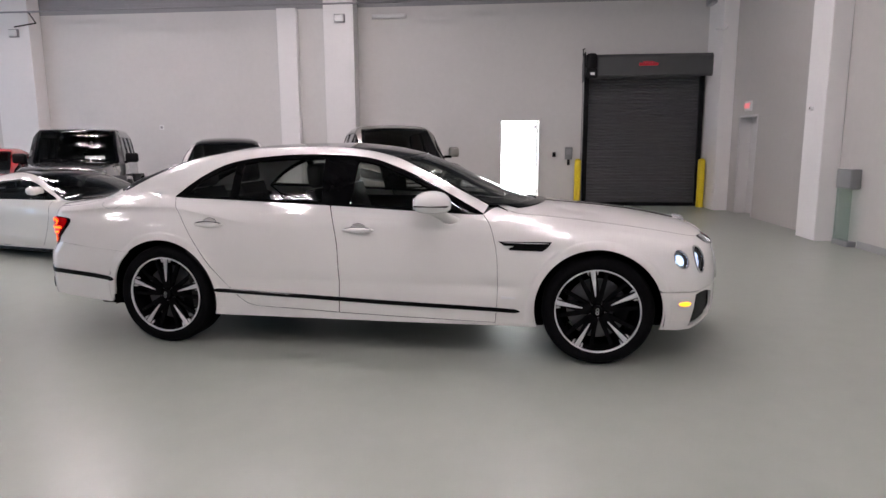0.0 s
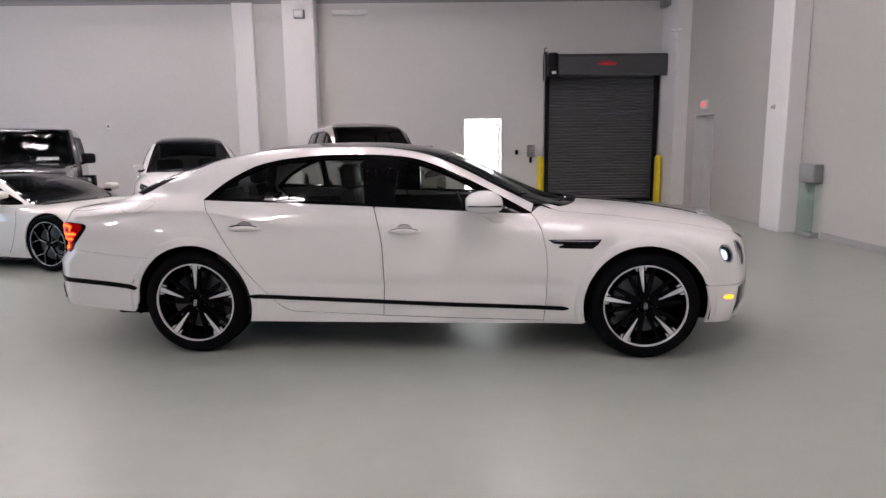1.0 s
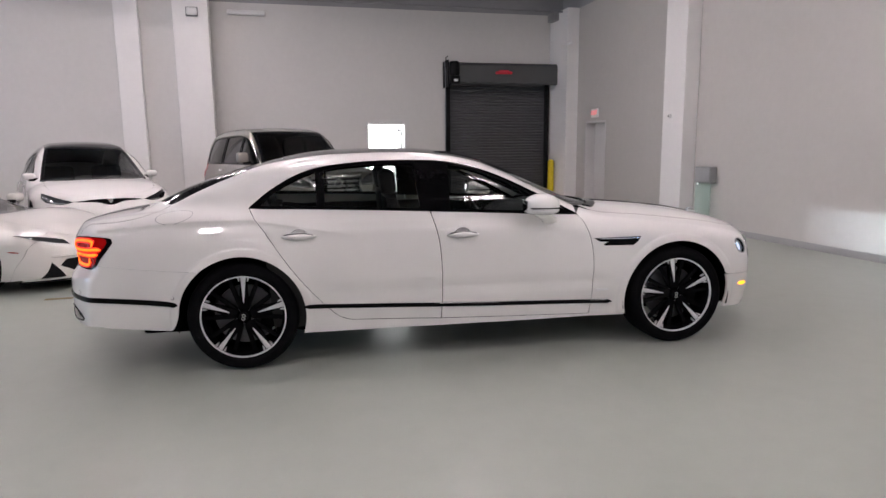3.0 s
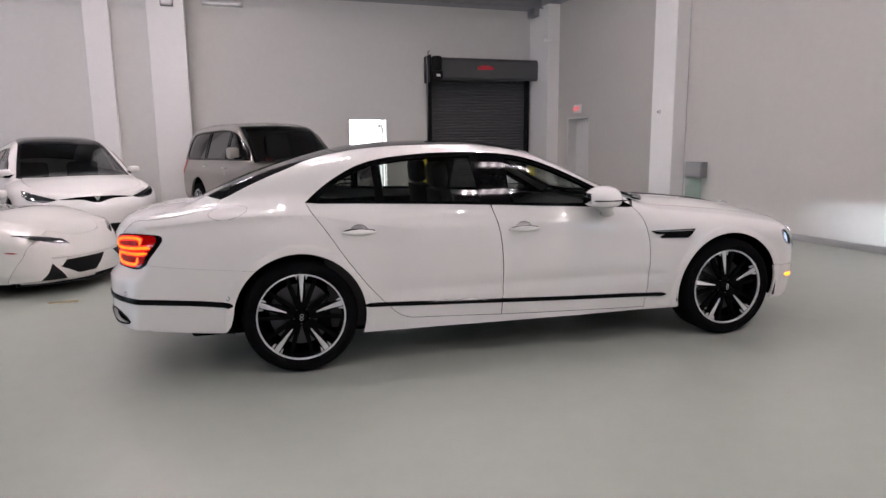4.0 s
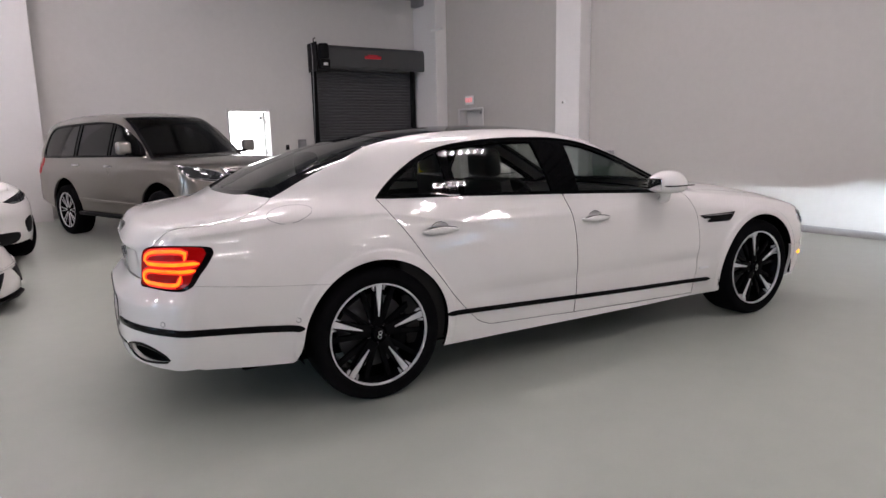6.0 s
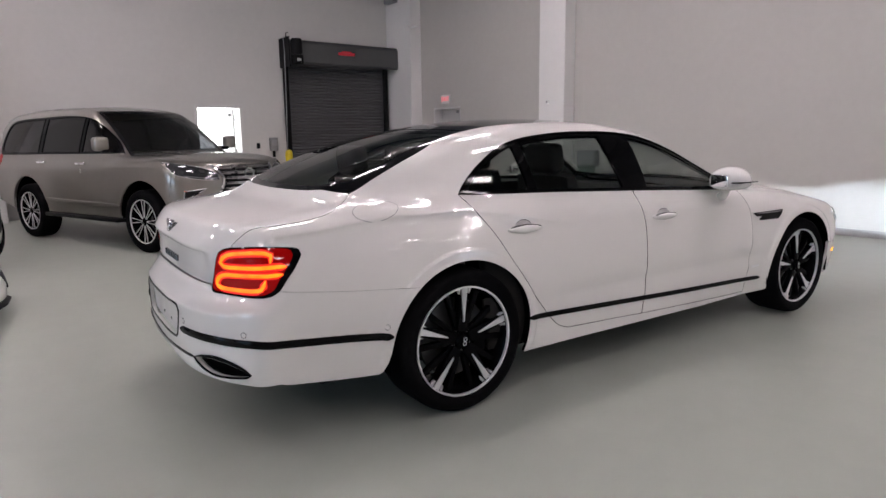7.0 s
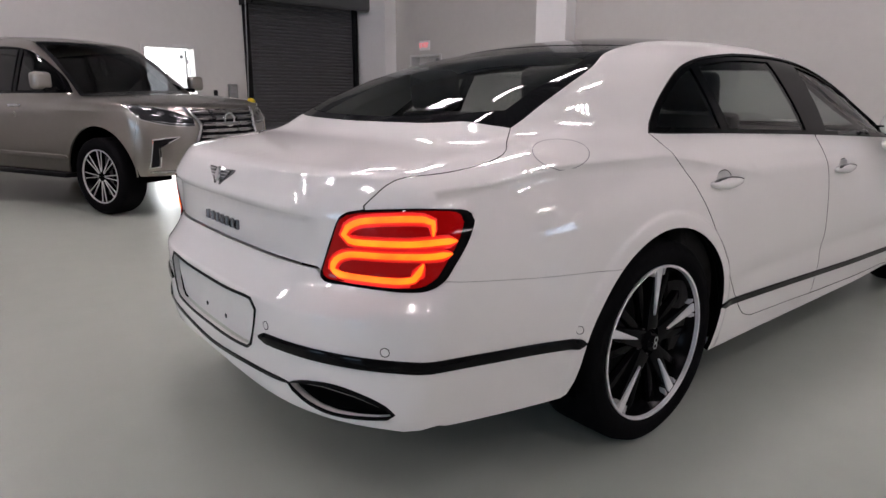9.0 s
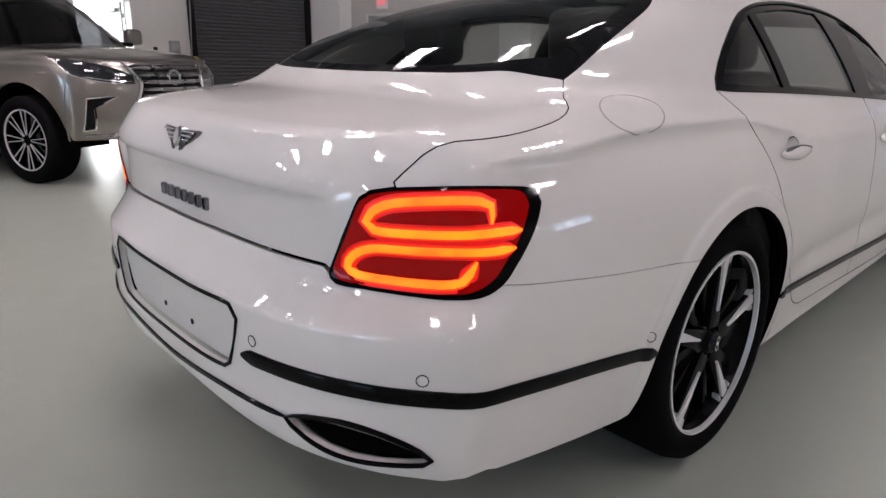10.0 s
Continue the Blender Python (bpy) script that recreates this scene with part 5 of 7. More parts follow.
for hx, hz in HANDLES:
    handle(hx, hz)
cu = hero.to2d(np.array([(-3.62, -0.838, 1.066)]), "polar")[0]
cap = hero.from2d(np.array([(cu[0] + 0.118 * math.cos(a) + 0.012 * math.sin(a), cu[1] + 0.060 * math.sin(a) + 0.008 * math.cos(a)) for a in np.linspace(0, 2 * math.pi, 48)]), "polar")
part("fuel_flap_gap", strip_on(hero, cap, 0.0035, 0.0006), M_STEEL, saloon, "fine round gap of the fuel flap")
for c in (S([(-4.261, 0.572)])[0], S([(-3.642, 0.533)])[0], K([(-0.447, 0.579)])[0]):
    n = normals(hero.F, c[None])[0]
    for sg in (1, -1):
        q = Vector((n[0], n[1] * sg, n[2])).to_track_quat("Z", "Y").to_matrix().to_4x4()
        part("parking_sensor", lathe([(0.0, 0.0015), (0.010, 0.0015), (0.0115, 0.0), (0.0115, -0.003)], 20, "z"), M_WHITE, saloon, at=Matrix.Translation((c[0], c[1] * sg, c[2])) @ q)
        part("sensor_ring", lathe([(0.0115, 0.001), (0.0135, 0.001), (0.0135, -0.002), (0.0115, -0.002)], 20, "z", True), M_TRIMGREY, saloon, at=Matrix.Translation((c[0], c[1] * sg, c[2])) @ q)
wc = K([(0.0, 0.972)])[0]
for sg in (1, -1):
    wing_out = [(0.010, 0.014), (0.055, 0.024), (0.100, 0.026), (0.090, 0.012), (0.068, -0.004), (0.044, -0.018), (0.030, -0.034), (0.010, -0.046)]
    part("badge_wing", prism([(sg * y, z) for y, z in wing_out], -0.004, 0.010, "x", 0.002), M_DARKCHROME, saloon, "plain silver wing badge", at=pose(wc[0] - 0.004, 0, 0.972, 0, 18, 0))
    for i in range(4):
        part("badge_feather", rounded_box(-0.0065, 0.0, -0.0022, 0.0, 0.066 - 0.014 * i, 0.0022, 0.001, 1), M_CHROME, saloon, at=pose(wc[0] - 0.004, 0.022 * sg if sg > 0 else -0.022, 0.990 - 0.011 * i, 0, 18, 0) @ Matrix.Diagonal((1, sg, 1, 1)))
part("badge_disc", lathe([(0.0, -0.012), (0.017, -0.012), (0.022, -0.006), (0.022, 0.012)], 24, "x"), M_CHROME, saloon, "plain oval silver badge", at=pose(wc[0] - 0.004, 0, 0.974, 0, 18, 0) @ Matrix.Diagonal((1, 0.8, 1.25, 1)))
for i in range(7):
    y = 0.132 - 0.044 * i
    c = K([(y, 0.822)])[0]
    part("lettering_bar", rounded_box(-0.003, -0.0105, -0.016, 0.012, 0.0105, 0.016, 0.003, 1), M_DARKCHROME, saloon, "plain chrome bar", at=pose(c[0] + 0.008, y, 0.822))
c = S([(-0.60, 0.446)])[0]
for sg in (1, -1):
    part("wing_lettering", rounded_box(-0.05, -0.003, -0.009, 0.05, 0.003, 0.009, 0.002, 1), M_RIMCUT, saloon, "plain silver bar", at=pose(c[0], c[1] * sg, c[2]))
part("bonnet_mascot_base", rounded_box(-0.05, -0.014, 0.0, 0.035, 0.014, 0.012, 0.005), M_CHROME, saloon, at=pose(0.66, 0, 0.895))
part("bonnet_ornament", prism([(-0.055, 0.012), (0.03, 0.008), (0.02, 0.03), (-0.01, 0.045), (-0.06, 0.048)], -0.008, 0.008, "y", 0.003), M_CHROME, saloon, "plain chrome bonnet ornament", at=pose(0.66, 0, 0.897))
part("bonnet_rib", strip_on(hero, T([(x, 0.0) for x in np.linspace(-0.42, 0.70, 24)]), 0.016, 0.006), M_GLOSSBLK, saloon)


# wheels
def blade(r0, r1, w0, w1, a, d0, d1, lean=0.0):
    """A tapering bar from radius r0 to r1 at the angle a, in the wheel plane (x, z), from depth d0 to d1."""
    ca, sa = math.cos(a), math.sin(a)
    out = []
    for r, w in ((r0, -w0), (r1, -w1 + lean), (r1, w1 + lean), (r0, w0)):
        out.append((r * ca - w * sa, r * sa + w * ca))
    return prism(out, d0, d1, "y", 0.003)


def make_wheel(name, parent, R=0.375, rim=0.282, width=0.285, spokes=5, turn=90, style="blade", bright=M_RIMCUT, dark=M_RIMBLK):
    """Wheel with its outer face towards -y."""
    w = new(name)
    w.parent = parent
    hw = width / 2
    part("tyre", lathe([(rim - 0.002, -hw + 0.022), (rim + 0.012, -hw + 0.006), (rim + 0.03, -hw), (R - 0.035, -hw - 0.002), (R - 0.012, -hw + 0.014), (R - 0.001, -hw + 0.045), (R, 0.0), (R - 0.001, hw - 0.045), (R - 0.012, hw - 0.014), (R - 0.03, hw), (rim, hw - 0.01)], 72, "y", True), M_TYRE, w, "black low-profile tyre", 40)
    part("rim_barrel", lathe([(rim, -hw + 0.012), (rim - 0.012, -hw + 0.03), (rim - 0.035, -hw + 0.10), (rim - 0.05, hw - 0.05), (rim, hw - 0.01), (rim + 0.002, 0)], 60, "y", True), dark, w)
    part("rim_lip", lathe([(rim + 0.004, -hw + 0.020), (rim + 0.004, -hw + 0.006), (rim - 0.004, -hw + 0.006), (rim - 0.006, -hw + 0.020)], 72, "y", True), bright, w, "bright machined rim edge")
    part("brake_disc", lathe([(0.0, -0.01), (0.07, -0.01), (0.075, -0.03), (0.205, -0.03), (0.205, 0.0), (0.0, 0.0)], 48, "y"), M_DISC, w)
    part("brake_caliper", prism([(0.10 + 0.0, -0.08), (0.19, -0.10), (0.215, 0.0), (0.19, 0.10), (0.10, 0.08), (0.115, 0.0)], -0.06, 0.03, "y", 0.01), M_RIMBLK, w)
    f = -hw + 0.018
    for i in range(spokes):
        a = radians(turn) + 2 * math.pi * i / spokes
        if style == "blade":
            part("spoke", blade(0.045, rim - 0.004, 0.034, 0.020, a, f + 0.012, f + 0.06), dark, w)
            part("spoke_face", blade(0.100, rim - 0.003, 0.003, 0.0185, a, f + 0.004, f + 0.03), bright, w, "bright machined spoke face")
            for sg in (-1, 1):
                a2 = a + sg * 0.36
                part("spoke_arm", blade(0.05, rim - 0.01, 0.016, 0.014, a2, f + 0.026, f + 0.055), dark, w)
                part("spoke_tip", blade(rim - 0.036, rim - 0.003, 0.001, 0.009, a + sg * 0.118, f + 0.005, f + 0.03), bright, w, "bright machined tip")
        elif style == "hex":
            part("spoke", blade(0.04, 0.15, 0.012, 0.008, a, f + 0.010, f + 0.04), dark, w)
            part("spoke_face", blade(0.04, 0.15, 0.006, 0.005, a, f + 0.004, f + 0.02), bright, w)
            for sg in (-1, 1):
                part("spoke_arm", blade(0.145, rim - 0.004, 0.008, 0.009, a, f + 0.010, f + 0.04, sg * 0.085), dark, w)
                part("spoke_face", blade(0.145, rim - 0.004, 0.004, 0.004, a, f + 0.004, f + 0.02, sg * 0.085), bright, w)
        else:
            for sg in (-1, 1):
                if style == "fine":
                    part("spoke", blade(0.05, rim - 0.004, 0.011, 0.010, a + sg * 0.12, f + 0.014, f + 0.05), dark, w)
                    part("spoke_face", blade(0.05, rim - 0.004, 0.004, 0.005, a + sg * 0.12, f + 0.006, f + 0.02), bright, w)
                    continue
                part("spoke", blade(0.05, rim - 0.004, 0.012, 0.010, a + sg * 0.13, f + 0.006, f + 0.05), bright if style == "twin" else dark, w)
            if style == "y":
                part("spoke_face", blade(0.09, rim - 0.006, 0.003, 0.004, a, f + 0.004, f + 0.02), bright, w)
    part("hub_cap", lathe([(0.0, f + 0.004), (0.034, f + 0.004), (0.038, f + 0.010), (0.05, f + 0.03), (0.055, f + 0.07)], 32, "y"), dark, w)
    for i in range(5):
        a = radians(turn + 36) + 2 * math.pi * i / 5
        part("wheel_bolt", lathe([(0.0, f + 0.02), (0.008, f + 0.02), (0.009, f + 0.05)], 10, "y"), M_DISC, w, at=pose(0.056 * math.cos(a), 0, 0.056 * math.sin(a)))
    return w


def copy_part(ob, parent, m):
    n = ob.copy()
    scene.collection.objects.link(n)
    n.parent, n.matrix_basis = parent, m
    for c in ob.children:
        k = c.copy()
        scene.collection.objects.link(k)
        k.parent = n
    return n


wheel = make_wheel("wheel", saloon, turn=98)
for sz in (0.011, -0.011):
    part("hub_badge", lathe([(0.007, -0.132), (0.012, -0.132), (0.012, -0.118), (0.007, -0.118)], 18, "y", True), M_CHROME, wheel, "plain silver badge", at=pose(0, 0, sz))
wheel.matrix_basis = pose(0, -0.822, 0.375)
copy_part(wheel, saloon, pose(RX, -0.822, 0.375, 0, 10, 0))
copy_part(wheel, saloon, pose(0, 0.822, 0.375, 0, 0, 180))
copy_part(wheel, saloon, pose(RX, 0.822, 0.375, 0, 0, 180))
for x in (0.0, RX):
    for sg in (-1, 1):
        bm = bmesh.new()
        pts = arc2(0, 0, 0.435, -12, 192, 40)
        for d0, d1 in ((-0.15, 0.34),):
            a = [bm.verts.new((p[0], -sg * d0 * 1.0, p[1])) for p in pts]
            b = [bm.verts.new((p[0], -sg * d1, p[1])) for p in pts]
            for i in range(len(pts) - 1):
                bm.faces.new((a[i], a[i + 1], b[i + 1], b[i]))
            bm.faces.new(b)
        part("wheel_arch_liner", bm, M_UNDER, saloon, at=pose(x, sg * 0.80, 0.375))


# headlamp beams: a point source behind the cover between small cut-off blades, as in a real low beam
lc = lamp_b.mean(0)
ln = normals(hero.F, lc[None])[0]
for sg in (1, -1):
    p = (lc - ln * 0.013) * np.array([1, sg, 1])
    d = bpy.data.lights.new("headlamp_beam", "SPOT")
    d.energy, d.color, d.spot_size, d.spot_blend, d.shadow_soft_size = 520.0, (0.80, 0.90, 1.0), radians(70), 1.0, 0.00012
    ob = new("headlamp_beam", d)
    ob.parent = saloon
    ob.matrix_basis = Matrix.Translation(p) @ look((0, 0, 0), (1, 0, -0.05))
    for y0, y1, slope in ((-0.009, 0.0, 0.002), (0.0, 0.009, -0.026)):
        part("cutoff_shield", rounded_box(0.0075, y0, 0.008 * slope, 0.0085, y1, 0.012, 0.0, 1), M_UNDER, saloon, at=pose(*p), smooth=None)
    part("cutoff_shield", rounded_box(0.0075, -0.009, -0.012, 0.0085, 0.009, -0.0015, 0.0, 1), M_UNDER, saloon, at=pose(*p), smooth=None)


# ---- the other parked cars ----
def body_shape(B, prof, C, crown, nose, tail, zb, G, gx, Rc, kd=0.1, kg=0.08, ku=0.06, bows=(0.1, 0.1), rcrown=0.03, ke=0.10):
    """nose and tail: (x of the end, bow of the end over half the width, power of the bow, curve of set-back over z)."""
    def F(x, y, z):
        a = np.abs(y)
        side = a - (B(x) + prof(z))
        deck = z - (C(x) - crown * (a / 0.85) ** 2.4)
        fr = x - (nose[0] - nose[1] * (a / 0.9) ** nose[2] - nose[3](z))
        re = (tail[0] + tail[1] * (a / 0.9) ** tail[2] + tail[3](z)) - x
        low = smax(smax(side, deck, kd), smax(fr, re, 0.02), ke)
        low = smax(low, zb(x) - z, 0.05)
        xm = (nose[0] + tail[0]) / 2
        w = np.clip((x - xm + 0.6) / 1.2, 0, 1)
        xs = x + (bows[0] * w - bows[1] * (1 - w)) * (a / 0.7) ** 2
        green = smax(a - (G(z) - gx(x)), z - (Rc(xs) - rcrown * (a / 0.62) ** 2), kg)
        green = np.maximum(green, np.maximum(x - (nose[0] - 0.45), np.maximum(tail[0] + 0.03 - x, 0.6 - z)))
        return smin(low, green, ku)
    return F


def z_arc(cx, r, zc, foot):
    h = math.degrees(math.asin(max(-0.99, min(0.99, (foot - zc) / r))))
    return arc2(cx, zc, r, h, 180 - h, 36)


def build_car(thing_name, label, at, F, paint, wb, R, arch, sill, panes, rail, cowl_x, hood_side, hood_nose, ws_top, rg, side_end, nose_end, wheel_kw, roof_mat=None, pane_mat=None, res=0.07, zc=0.7, rear_glass=None, width=0.86, fc=0.55, dlo=None, screen=None, liner=0.015):
    """A whole car: side frames with window openings, bonnet, roof, screens, end fascias and wheels. Returns the thing and its skin."""
    t = thing(thing_name, label, "car", at=at)
    sk = Skin(F, zc, rear=(-wb + 0.2, 0.0, 0.65), front=(-0.4, 0.0, fc))
    S, T = sk.side, sk.top
    m2, m3 = np.array([1, -1]), np.array([1, -1, 1])
    rl = smooth_line(rail, 0.08)                       # from the A-pillar foot to the rear upper corner, plan view
    hs = smooth_line(hood_side, 0.08)                  # from the cowl corner to the nose, plan view
    end_r = smooth_line(side_end, 0.06)                # rear edge of the side, from the top down, side view
    end_f = smooth_line(nose_end, 0.06)                # front edge of the side, from the bottom up
    low = np.concatenate([z_arc(-wb, arch, R, sill)[::-1], z_arc(0.0, arch, R, sill)[::-1]])
    holes = [S(smooth_line(p, 0.05, closed=True)) for p in panes]
    side = np.concatenate([T(rl), S(end_r), S(low), S(end_f), T(hs[::-1])[:-1]])
    if dlo is None:
        skin_part("side_frame", sk, "polar", side, paint, t, both=True, gap=0.002, res=res, holes=holes)
    else:
        big = S(smooth_line(dlo, 0.05, closed=True))
        skin_part("side_frame", sk, "polar", side, paint, t, both=True, gap=0.002, res=res, holes=[big])
        skin_part("window_surround", sk, "polar", big, M_GLOSSBLK, t, "black window surround", both=True, off=-0.002, gap=0, res=0.1, holes=holes)
    for h in holes:
        skin_part("side_window", sk, "polar", h, pane_mat or M_GLASS, t, "dark tinted side window", both=True, off=-0.006, gap=-0.005, res=0.12, thick=0)
        both_sides("window_moulding", strip_on(sk, np.concatenate([h, h[:2]]), 0.018, 0.005), M_GLOSSBLK, t)
    cw = smooth_line([(cowl_x[0], -cowl_x[1]), (cowl_x[2] - 0.04, -cowl_x[1] * 0.55), (cowl_x[2], 0.0), (cowl_x[2] - 0.04, cowl_x[1] * 0.55), (cowl_x[0], cowl_x[1])], 0.06)
    hn = smooth_line(hood_nose, 0.06)
    skin_part("bonnet", sk, "polar", np.concatenate([T(hs), T(hn)[1:], T(hs[::-1] * m2)[1:], T(cw[::-1])[1:]]), paint, t, res=res)

    def bowline(x, bow, half):
        ys = np.linspace(-half, half, 12)
        return np.stack([x + bow * (1 - (ys / half) ** 2), ys], 1)
    wt, gt = bowline(*ws_top), bowline(*rg)
    rp = np.array([p for p in rl if rg[0] < p[0] < ws_top[0]])
    skin_part("roof_panel", sk, "polar", np.concatenate([T(wt[::-1]), T(rp), T(gt), T(rp[::-1] * m2)]), roof_mat or paint, t, res=res)
    wp = np.array([p for p in rl if ws_top[0] < p[0]])
    ws = np.concatenate([T(wt), T(wp[::-1] * m2), T(cw[::-1])[1:-1], T(wp)])
    c = ws.mean(0)
    inner = T((c + (ws - c) * np.array([0.93, 0.93, 1]))[:, :2])
    skin_part("windscreen_border", sk, "polar", ws, M_ROOFBLK, t, off=-0.002, res=0.1, holes=[inner])
    skin_part("windscreen", sk, "polar", inner, screen or M_SCREEN, t, "windscreen", off=-0.002, gap=0, res=0.1, thick=0)
    fasc_f = np.concatenate([S(end_f), T(hn), S(end_f[::-1]) * m3, sk.nose([(y, end_f[0][1]) for y in np.linspace(0.6, -0.6, 14)])])
    skin_part("front_fascia", sk, "front", fasc_f, paint, t, res=res)
    if rear_glass is None:
        top_r = T(gt)
    else:
        lower = bowline(*rear_glass)
        rp2 = np.array([p for p in rl if rear_glass[0] < p[0] < rg[0]])
        g = np.concatenate([T(gt[::-1]), T(rp2), T(lower), T(rp2[::-1] * m2)])
        skin_part("rear_window", sk, "polar", g, M_ROOFBLK, t, "dark rear window", off=-0.002, res=0.12)
        top_r = T(lower)
    er = S(end_r)
    fasc_r = np.concatenate([er[::-1], top_r, er * m3, sk.back([(y, end_r[-1][1]) for y in np.linspace(0.6, -0.6, 14)])])
    skin_part("rear_fascia", sk, "rear", fasc_r, paint, t, res=res)
    part("underbody", rounded_box(-wb - 0.5, -0.75, sill - 0.02, 0.45, 0.75, sill + 0.1, 0.02), M_UNDER, t)
    part("cabin_lining", rounded_box(-wb - 0.1, -0.70, sill + 0.12, -0.7, 0.70, 0.86, 0.04), M_TRIMGREY, t)
    for sy in (-0.38, 0.38):
        part("seat_back", rounded_box(-1.95, sy - 0.24, 0.6, -1.75, sy + 0.24, min(1.25, Rmax_of(F) - 0.28), 0.06, 2), M_LEATHER, t)
    w = make_wheel("wheel", t, R, **wheel_kw)
    hw = width
    w.matrix_basis = pose(0, -hw, R)
    copy_part(w, t, pose(-wb, -hw, R))
    copy_part(w, t, pose(0, hw, R, 0, 0, 180))
    copy_part(w, t, pose(-wb, hw, R, 0, 0, 180))
    for x in (0.0, -wb):
        for sg in (-1, 1):
            bm = bmesh.new()
            pts = arc2(0, 0, arch + liner, -5, 185, 24)
            a = [bm.verts.new((p[0], sg * 0.10, p[1])) for p in pts]
            b = [bm.verts.new((p[0], -sg * 0.30, p[1])) for p in pts]
            for i in range(len(pts) - 1):
                bm.faces.new((a[i], a[i + 1], b[i + 1], b[i]))
            bm.faces.new(b)
            part("wheel_arch_liner", bm, M_UNDER, t, at=pose(x, sg * (hw - 0.02), R))
    return t, sk


def Rmax_of(F):
    z = np.linspace(0.5, 2.2, 60)
    v = F(np.full(60, -1.9), np.zeros(60), z)
    return float(z[np.argmax(v > 0)])


def face_panel(name, t, sk, pts, material, label="", off=0.004, both=True, res=0.04, step=0.04):
    lp = sk.nose(smooth_line(pts, step, closed=True))
    return skin_part(name, sk, "front", lp, material, t, label, both=both, off=off, gap=0, res=res)


def side_mirror(t, x, y, z, paint, w=0.22, h=0.15):
    for sg in (-1, 1):
        bm = rounded_box(-0.09, -w / 2, -h / 2, 0.05, w / 2, h / 2, 0.045, 3)
        part("mirror_shell", bm, paint, t, "door mirror shell", 50, pose(x, sg * (y + w / 2), z))
        part("mirror_arm", rounded_box(-0.04, -0.10, -0.05, 0.04, 0.04, 0.0, 0.015), M_GLOSSBLK, t, at=pose(x, sg * y, z - h / 2 + 0.03))


def handles(t, sk, spots, paint):
    for x, z in spots:
        c = sk.side([(x, z)])[0]
        for sg in (1, -1):
            part("door_handle", rounded_box(-0.11, -0.018, -0.017, 0.11, 0.018, 0.017, 0.012, 2), paint, t, at=pose(c[0], (c[1] - 0.012) * sg, c[2]))


M_SILVER = mat("warm silver paint", (0.30, 0.28, 0.255), 0.30, 0.92, var=0.04, scale=2, coat=1.0, rvar=0.03, coat_rough=0.02)
M_SLAT = mat("satin chrome", (0.42, 0.41, 0.40), 0.28, 1.0, var=0.05)
M_DARKGREY = mat("dark grey paint", (0.035, 0.035, 0.037), 0.3, 0.3, var=0.05, coat=1.0)
M_REDPAINT = mat("red car paint", (0.45, 0.012, 0.015), 0.3, 0.0, var=0.03, coat=1.0)
M_PEARL = mat("pearl white paint", (0.76, 0.745, 0.70), 0.3, var=0.01, coat=1.0, rvar=0.02)
M_SHADE = glass("shaded windscreen glass", (0.30, 0.31, 0.31))
M_DGLASS = glass("privacy glass", (0.07, 0.07, 0.075))
M_LAMPDARK = mat("dark lamp glass", (0.03, 0.032, 0.035), 0.06, 0.2, var=0.3, scale=20, coat=1.0)

# silver four-wheel drive wagon
flat = curve((0.0, 0.0), (2.0, 0.0001))
FS = body_shape(
    B=curve((-4.1, 0.90), (-3.8, 0.935), (-3.0, 0.955), (-1.5, 0.95), (-0.2, 0.96), (0.4, 0.94), (0.9, 0.87)),
    prof=curve((0.3, -0.03), (0.5, -0.01), (0.75, 0.0), (1.05, -0.010), (1.18, -0.035), (1.30, -0.08)),
    C=curve((-4.2, 1.16), (-0.9, 1.21), (-0.4, 1.25), (0.2, 1.235), (0.6, 1.16), (0.85, 1.05), (1.0, 0.9)), crown=0.05,
    nose=(0.90, 0.30, 2.6, curve((0.3, 0.10), (0.5, 0.02), (0.6, 0.0), (0.9, 0.01), (1.1, 0.08))),
    tail=(-4.08, 0.14, 3.0, curve((0.4, 0.02), (0.6, 0.0), (1.0, 0.02), (1.2, 0.04))),
    zb=curve((-4.1, 0.45), (-3.6, 0.36), (0.5, 0.36), (0.9, 0.36)),
    G=curve((1.05, 0.93), (1.2, 0.90), (1.5, 0.82), (1.75, 0.735), (1.9, 0.66)),
    gx=curve((-4.1, 0.07), (-3.4, 0.02), (-2.8, 0.0), (-1.2, 0.0), (-0.6, 0.06)),
    Rc=curve((-4.35, 0.3), (-4.10, 1.0), (-4.02, 1.45), (-3.93, 1.72), (-3.78, 1.82), (-3.4, 1.87), (-2.7, 1.895), (-1.72, 1.895), (-1.32, 1.845), (-0.98, 1.69), (-0.63, 1.47), (-0.26, 1.22), (0.02, 0.95)),
    kd=0.12, kg=0.10, bows=(0.14, 0.04))
suv_at = pose(-1.25, 10.53, 0, 0, 0, -71.0)
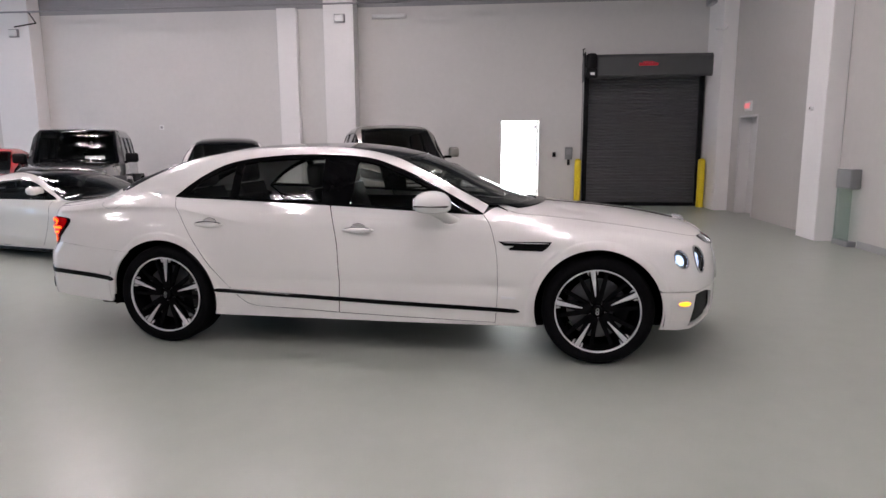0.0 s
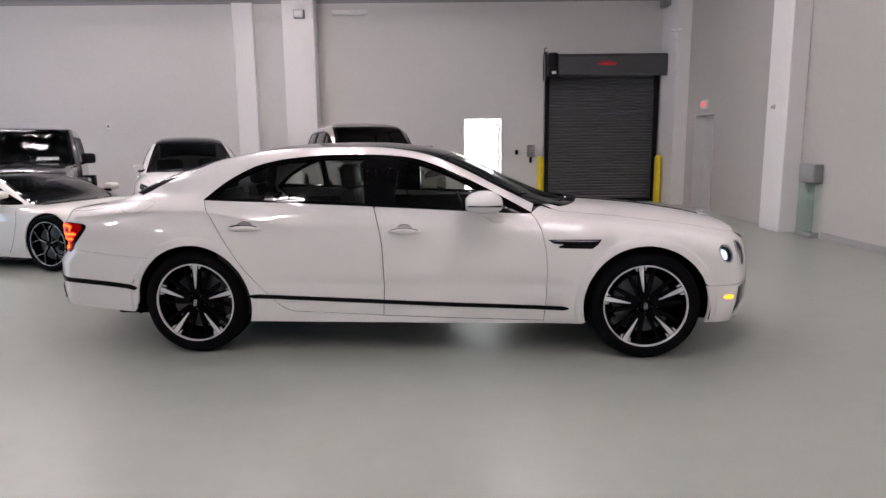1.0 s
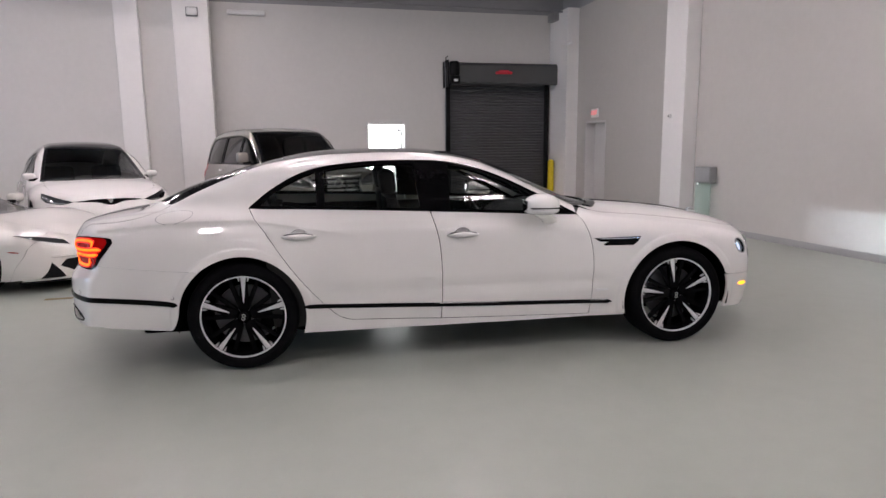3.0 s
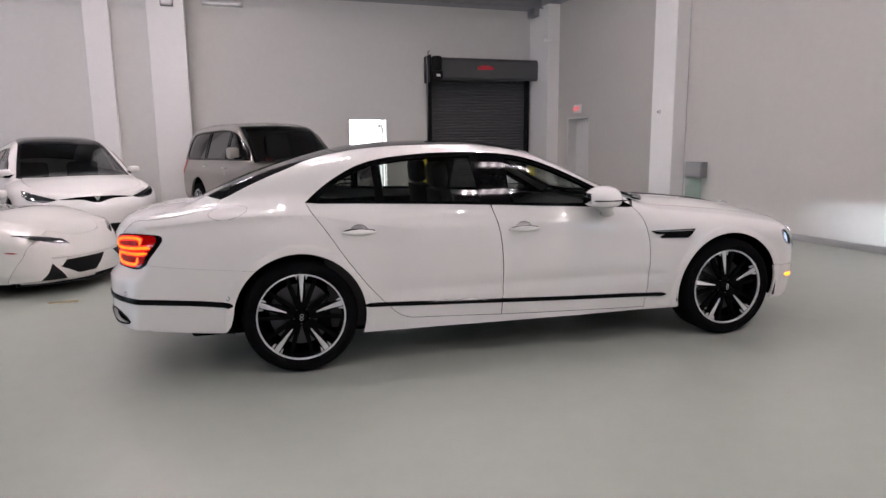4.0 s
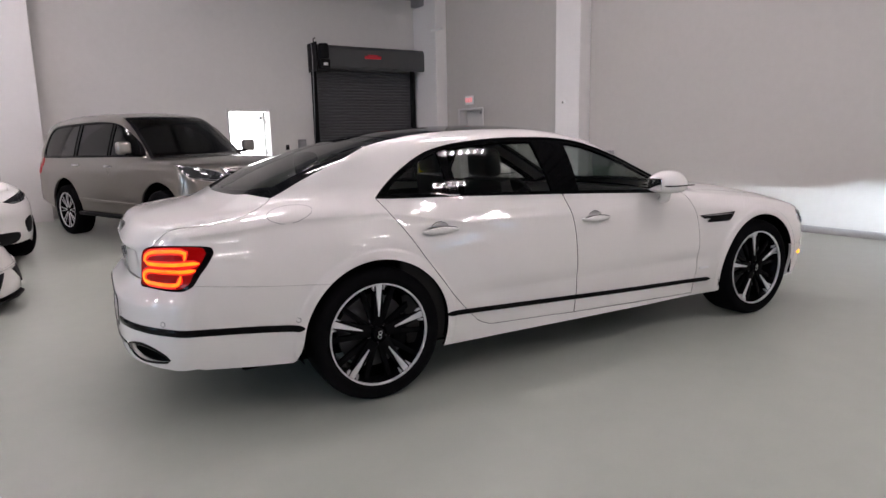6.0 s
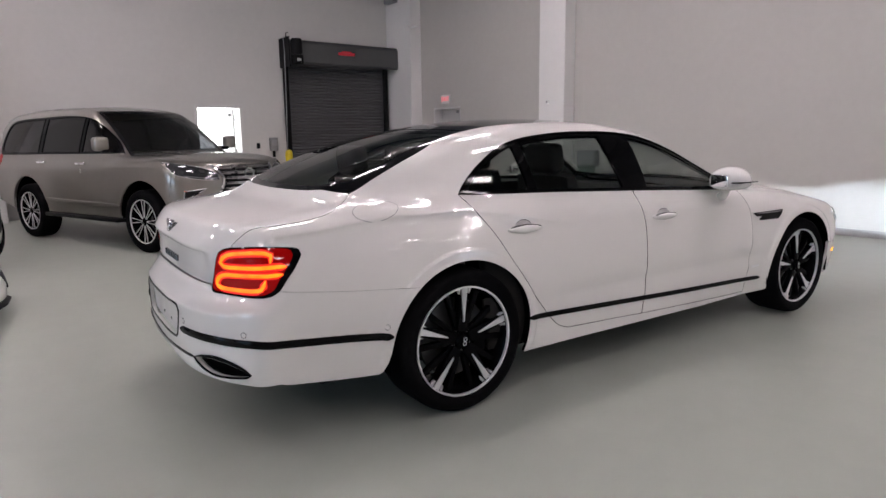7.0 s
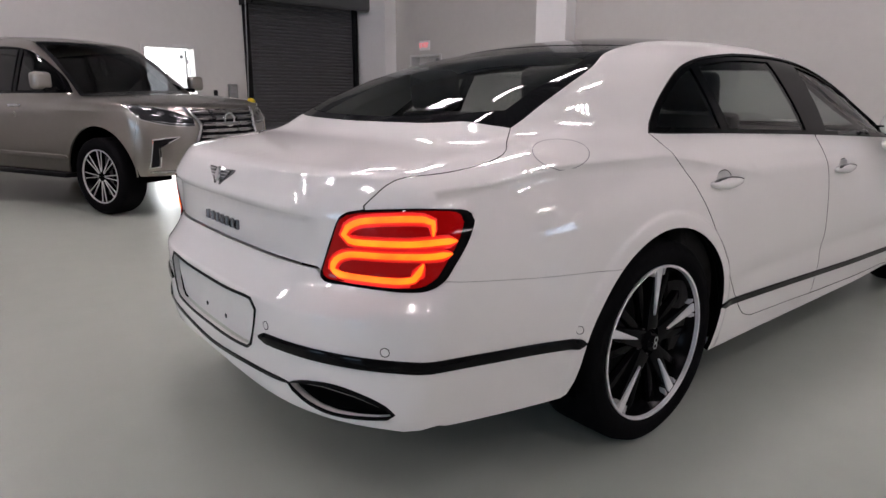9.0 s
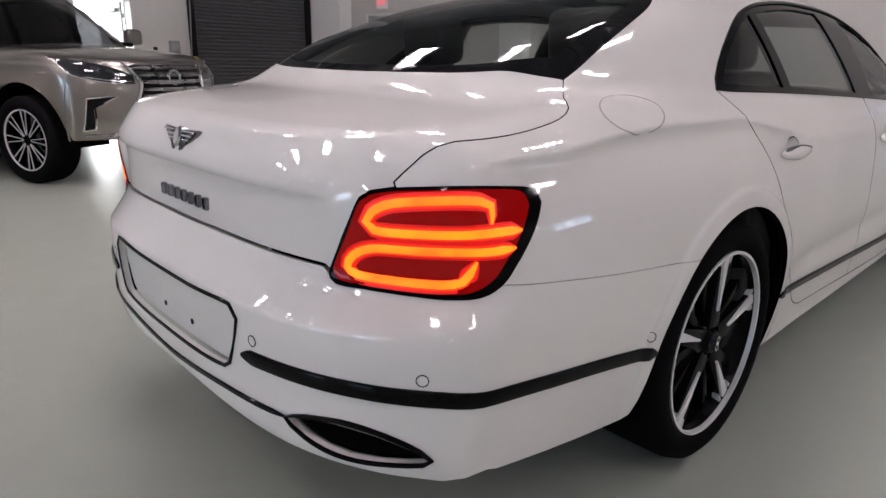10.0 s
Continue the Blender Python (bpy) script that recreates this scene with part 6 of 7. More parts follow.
suv, sk = build_car(
    "suv_car", "silver four-wheel drive wagon with chrome grille", suv_at, FS, M_SILVER, 2.85, 0.40, 0.515, 0.42,
    panes=[[(-1.39, 1.26, 1), (-1.37, 1.715, 1), (-1.09, 1.62), (-0.77, 1.41), (-0.62, 1.27, 1)],
           [(-2.47, 1.255, 1), (-2.44, 1.735, 1), (-1.9, 1.745), (-1.45, 1.73, 1), (-1.47, 1.26, 1)],
           [(-3.76, 1.31), (-3.66, 1.58), (-3.44, 1.70), (-2.54, 1.735, 1), (-2.57, 1.255, 1), (-3.55, 1.25)]],
    rail=[(-0.42, -0.77), (-0.75, -0.70), (-1.24, -0.645), (-2.2, -0.63), (-3.2, -0.63), (-3.82, -0.62)],
    cowl_x=(-0.36, 0.70, -0.18), hood_side=[(-0.36, -0.70), (-0.15, -0.72), (0.3, -0.70), (0.55, -0.66)],
    hood_nose=[(0.55, -0.66), (0.70, -0.45), (0.76, 0.0), (0.70, 0.45), (0.55, 0.66)],
    ws_top=(-1.36, 0.12, 0.60), rg=(-3.80, -0.04, 0.60), side_end=[(-3.80, 1.60), (-3.84, 1.2), (-3.82, 0.8), (-3.72, 0.50)],
    nose_end=[(0.50, 0.42), (0.52, 0.7), (0.56, 0.95), (0.565, 1.06)],
    wheel_kw=dict(rim=0.275, width=0.28, spokes=8, turn=90, style="fine"), pane_mat=M_DGLASS, zc=0.9, width=0.83, screen=M_SHADE,
    dlo=[(-3.82, 1.26), (-3.70, 1.59), (-3.46, 1.72), (-2.6, 1.755), (-1.8, 1.76), (-1.30, 1.71), (-1.05, 1.60), (-0.73, 1.40), (-0.54, 1.245, 1), (-2.0, 1.235), (-3.55, 1.225)])
face_panel("grille_backing", suv, sk, [(-0.42, 1.07), (0.42, 1.07), (0.43, 1.0), (0.37, 0.90), (0.45, 0.70), (0.50, 0.50), (-0.50, 0.50), (-0.45, 0.70), (-0.37, 0.90), (-0.43, 1.0)], M_BLACK, "black grille field", both=False)
for i in range(9):
    z = 1.045 - 0.062 * i
    hw = 0.41 - 0.02 * i if i < 3 else 0.365 + 0.018 * (i - 3)
    part("grille_slat", strip_on(sk, sk.nose([(y, z) for y in np.linspace(-hw, hw, 14)]), 0.030, 0.020, 0.006), M_SLAT, suv, "satin chrome grille slat")
    part("slat_edge", strip_on(sk, sk.nose([(y, z + 0.016) for y in np.linspace(-hw, hw, 14)]), 0.006, 0.023, 0.006), M_CHROME, suv)
for sg in (-1, 1):
    part("grille_edge", strip_on(sk, sk.nose(smooth_line([(sg * 0.47, 1.09), (sg * 0.41, 1.0), (sg * 0.375, 0.92), (sg * 0.42, 0.78), (sg * 0.47, 0.66), (sg * 0.52, 0.50)])), 0.035, 0.022, 0.004), M_CHROME, suv, "chrome spindle edge")
bc = sk.nose([(0.0, 0.97)])[0]
part("front_badge", lathe([(0.055, 0.03), (0.075, 0.035), (0.08, 0.02), (0.055, 0.02)], 28, "x", True), M_CHROME, suv, "plain chrome ring badge", at=pose(bc[0], 0, bc[2]))
lamp = [(-0.42, 0.985, 1), (-0.54, 1.05), (-0.70, 1.10), (-0.885, 1.135, 1), (-0.89, 1.06), (-0.86, 0.985), (-0.64, 0.925), (-0.43, 0.915, 1)]
face_panel("headlamp", suv, sk, lamp, M_LAMPDARK, "clear headlamp with dark inside")
for i in range(3):
    y0 = 0.50 + 0.10 * i
    face_panel("headlamp_lens", suv, sk, [(-y0 + 0.035 * math.cos(a), 1.005 + 0.020 * i + 0.020 * math.sin(a)) for a in np.linspace(0, 2 * math.pi, 14)[:-1]], M_DARKCHROME, off=0.008, step=0.03)
both_sides("headlamp_blade", strip_on(sk, sk.nose(smooth_line([(-0.44, 0.935), (-0.6, 0.942), (-0.80, 0.975)])), 0.012, 0.006, 0.004), M_CHROME, suv)
face_panel("fog_recess", suv, sk, [(-0.59, 0.81, 1), (-0.80, 0.785, 1), (-0.82, 0.70), (-0.835, 0.515, 1), (-0.775, 0.53, 1), (-0.77, 0.70, 1)], M_BLACK, "black fog lamp slot")
fog_line = sk.nose(smooth_line([(-0.585, 0.815, 1), (-0.81, 0.79, 1), (-0.845, 0.51, 1), (-0.765, 0.525, 1), (-0.76, 0.715, 1), (-0.585, 0.815, 1)]))
both_sides("fog_frame", strip_on(sk, fog_line, 0.014, 0.010, 0.004), M_CHROME, suv, "chrome fog lamp frame")
lamp_line = sk.nose(smooth_line(lamp, 0.04, closed=True))
both_sides("headlamp_edge", strip_on(sk, np.concatenate([lamp_line, lamp_line[:2]]), 0.010, 0.006, 0.003), M_SLAT, suv)
both_sides("bumper_edge", strip_on(sk, sk.nose(smooth_line([(-0.53, 0.47), (-0.70, 0.465), (-0.84, 0.47)])), 0.03, 0.012), M_SLAT, suv, "satin lower bumper edge")
side_mirror(suv, -0.68, 0.92, 1.37, M_SILVER, 0.19, 0.18)
handles(suv, sk, [(-1.36, 1.11), (-2.42, 1.12)], M_CHROME)
for sg in (-1, 1):
    part("running_board", rounded_box(-2.35, -0.07, 0.36, -0.50, 0.07, 0.41, 0.015), M_BLACK, suv, "dark running board", at=pose(0, sg * 0.93, 0))
    part("roof_rail", tube_along([(-3.3, sg * 0.56, 1.835), (-3.2, sg * 0.565, 1.860), (-2.0, sg * 0.565, 1.874), (-1.62, sg * 0.56, 1.85)], 0.013, 8), M_SLAT, suv)
sl = sk.side(smooth_line([(-2.36, 0.60), (-1.5, 0.585), (-0.50, 0.575)]))
both_sides("door_moulding", strip_on(sk, sl, 0.05, 0.012), M_SILVER, suv)
tl = sk.side(smooth_line([(-3.82, 1.22), (-3.74, 1.20), (-3.76, 0.98), (-3.84, 0.98)], closed=True))
skin_part("tail_lamp", sk, "polar", tl, M_REDLENS, suv, "red tail lamp", both=True, off=0.006, gap=0, res=0.05)

# white electric crossover
FT = body_shape(
    B=curve((-4.1, 0.85), (-3.6, 0.955), (-3.0, 0.985), (-1.5, 0.965), (-0.1, 0.975), (0.4, 0.93), (0.9, 0.78)),
    prof=curve((0.2, -0.05), (0.4, -0.012), (0.65, 0.0), (0.85, -0.015), (1.0, -0.06), (1.12, -0.13)),
    C=curve((-4.1, 1.15), (-3.0, 1.12), (-1.0, 1.09), (-0.5, 1.09), (0.0, 1.05), (0.4, 0.97), (0.7, 0.86), (0.95, 0.68)), crown=0.08,
    nose=(0.93, 0.40, 2.2, curve((0.15, 0.10), (0.3, 0.02), (0.45, 0.0), (0.6, 0.01), (0.8, 0.07))),
    tail=(-4.10, 0.25, 2.6, curve((0.3, 0.05), (0.6, 0.0), (0.9, 0.03), (1.2, 0.15))),
    zb=curve((-4.1, 0.34), (-3.4, 0.22), (0.9, 0.20)),
    G=curve((1.0, 0.93), (1.15, 0.87), (1.35, 0.77), (1.55, 0.64), (1.7, 0.50)),
    gx=curve((-4.1, 0.24), (-3.4, 0.10), (-2.6, 0.0), (-1.2, 0.0), (-0.4, 0.08)),
    Rc=curve((-4.3, 0.5), (-3.95, 1.15), (-3.5, 1.40), (-2.8, 1.60), (-2.0, 1.675), (-1.5, 1.64), (-1.0, 1.46), (-0.5, 1.20), (-0.1, 0.98), (0.3, 0.5)),
    kd=0.16, kg=0.10, bows=(0.16, 0.12), rcrown=0.04, ke=0.14)
cross_at = pose(-4.60, 10.72, 0, 0, 0, -68)
crossover, sk = build_car(
    "electric_crossover_car", "white electric crossover with dark glass roof", cross_at, FT, M_WHITE, 2.965, 0.37, 0.43, 0.24,
    panes=[[(-1.75, 1.07, 1), (-1.72, 1.47, 1), (-1.45, 1.46), (-1.0, 1.26), (-0.72, 1.05, 1)], [(-3.2, 1.14), (-2.6, 1.40), (-1.84, 1.48, 1), (-1.86, 1.08, 1), (-2.9, 1.10)]],
    rail=[(-0.50, -0.78), (-0.9, -0.70), (-1.4, -0.60), (-2.2, -0.55), (-3.0, -0.56), (-3.7, -0.60)],
    cowl_x=(-0.42, 0.72, -0.12), hood_side=[(-0.42, -0.72), (-0.1, -0.75), (0.3, -0.72), (0.50, -0.64)],
    hood_nose=[(0.50, -0.64), (0.66, -0.42), (0.73, 0.0), (0.66, 0.42), (0.50, 0.64)],
    ws_top=(-1.35, 0.12, 0.58), rg=(-2.9, -0.05, 0.54), rear_glass=(-3.66, -0.06, 0.57), side_end=[(-3.72, 1.08), (-3.75, 0.8), (-3.68, 0.36)],
    nose_end=[(0.44, 0.27), (0.46, 0.5), (0.49, 0.72), (0.50, 0.84)],
    wheel_kw=dict(rim=0.265, width=0.27, spokes=5, turn=90, style="twin"), roof_mat=M_ROOFBLK, zc=0.6, width=0.84, screen=M_SHADE)
face_panel("headlamp", crossover, sk, [(-0.48, 0.775, 1), (-0.66, 0.835), (-0.83, 0.90, 1), (-0.85, 0.83), (-0.80, 0.775), (-0.62, 0.745)], M_LAMPDARK, "dark headlamp under clear cover")
both_sides("headlamp_blade", strip_on(sk, sk.nose(smooth_line([(-0.56, 0.758), (-0.70, 0.765), (-0.79, 0.80)])), 0.016, 0.006, 0.004), M_CHROME, crossover)
face_panel("nose_slot", crossover, sk, [(-0.46, 0.775, 1), (-0.2, 0.80), (0.2, 0.80), (0.46, 0.775, 1), (0.2, 0.765), (0.0, 0.72), (-0.2, 0.765)], M_GLOSSBLK, "thin black slot in the nose", both=False)
bc = sk.nose([(0.0, 0.77)])[0]
part("front_badge", prism([(-0.045, 0.04), (0.045, 0.04), (0.035, 0.022), (0.0, -0.05), (-0.035, 0.022)], -0.01, 0.022, "x", 0.003), M_CHROME, crossover, "plain silver badge", at=pose(bc[0], 0, bc[2]))
face_panel("lower_intake", crossover, sk, [(-0.62, 0.40), (-0.3, 0.42), (0.3, 0.42), (0.62, 0.40), (0.55, 0.28), (-0.55, 0.28)], M_BLACK, "black lower air intake", both=False)
face_panel("fog_recess", crossover, sk, [(-0.72, 0.52), (-0.84, 0.58), (-0.84, 0.42), (-0.76, 0.38)], M_BLACK, "black corner vent")
side_mirror(crossover, -0.66, 0.81, 1.12, M_WHITE, 0.18, 0.11)
handles(crossover, sk, [(-1.5, 0.93), (-2.6, 0.95)], M_CHROME)

# low white sports car
FL = body_shape(
    B=curve((-3.5, 0.86), (-2.9, 0.955), (-2.4, 0.96), (-1.5, 0.90), (-0.7, 0.91), (0.0, 0.945), (0.5, 0.91), (1.0, 0.72)),
    prof=curve((0.12, -0.04), (0.3, 0.0), (0.5, 0.0), (0.65, -0.01), (0.78, -0.05), (0.9, -0.15)),
    C=curve((-3.5, 0.86), (-3.0, 0.92), (-2.3, 0.88), (-1.4, 0.80), (-0.6, 0.82), (0.0, 0.83), (0.5, 0.70), (0.85, 0.51), (1.1, 0.34)), crown=0.05,
    nose=(1.03, 0.34, 2.0, curve((0.1, 0.02), (0.2, 0.0), (0.3, 0.02), (0.5, 0.10))),
    tail=(-3.42, 0.18, 2.6, curve((0.2, 0.12), (0.5, 0.0), (0.85, 0.0))),
    zb=curve((-3.5, 0.22), (-2.6, 0.13), (1.0, 0.11)),
    G=curve((0.7, 0.90), (0.85, 0.82), (1.0, 0.70), (1.12, 0.55), (1.2, 0.45)),
    gx=curve((-3.4, 0.30), (-2.6, 0.14), (-1.8, 0.0), (-1.0, 0.02), (-0.4, 0.14), (0.0, 0.3)),
    Rc=curve((-3.5, 0.6), (-2.9, 0.93), (-2.2, 1.09), (-1.6, 1.16), (-1.35, 1.15), (-0.9, 1.05), (-0.4, 0.88), (0.0, 0.73), (0.4, 0.5)),
    kd=0.11, kg=0.07, bows=(0.2, 0.1), rcrown=0.03, ke=0.09)
sports_at = pose(-4.80, 8.07, 0, 0, 0, -17)
sports, sk = build_car(
    "sports_car", "low pearl white mid-engined sports car", sports_at, FL, M_PEARL, 2.62, 0.345, 0.375, 0.15,
    panes=[[(-1.95, 0.86), (-1.75, 1.0), (-1.35, 1.05, 1), (-1.0, 0.99), (-0.55, 0.80, 1), (-1.2, 0.80), (-1.8, 0.80)]],
    rail=[(-0.28, -0.74), (-0.7, -0.66), (-1.2, -0.53), (-1.8, -0.48), (-2.6, -0.52), (-3.2, -0.60)],
    cowl_x=(-0.20, 0.70, 0.05), hood_side=[(-0.20, -0.70), (0.1, -0.66), (0.4, -0.58), (0.62, -0.48)],
    hood_nose=[(0.62, -0.48), (0.74, -0.3), (0.78, 0.0), (0.74, 0.3), (0.62, 0.48)],
    ws_top=(-1.22, 0.10, 0.52), rg=(-1.9, -0.04, 0.48), rear_glass=(-2.75, -0.04, 0.52), side_end=[(-3.20, 0.82), (-3.24, 0.5), (-3.16, 0.26)],
    nose_end=[(0.42, 0.15), (0.50, 0.28), (0.60, 0.42), (0.62, 0.50)],
    wheel_kw=dict(rim=0.265, width=0.25, spokes=5, turn=90, style="hex", bright=M_SLAT), zc=0.28, fc=0.33, width=0.83, screen=M_SHADE, liner=-0.004, roof_mat=M_ROOFBLK)
face_panel("headlamp", sports, sk, [(-0.45, 0.495, 1), (-0.47, 0.545, 1), (-0.64, 0.590), (-0.86, 0.635, 1), (-0.70, 0.555)], M_LAMPDARK, "slim dark headlamp")
face_panel("front_intake", sports, sk, [(-0.10, 0.345, 1), (-0.58, 0.345, 1), (-0.655, 0.285, 1), (-0.50, 0.195, 1), (-0.30, 0.195, 1)], M_BLACK, "black angular air intake")
face_panel("corner_intake", sports, sk, [(-0.72, 0.33, 1), (-0.81, 0.17, 1), (-0.62, 0.16, 1)], M_BLACK, "black angular corner intake")
part("front_splitter", prism([(0.45, -0.80), (0.80, -0.62), (1.02, -0.25), (1.05, 0.0), (1.02, 0.25), (0.80, 0.62), (0.45, 0.80)], 0.105, 0.125, "z", 0.004), M_BLACK, sports, "black front splitter")
for sg in (-1, 1):
    part("front_lip", prism([(0.50, sg * 0.815), (0.72, sg * 0.70), (0.90, sg * 0.50), (0.98, sg * 0.30), (0.93, sg * 0.28), (0.84, sg * 0.48), (0.66, sg * 0.66), (0.46, sg * 0.76)], 0.128, 0.152, "z", 0.006), M_PEARL, sports, "white front lip")
nl = sk.nose(smooth_line([(-0.70, 0.385), (-0.40, 0.372), (0.0, 0.368), (0.40, 0.372), (0.70, 0.385)]))
part("nose_edge", strip_on(sk, nl, 0.020, 0.014), M_PEARL, sports, "overhanging nose edge")
side_mirror(sports, -0.72, 0.80, 0.92, M_PEARL, 0.20, 0.11)
mk = sk.side(smooth_line([(0.45, 0.47), (0.52, 0.465), (0.56, 0.46)]))
both_sides("side_marker", strip_on(sk, mk, 0.02, 0.004), M_REDPAINT, sports, "orange red side marker")
both_sides("door_gap", strip_on(sk, sk.side(smooth_line([(-0.55, 0.78), (-0.50, 0.6), (-0.60, 0.3), (-0.7, 0.18)])), 0.005, 0.001), M_BLACK, sports)
part("sill_skirt", rounded_box(-2.2, -0.90, 0.10, -0.42, 0.90, 0.15, 0.02), M_BLACK, sports, "black side skirt")

# dark grey off-roader
FJ = body_shape(
    B=curve((-3.0, 0.76), (-0.9, 0.77), (-0.6, 0.74), (0.3, 0.68), (0.55, 0.66)),
    prof=curve((0.5, -0.01), (0.8, 0.0), (1.15, -0.01), (1.3, -0.04)),
    C=curve((-3.2, 1.22), (-0.8, 1.22), (-0.5, 1.24), (0.2, 1.20), (0.5, 1.16), (0.62, 1.10)), crown=0.05,
    nose=(0.60, 0.05, 2.4, curve((0.5, 0.02), (0.7, 0.0), (1.0, 0.01), (1.2, 0.03))),
    tail=(-3.35, 0.04, 4.0, curve((0.4, 0.0), (1.2, 0.0), (1.3, 0.01))),
    zb=curve((-3.4, 0.52), (0.6, 0.52)),
    G=curve((1.1, 0.80), (1.3, 0.775), (1.75, 0.685), (1.9, 0.64)),
    gx=flat,
    Rc=curve((-3.7, 0.8), (-3.36, 1.2), (-3.28, 1.6), (-3.2, 1.80), (-2.9, 1.84), (-1.6, 1.84), (-1.32, 1.82), (-1.18, 1.74), (-0.86, 1.22), (-0.7, 0.95)),
    kd=0.06, kg=0.06, ku=0.03, bows=(0.03, 0.01), rcrown=0.012, ke=0.05)
jeep_at = pose(-6.95, 9.75, 0, 0, 0, -64)
jeep, sk = build_car(
    "off_road_car", "dark grey boxy off-roader with upright windscreen", jeep_at, FJ, M_DARKGREY, 2.60, 0.41, 0.47, 0.55,
    panes=[[(-1.75, 1.26, 1), (-1.75, 1.68, 1), (-1.22, 1.68, 1), (-1.02, 1.26, 1)], [(-2.45, 1.26, 1), (-2.45, 1.68, 1), (-1.85, 1.68, 1), (-1.85, 1.26, 1)], [(-3.2, 1.26, 1), (-3.18, 1.68, 1), (-2.55, 1.68, 1), (-2.55, 1.26, 1)]],
    rail=[(-0.90, -0.70), (-1.1, -0.65), (-1.5, -0.61), (-2.5, -0.61), (-3.2, -0.60)],
    cowl_x=(-0.82, 0.68, -0.74), hood_side=[(-0.82, -0.68), (-0.4, -0.63), (0.2, -0.58), (0.50, -0.56)],
    hood_nose=[(0.50, -0.56), (0.53, -0.3), (0.54, 0.0), (0.53, 0.3), (0.50, 0.56)],
    ws_top=(-1.30, 0.01, 0.62), rg=(-3.15, -0.01, 0.60), side_end=[(-3.24, 1.70), (-3.30, 1.2), (-3.30, 0.56)],
    nose_end=[(0.46, 0.56), (0.50, 0.9), (0.50, 1.12)],
    wheel_kw=dict(rim=0.235, width=0.26, spokes=5, turn=90, style="dark"), pane_mat=M_DGLASS, zc=0.9, width=0.80)
for sg in (-1, 1):
    fl = prism([(-0.62, 0.80), (-0.48, 0.97), (0.42, 1.02), (0.58, 0.93), (0.58, 0.88), (0.40, 0.96), (-0.44, 0.91), (-0.56, 0.78)], sg * 0.66, sg * 0.94, "y", 0.012)
    part("front_fender", fl, M_DARKGREY, jeep, "flat dark fender")
    fl = prism([(-3.16, 0.70), (-3.05, 0.93), (-2.2, 0.95), (-2.05, 0.70), (-2.12, 0.70), (-2.25, 0.89), (-3.0, 0.88), (-3.1, 0.70)], sg * 0.74, sg * 0.94, "y", 0.012)
    part("rear_fender", fl, M_BLACK, jeep, "flat black fender")
    c = sk.nose([(sg * 0.48, 0.95)])[0]
    part("headlamp", lathe([(0.0, 0.03), (0.075, 0.03), (0.09, 0.015), (0.09, -0.02)], 24, "x"), M_LAMPSILVER, jeep, "round headlamp", at=pose(*c))
for i in range(7):
    y = -0.27 + 0.09 * i
    part("grille_slot", rounded_box(-0.01, -0.028, -0.14, 0.015, 0.028, 0.14, 0.006), M_BLACK, jeep, at=pose(sk.nose([(y, 0.93)])[0][0], y, 0.93))
part("front_bumper", rounded_box(0.60, -0.82, 0.52, 0.80, 0.82, 0.68, 0.03), M_BLACK, jeep, "black front bumper")
side_mirror(jeep, -0.98, 0.80, 1.30, M_BLACK, 0.22, 0.18)
part("wiper", rounded_box(-0.01, -0.5, -0.008, 0.01, 0.1, 0.008, 0.003), M_BLACK, jeep, at=pose(-0.86, 0.1, 1.27, 0, 0, 0))
part("screen_sticker", rounded_box(-0.002, -0.16, -0.03, 0.002, 0.16, 0.03, 0.001), M_WHITEPL, jeep, "white paper on the screen", at=pose(-0.93, 0.30, 1.31, 0, -31, 0))

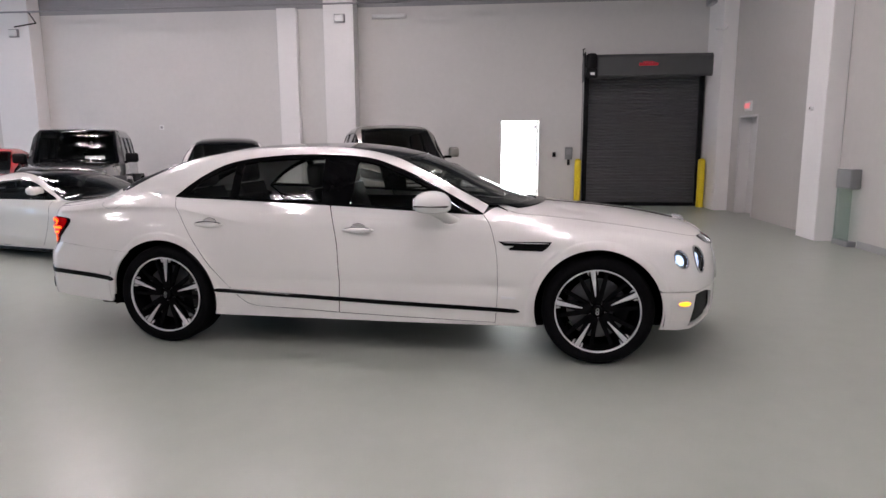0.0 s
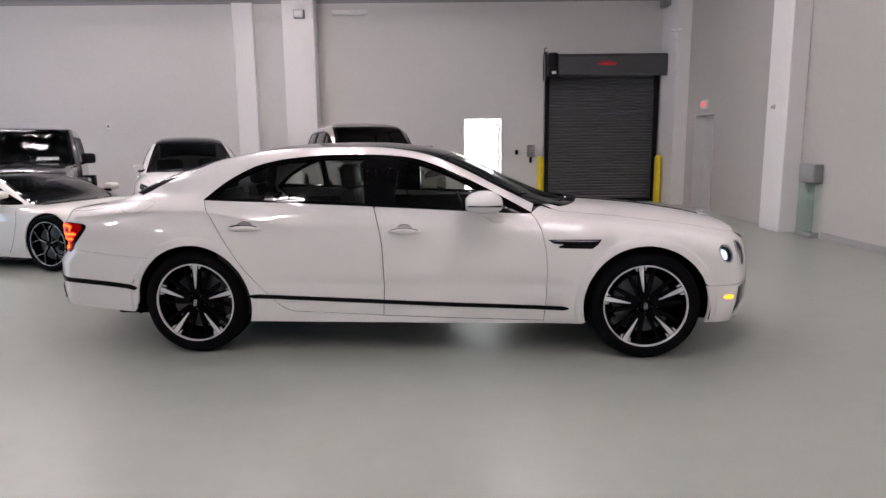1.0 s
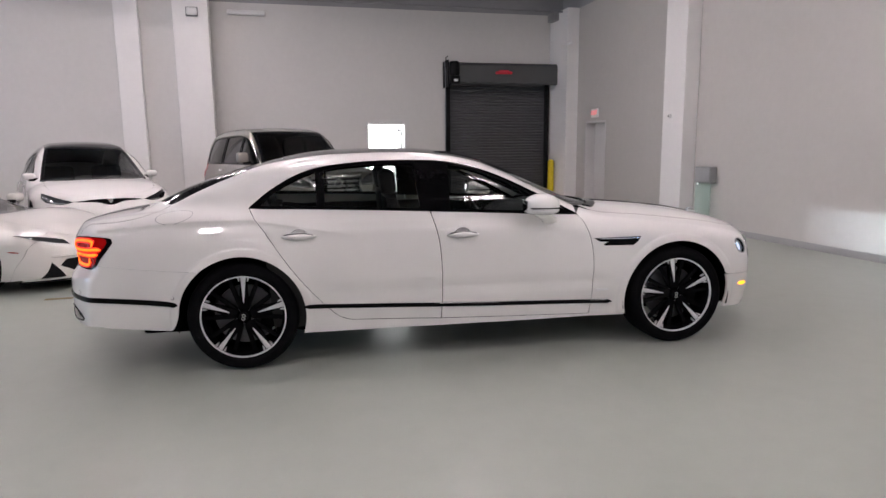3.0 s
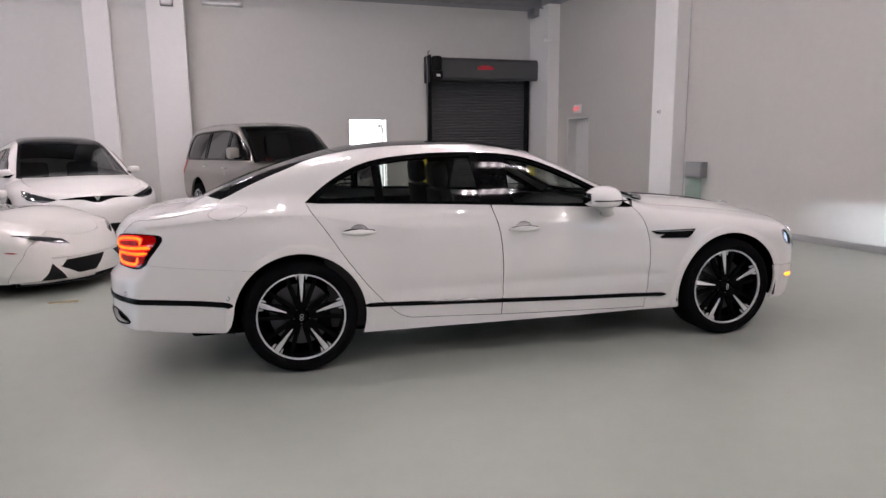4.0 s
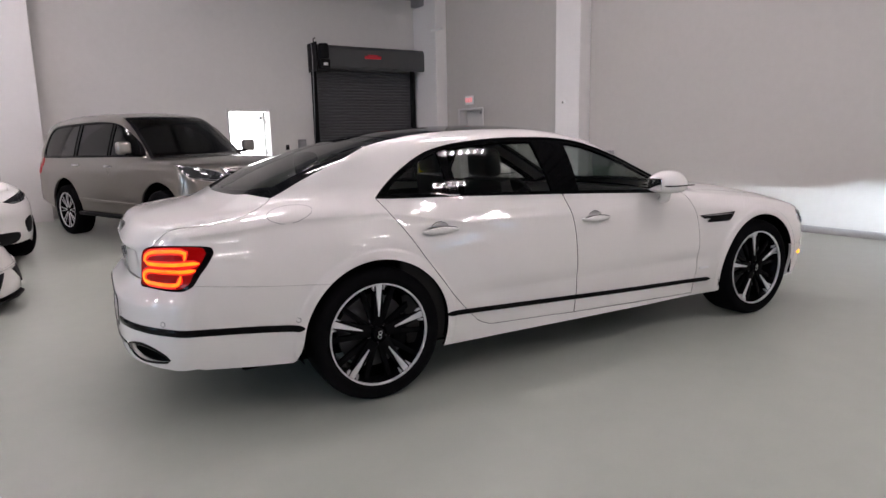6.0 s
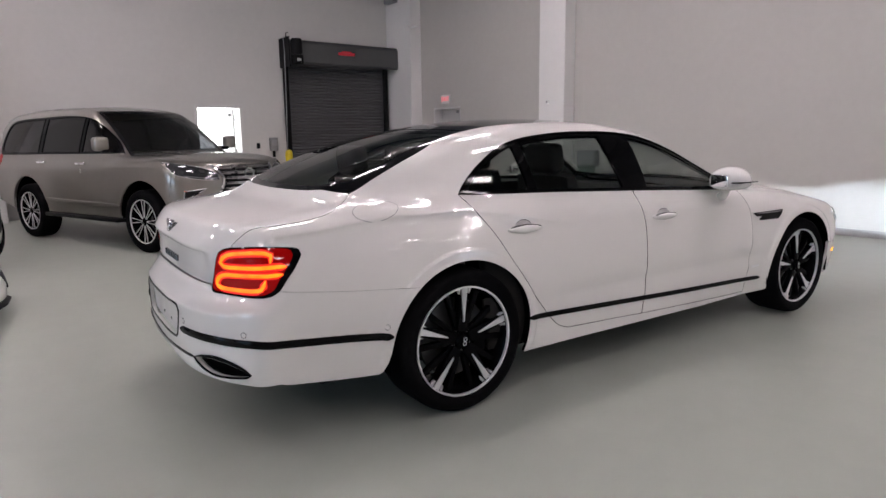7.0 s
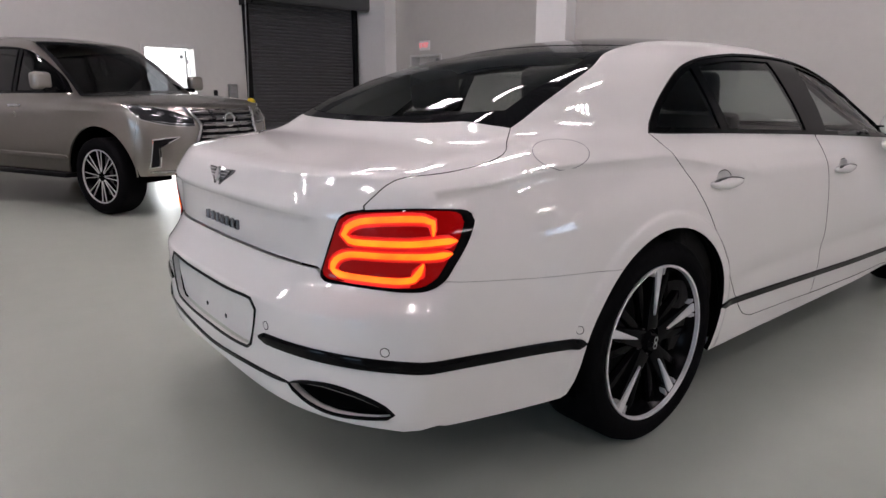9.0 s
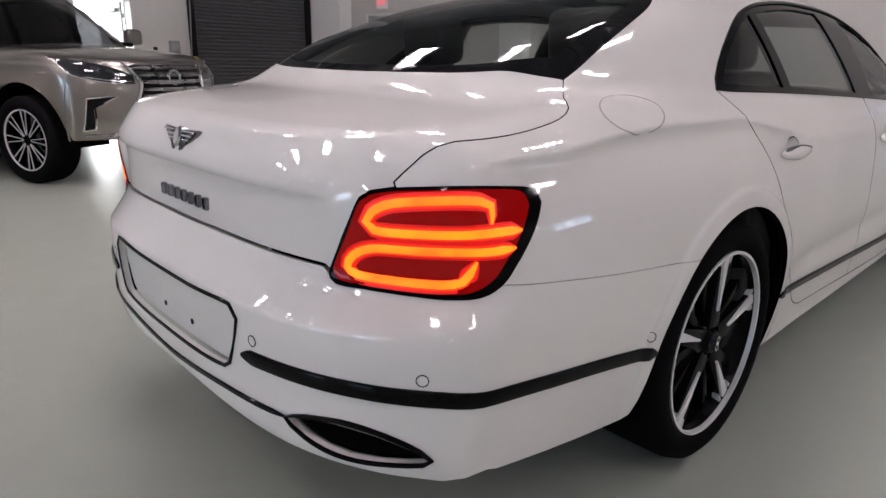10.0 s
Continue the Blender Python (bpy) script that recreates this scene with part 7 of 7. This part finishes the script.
# red coupe
FR_ = body_shape(
    B=curve((-3.9, 0.84), (-3.3, 0.93), (-2.6, 0.945), (-1.4, 0.92), (-0.1, 0.935), (0.4, 0.90), (0.85, 0.74)),
    prof=curve((0.15, -0.05), (0.4, 0.0), (0.65, 0.0), (0.85, -0.04), (1.0, -0.12)),
    C=curve((-3.9, 0.95), (-3.2, 1.0), (-0.9, 0.98), (-0.4, 0.98), (0.3, 0.88), (0.7, 0.72), (0.95, 0.55)), crown=0.07,
    nose=(0.88, 0.34, 2.2, curve((0.1, 0.06), (0.3, 0.0), (0.6, 0.03), (0.8, 0.12))),
    tail=(-3.75, 0.2, 2.6, curve((0.2, 0.1), (0.5, 0.0), (0.95, 0.03))),
    zb=curve((-3.8, 0.26), (-3.0, 0.17), (0.9, 0.17)),
    G=curve((0.9, 0.88), (1.05, 0.80), (1.2, 0.70), (1.35, 0.57), (1.45, 0.5)),
    gx=curve((-3.6, 0.3), (-2.8, 0.10), (-2.0, 0.0), (-1.0, 0.0), (-0.4, 0.10)),
    Rc=curve((-3.9, 0.6), (-3.4, 1.0), (-2.6, 1.28), (-1.9, 1.37), (-1.5, 1.35), (-1.0, 1.18), (-0.4, 0.94), (0.2, 0.6)),
    kd=0.13, kg=0.09, bows=(0.16, 0.12))
red_at = pose(-9.08, 9.57, 0, 0, 0, -66) @ Matrix.Scale(1.1, 4)
red, sk = build_car(
    "coupe_car", "red coupe parked in the row", red_at, FR_, M_REDPAINT, 2.70, 0.34, 0.385, 0.20,
    panes=[[(-1.8, 0.99, 1), (-1.75, 1.24, 1), (-1.4, 1.22), (-0.75, 0.97, 1)], [(-2.7, 1.02), (-2.4, 1.17), (-1.85, 1.24, 1), (-1.88, 1.0, 1)]],
    rail=[(-0.45, -0.74), (-0.9, -0.66), (-1.4, -0.56), (-2.2, -0.53), (-3.0, -0.58), (-3.4, -0.64)],
    cowl_x=(-0.38, 0.70, -0.16), hood_side=[(-0.38, -0.70), (0.0, -0.70), (0.35, -0.62), (0.52, -0.54)],
    hood_nose=[(0.52, -0.54), (0.64, -0.35), (0.70, 0.0), (0.64, 0.35), (0.52, 0.54)],
    ws_top=(-1.38, 0.10, 0.54), rg=(-2.2, -0.04, 0.52), rear_glass=(-3.3, -0.05, 0.60), side_end=[(-3.44, 0.92), (-3.5, 0.6), (-3.42, 0.30)],
    nose_end=[(0.42, 0.21), (0.47, 0.4), (0.51, 0.6), (0.52, 0.66)],
    wheel_kw=dict(rim=0.24, width=0.25, spokes=5, turn=90, style="twin"), zc=0.42, width=0.82, res=0.09)
face_panel("headlamp", red, sk, [(-0.46, 0.62, 1), (-0.62, 0.68), (-0.76, 0.70, 1), (-0.74, 0.60), (-0.55, 0.56)], M_LAMPDARK, "dark headlamp")
face_panel("front_intake", red, sk, [(-0.45, 0.40), (0.45, 0.40), (0.40, 0.24), (-0.40, 0.24)], M_BLACK, "black air intake", both=False)
side_mirror(red, -0.70, 0.86, 1.0, M_REDPAINT, 0.20, 0.12)
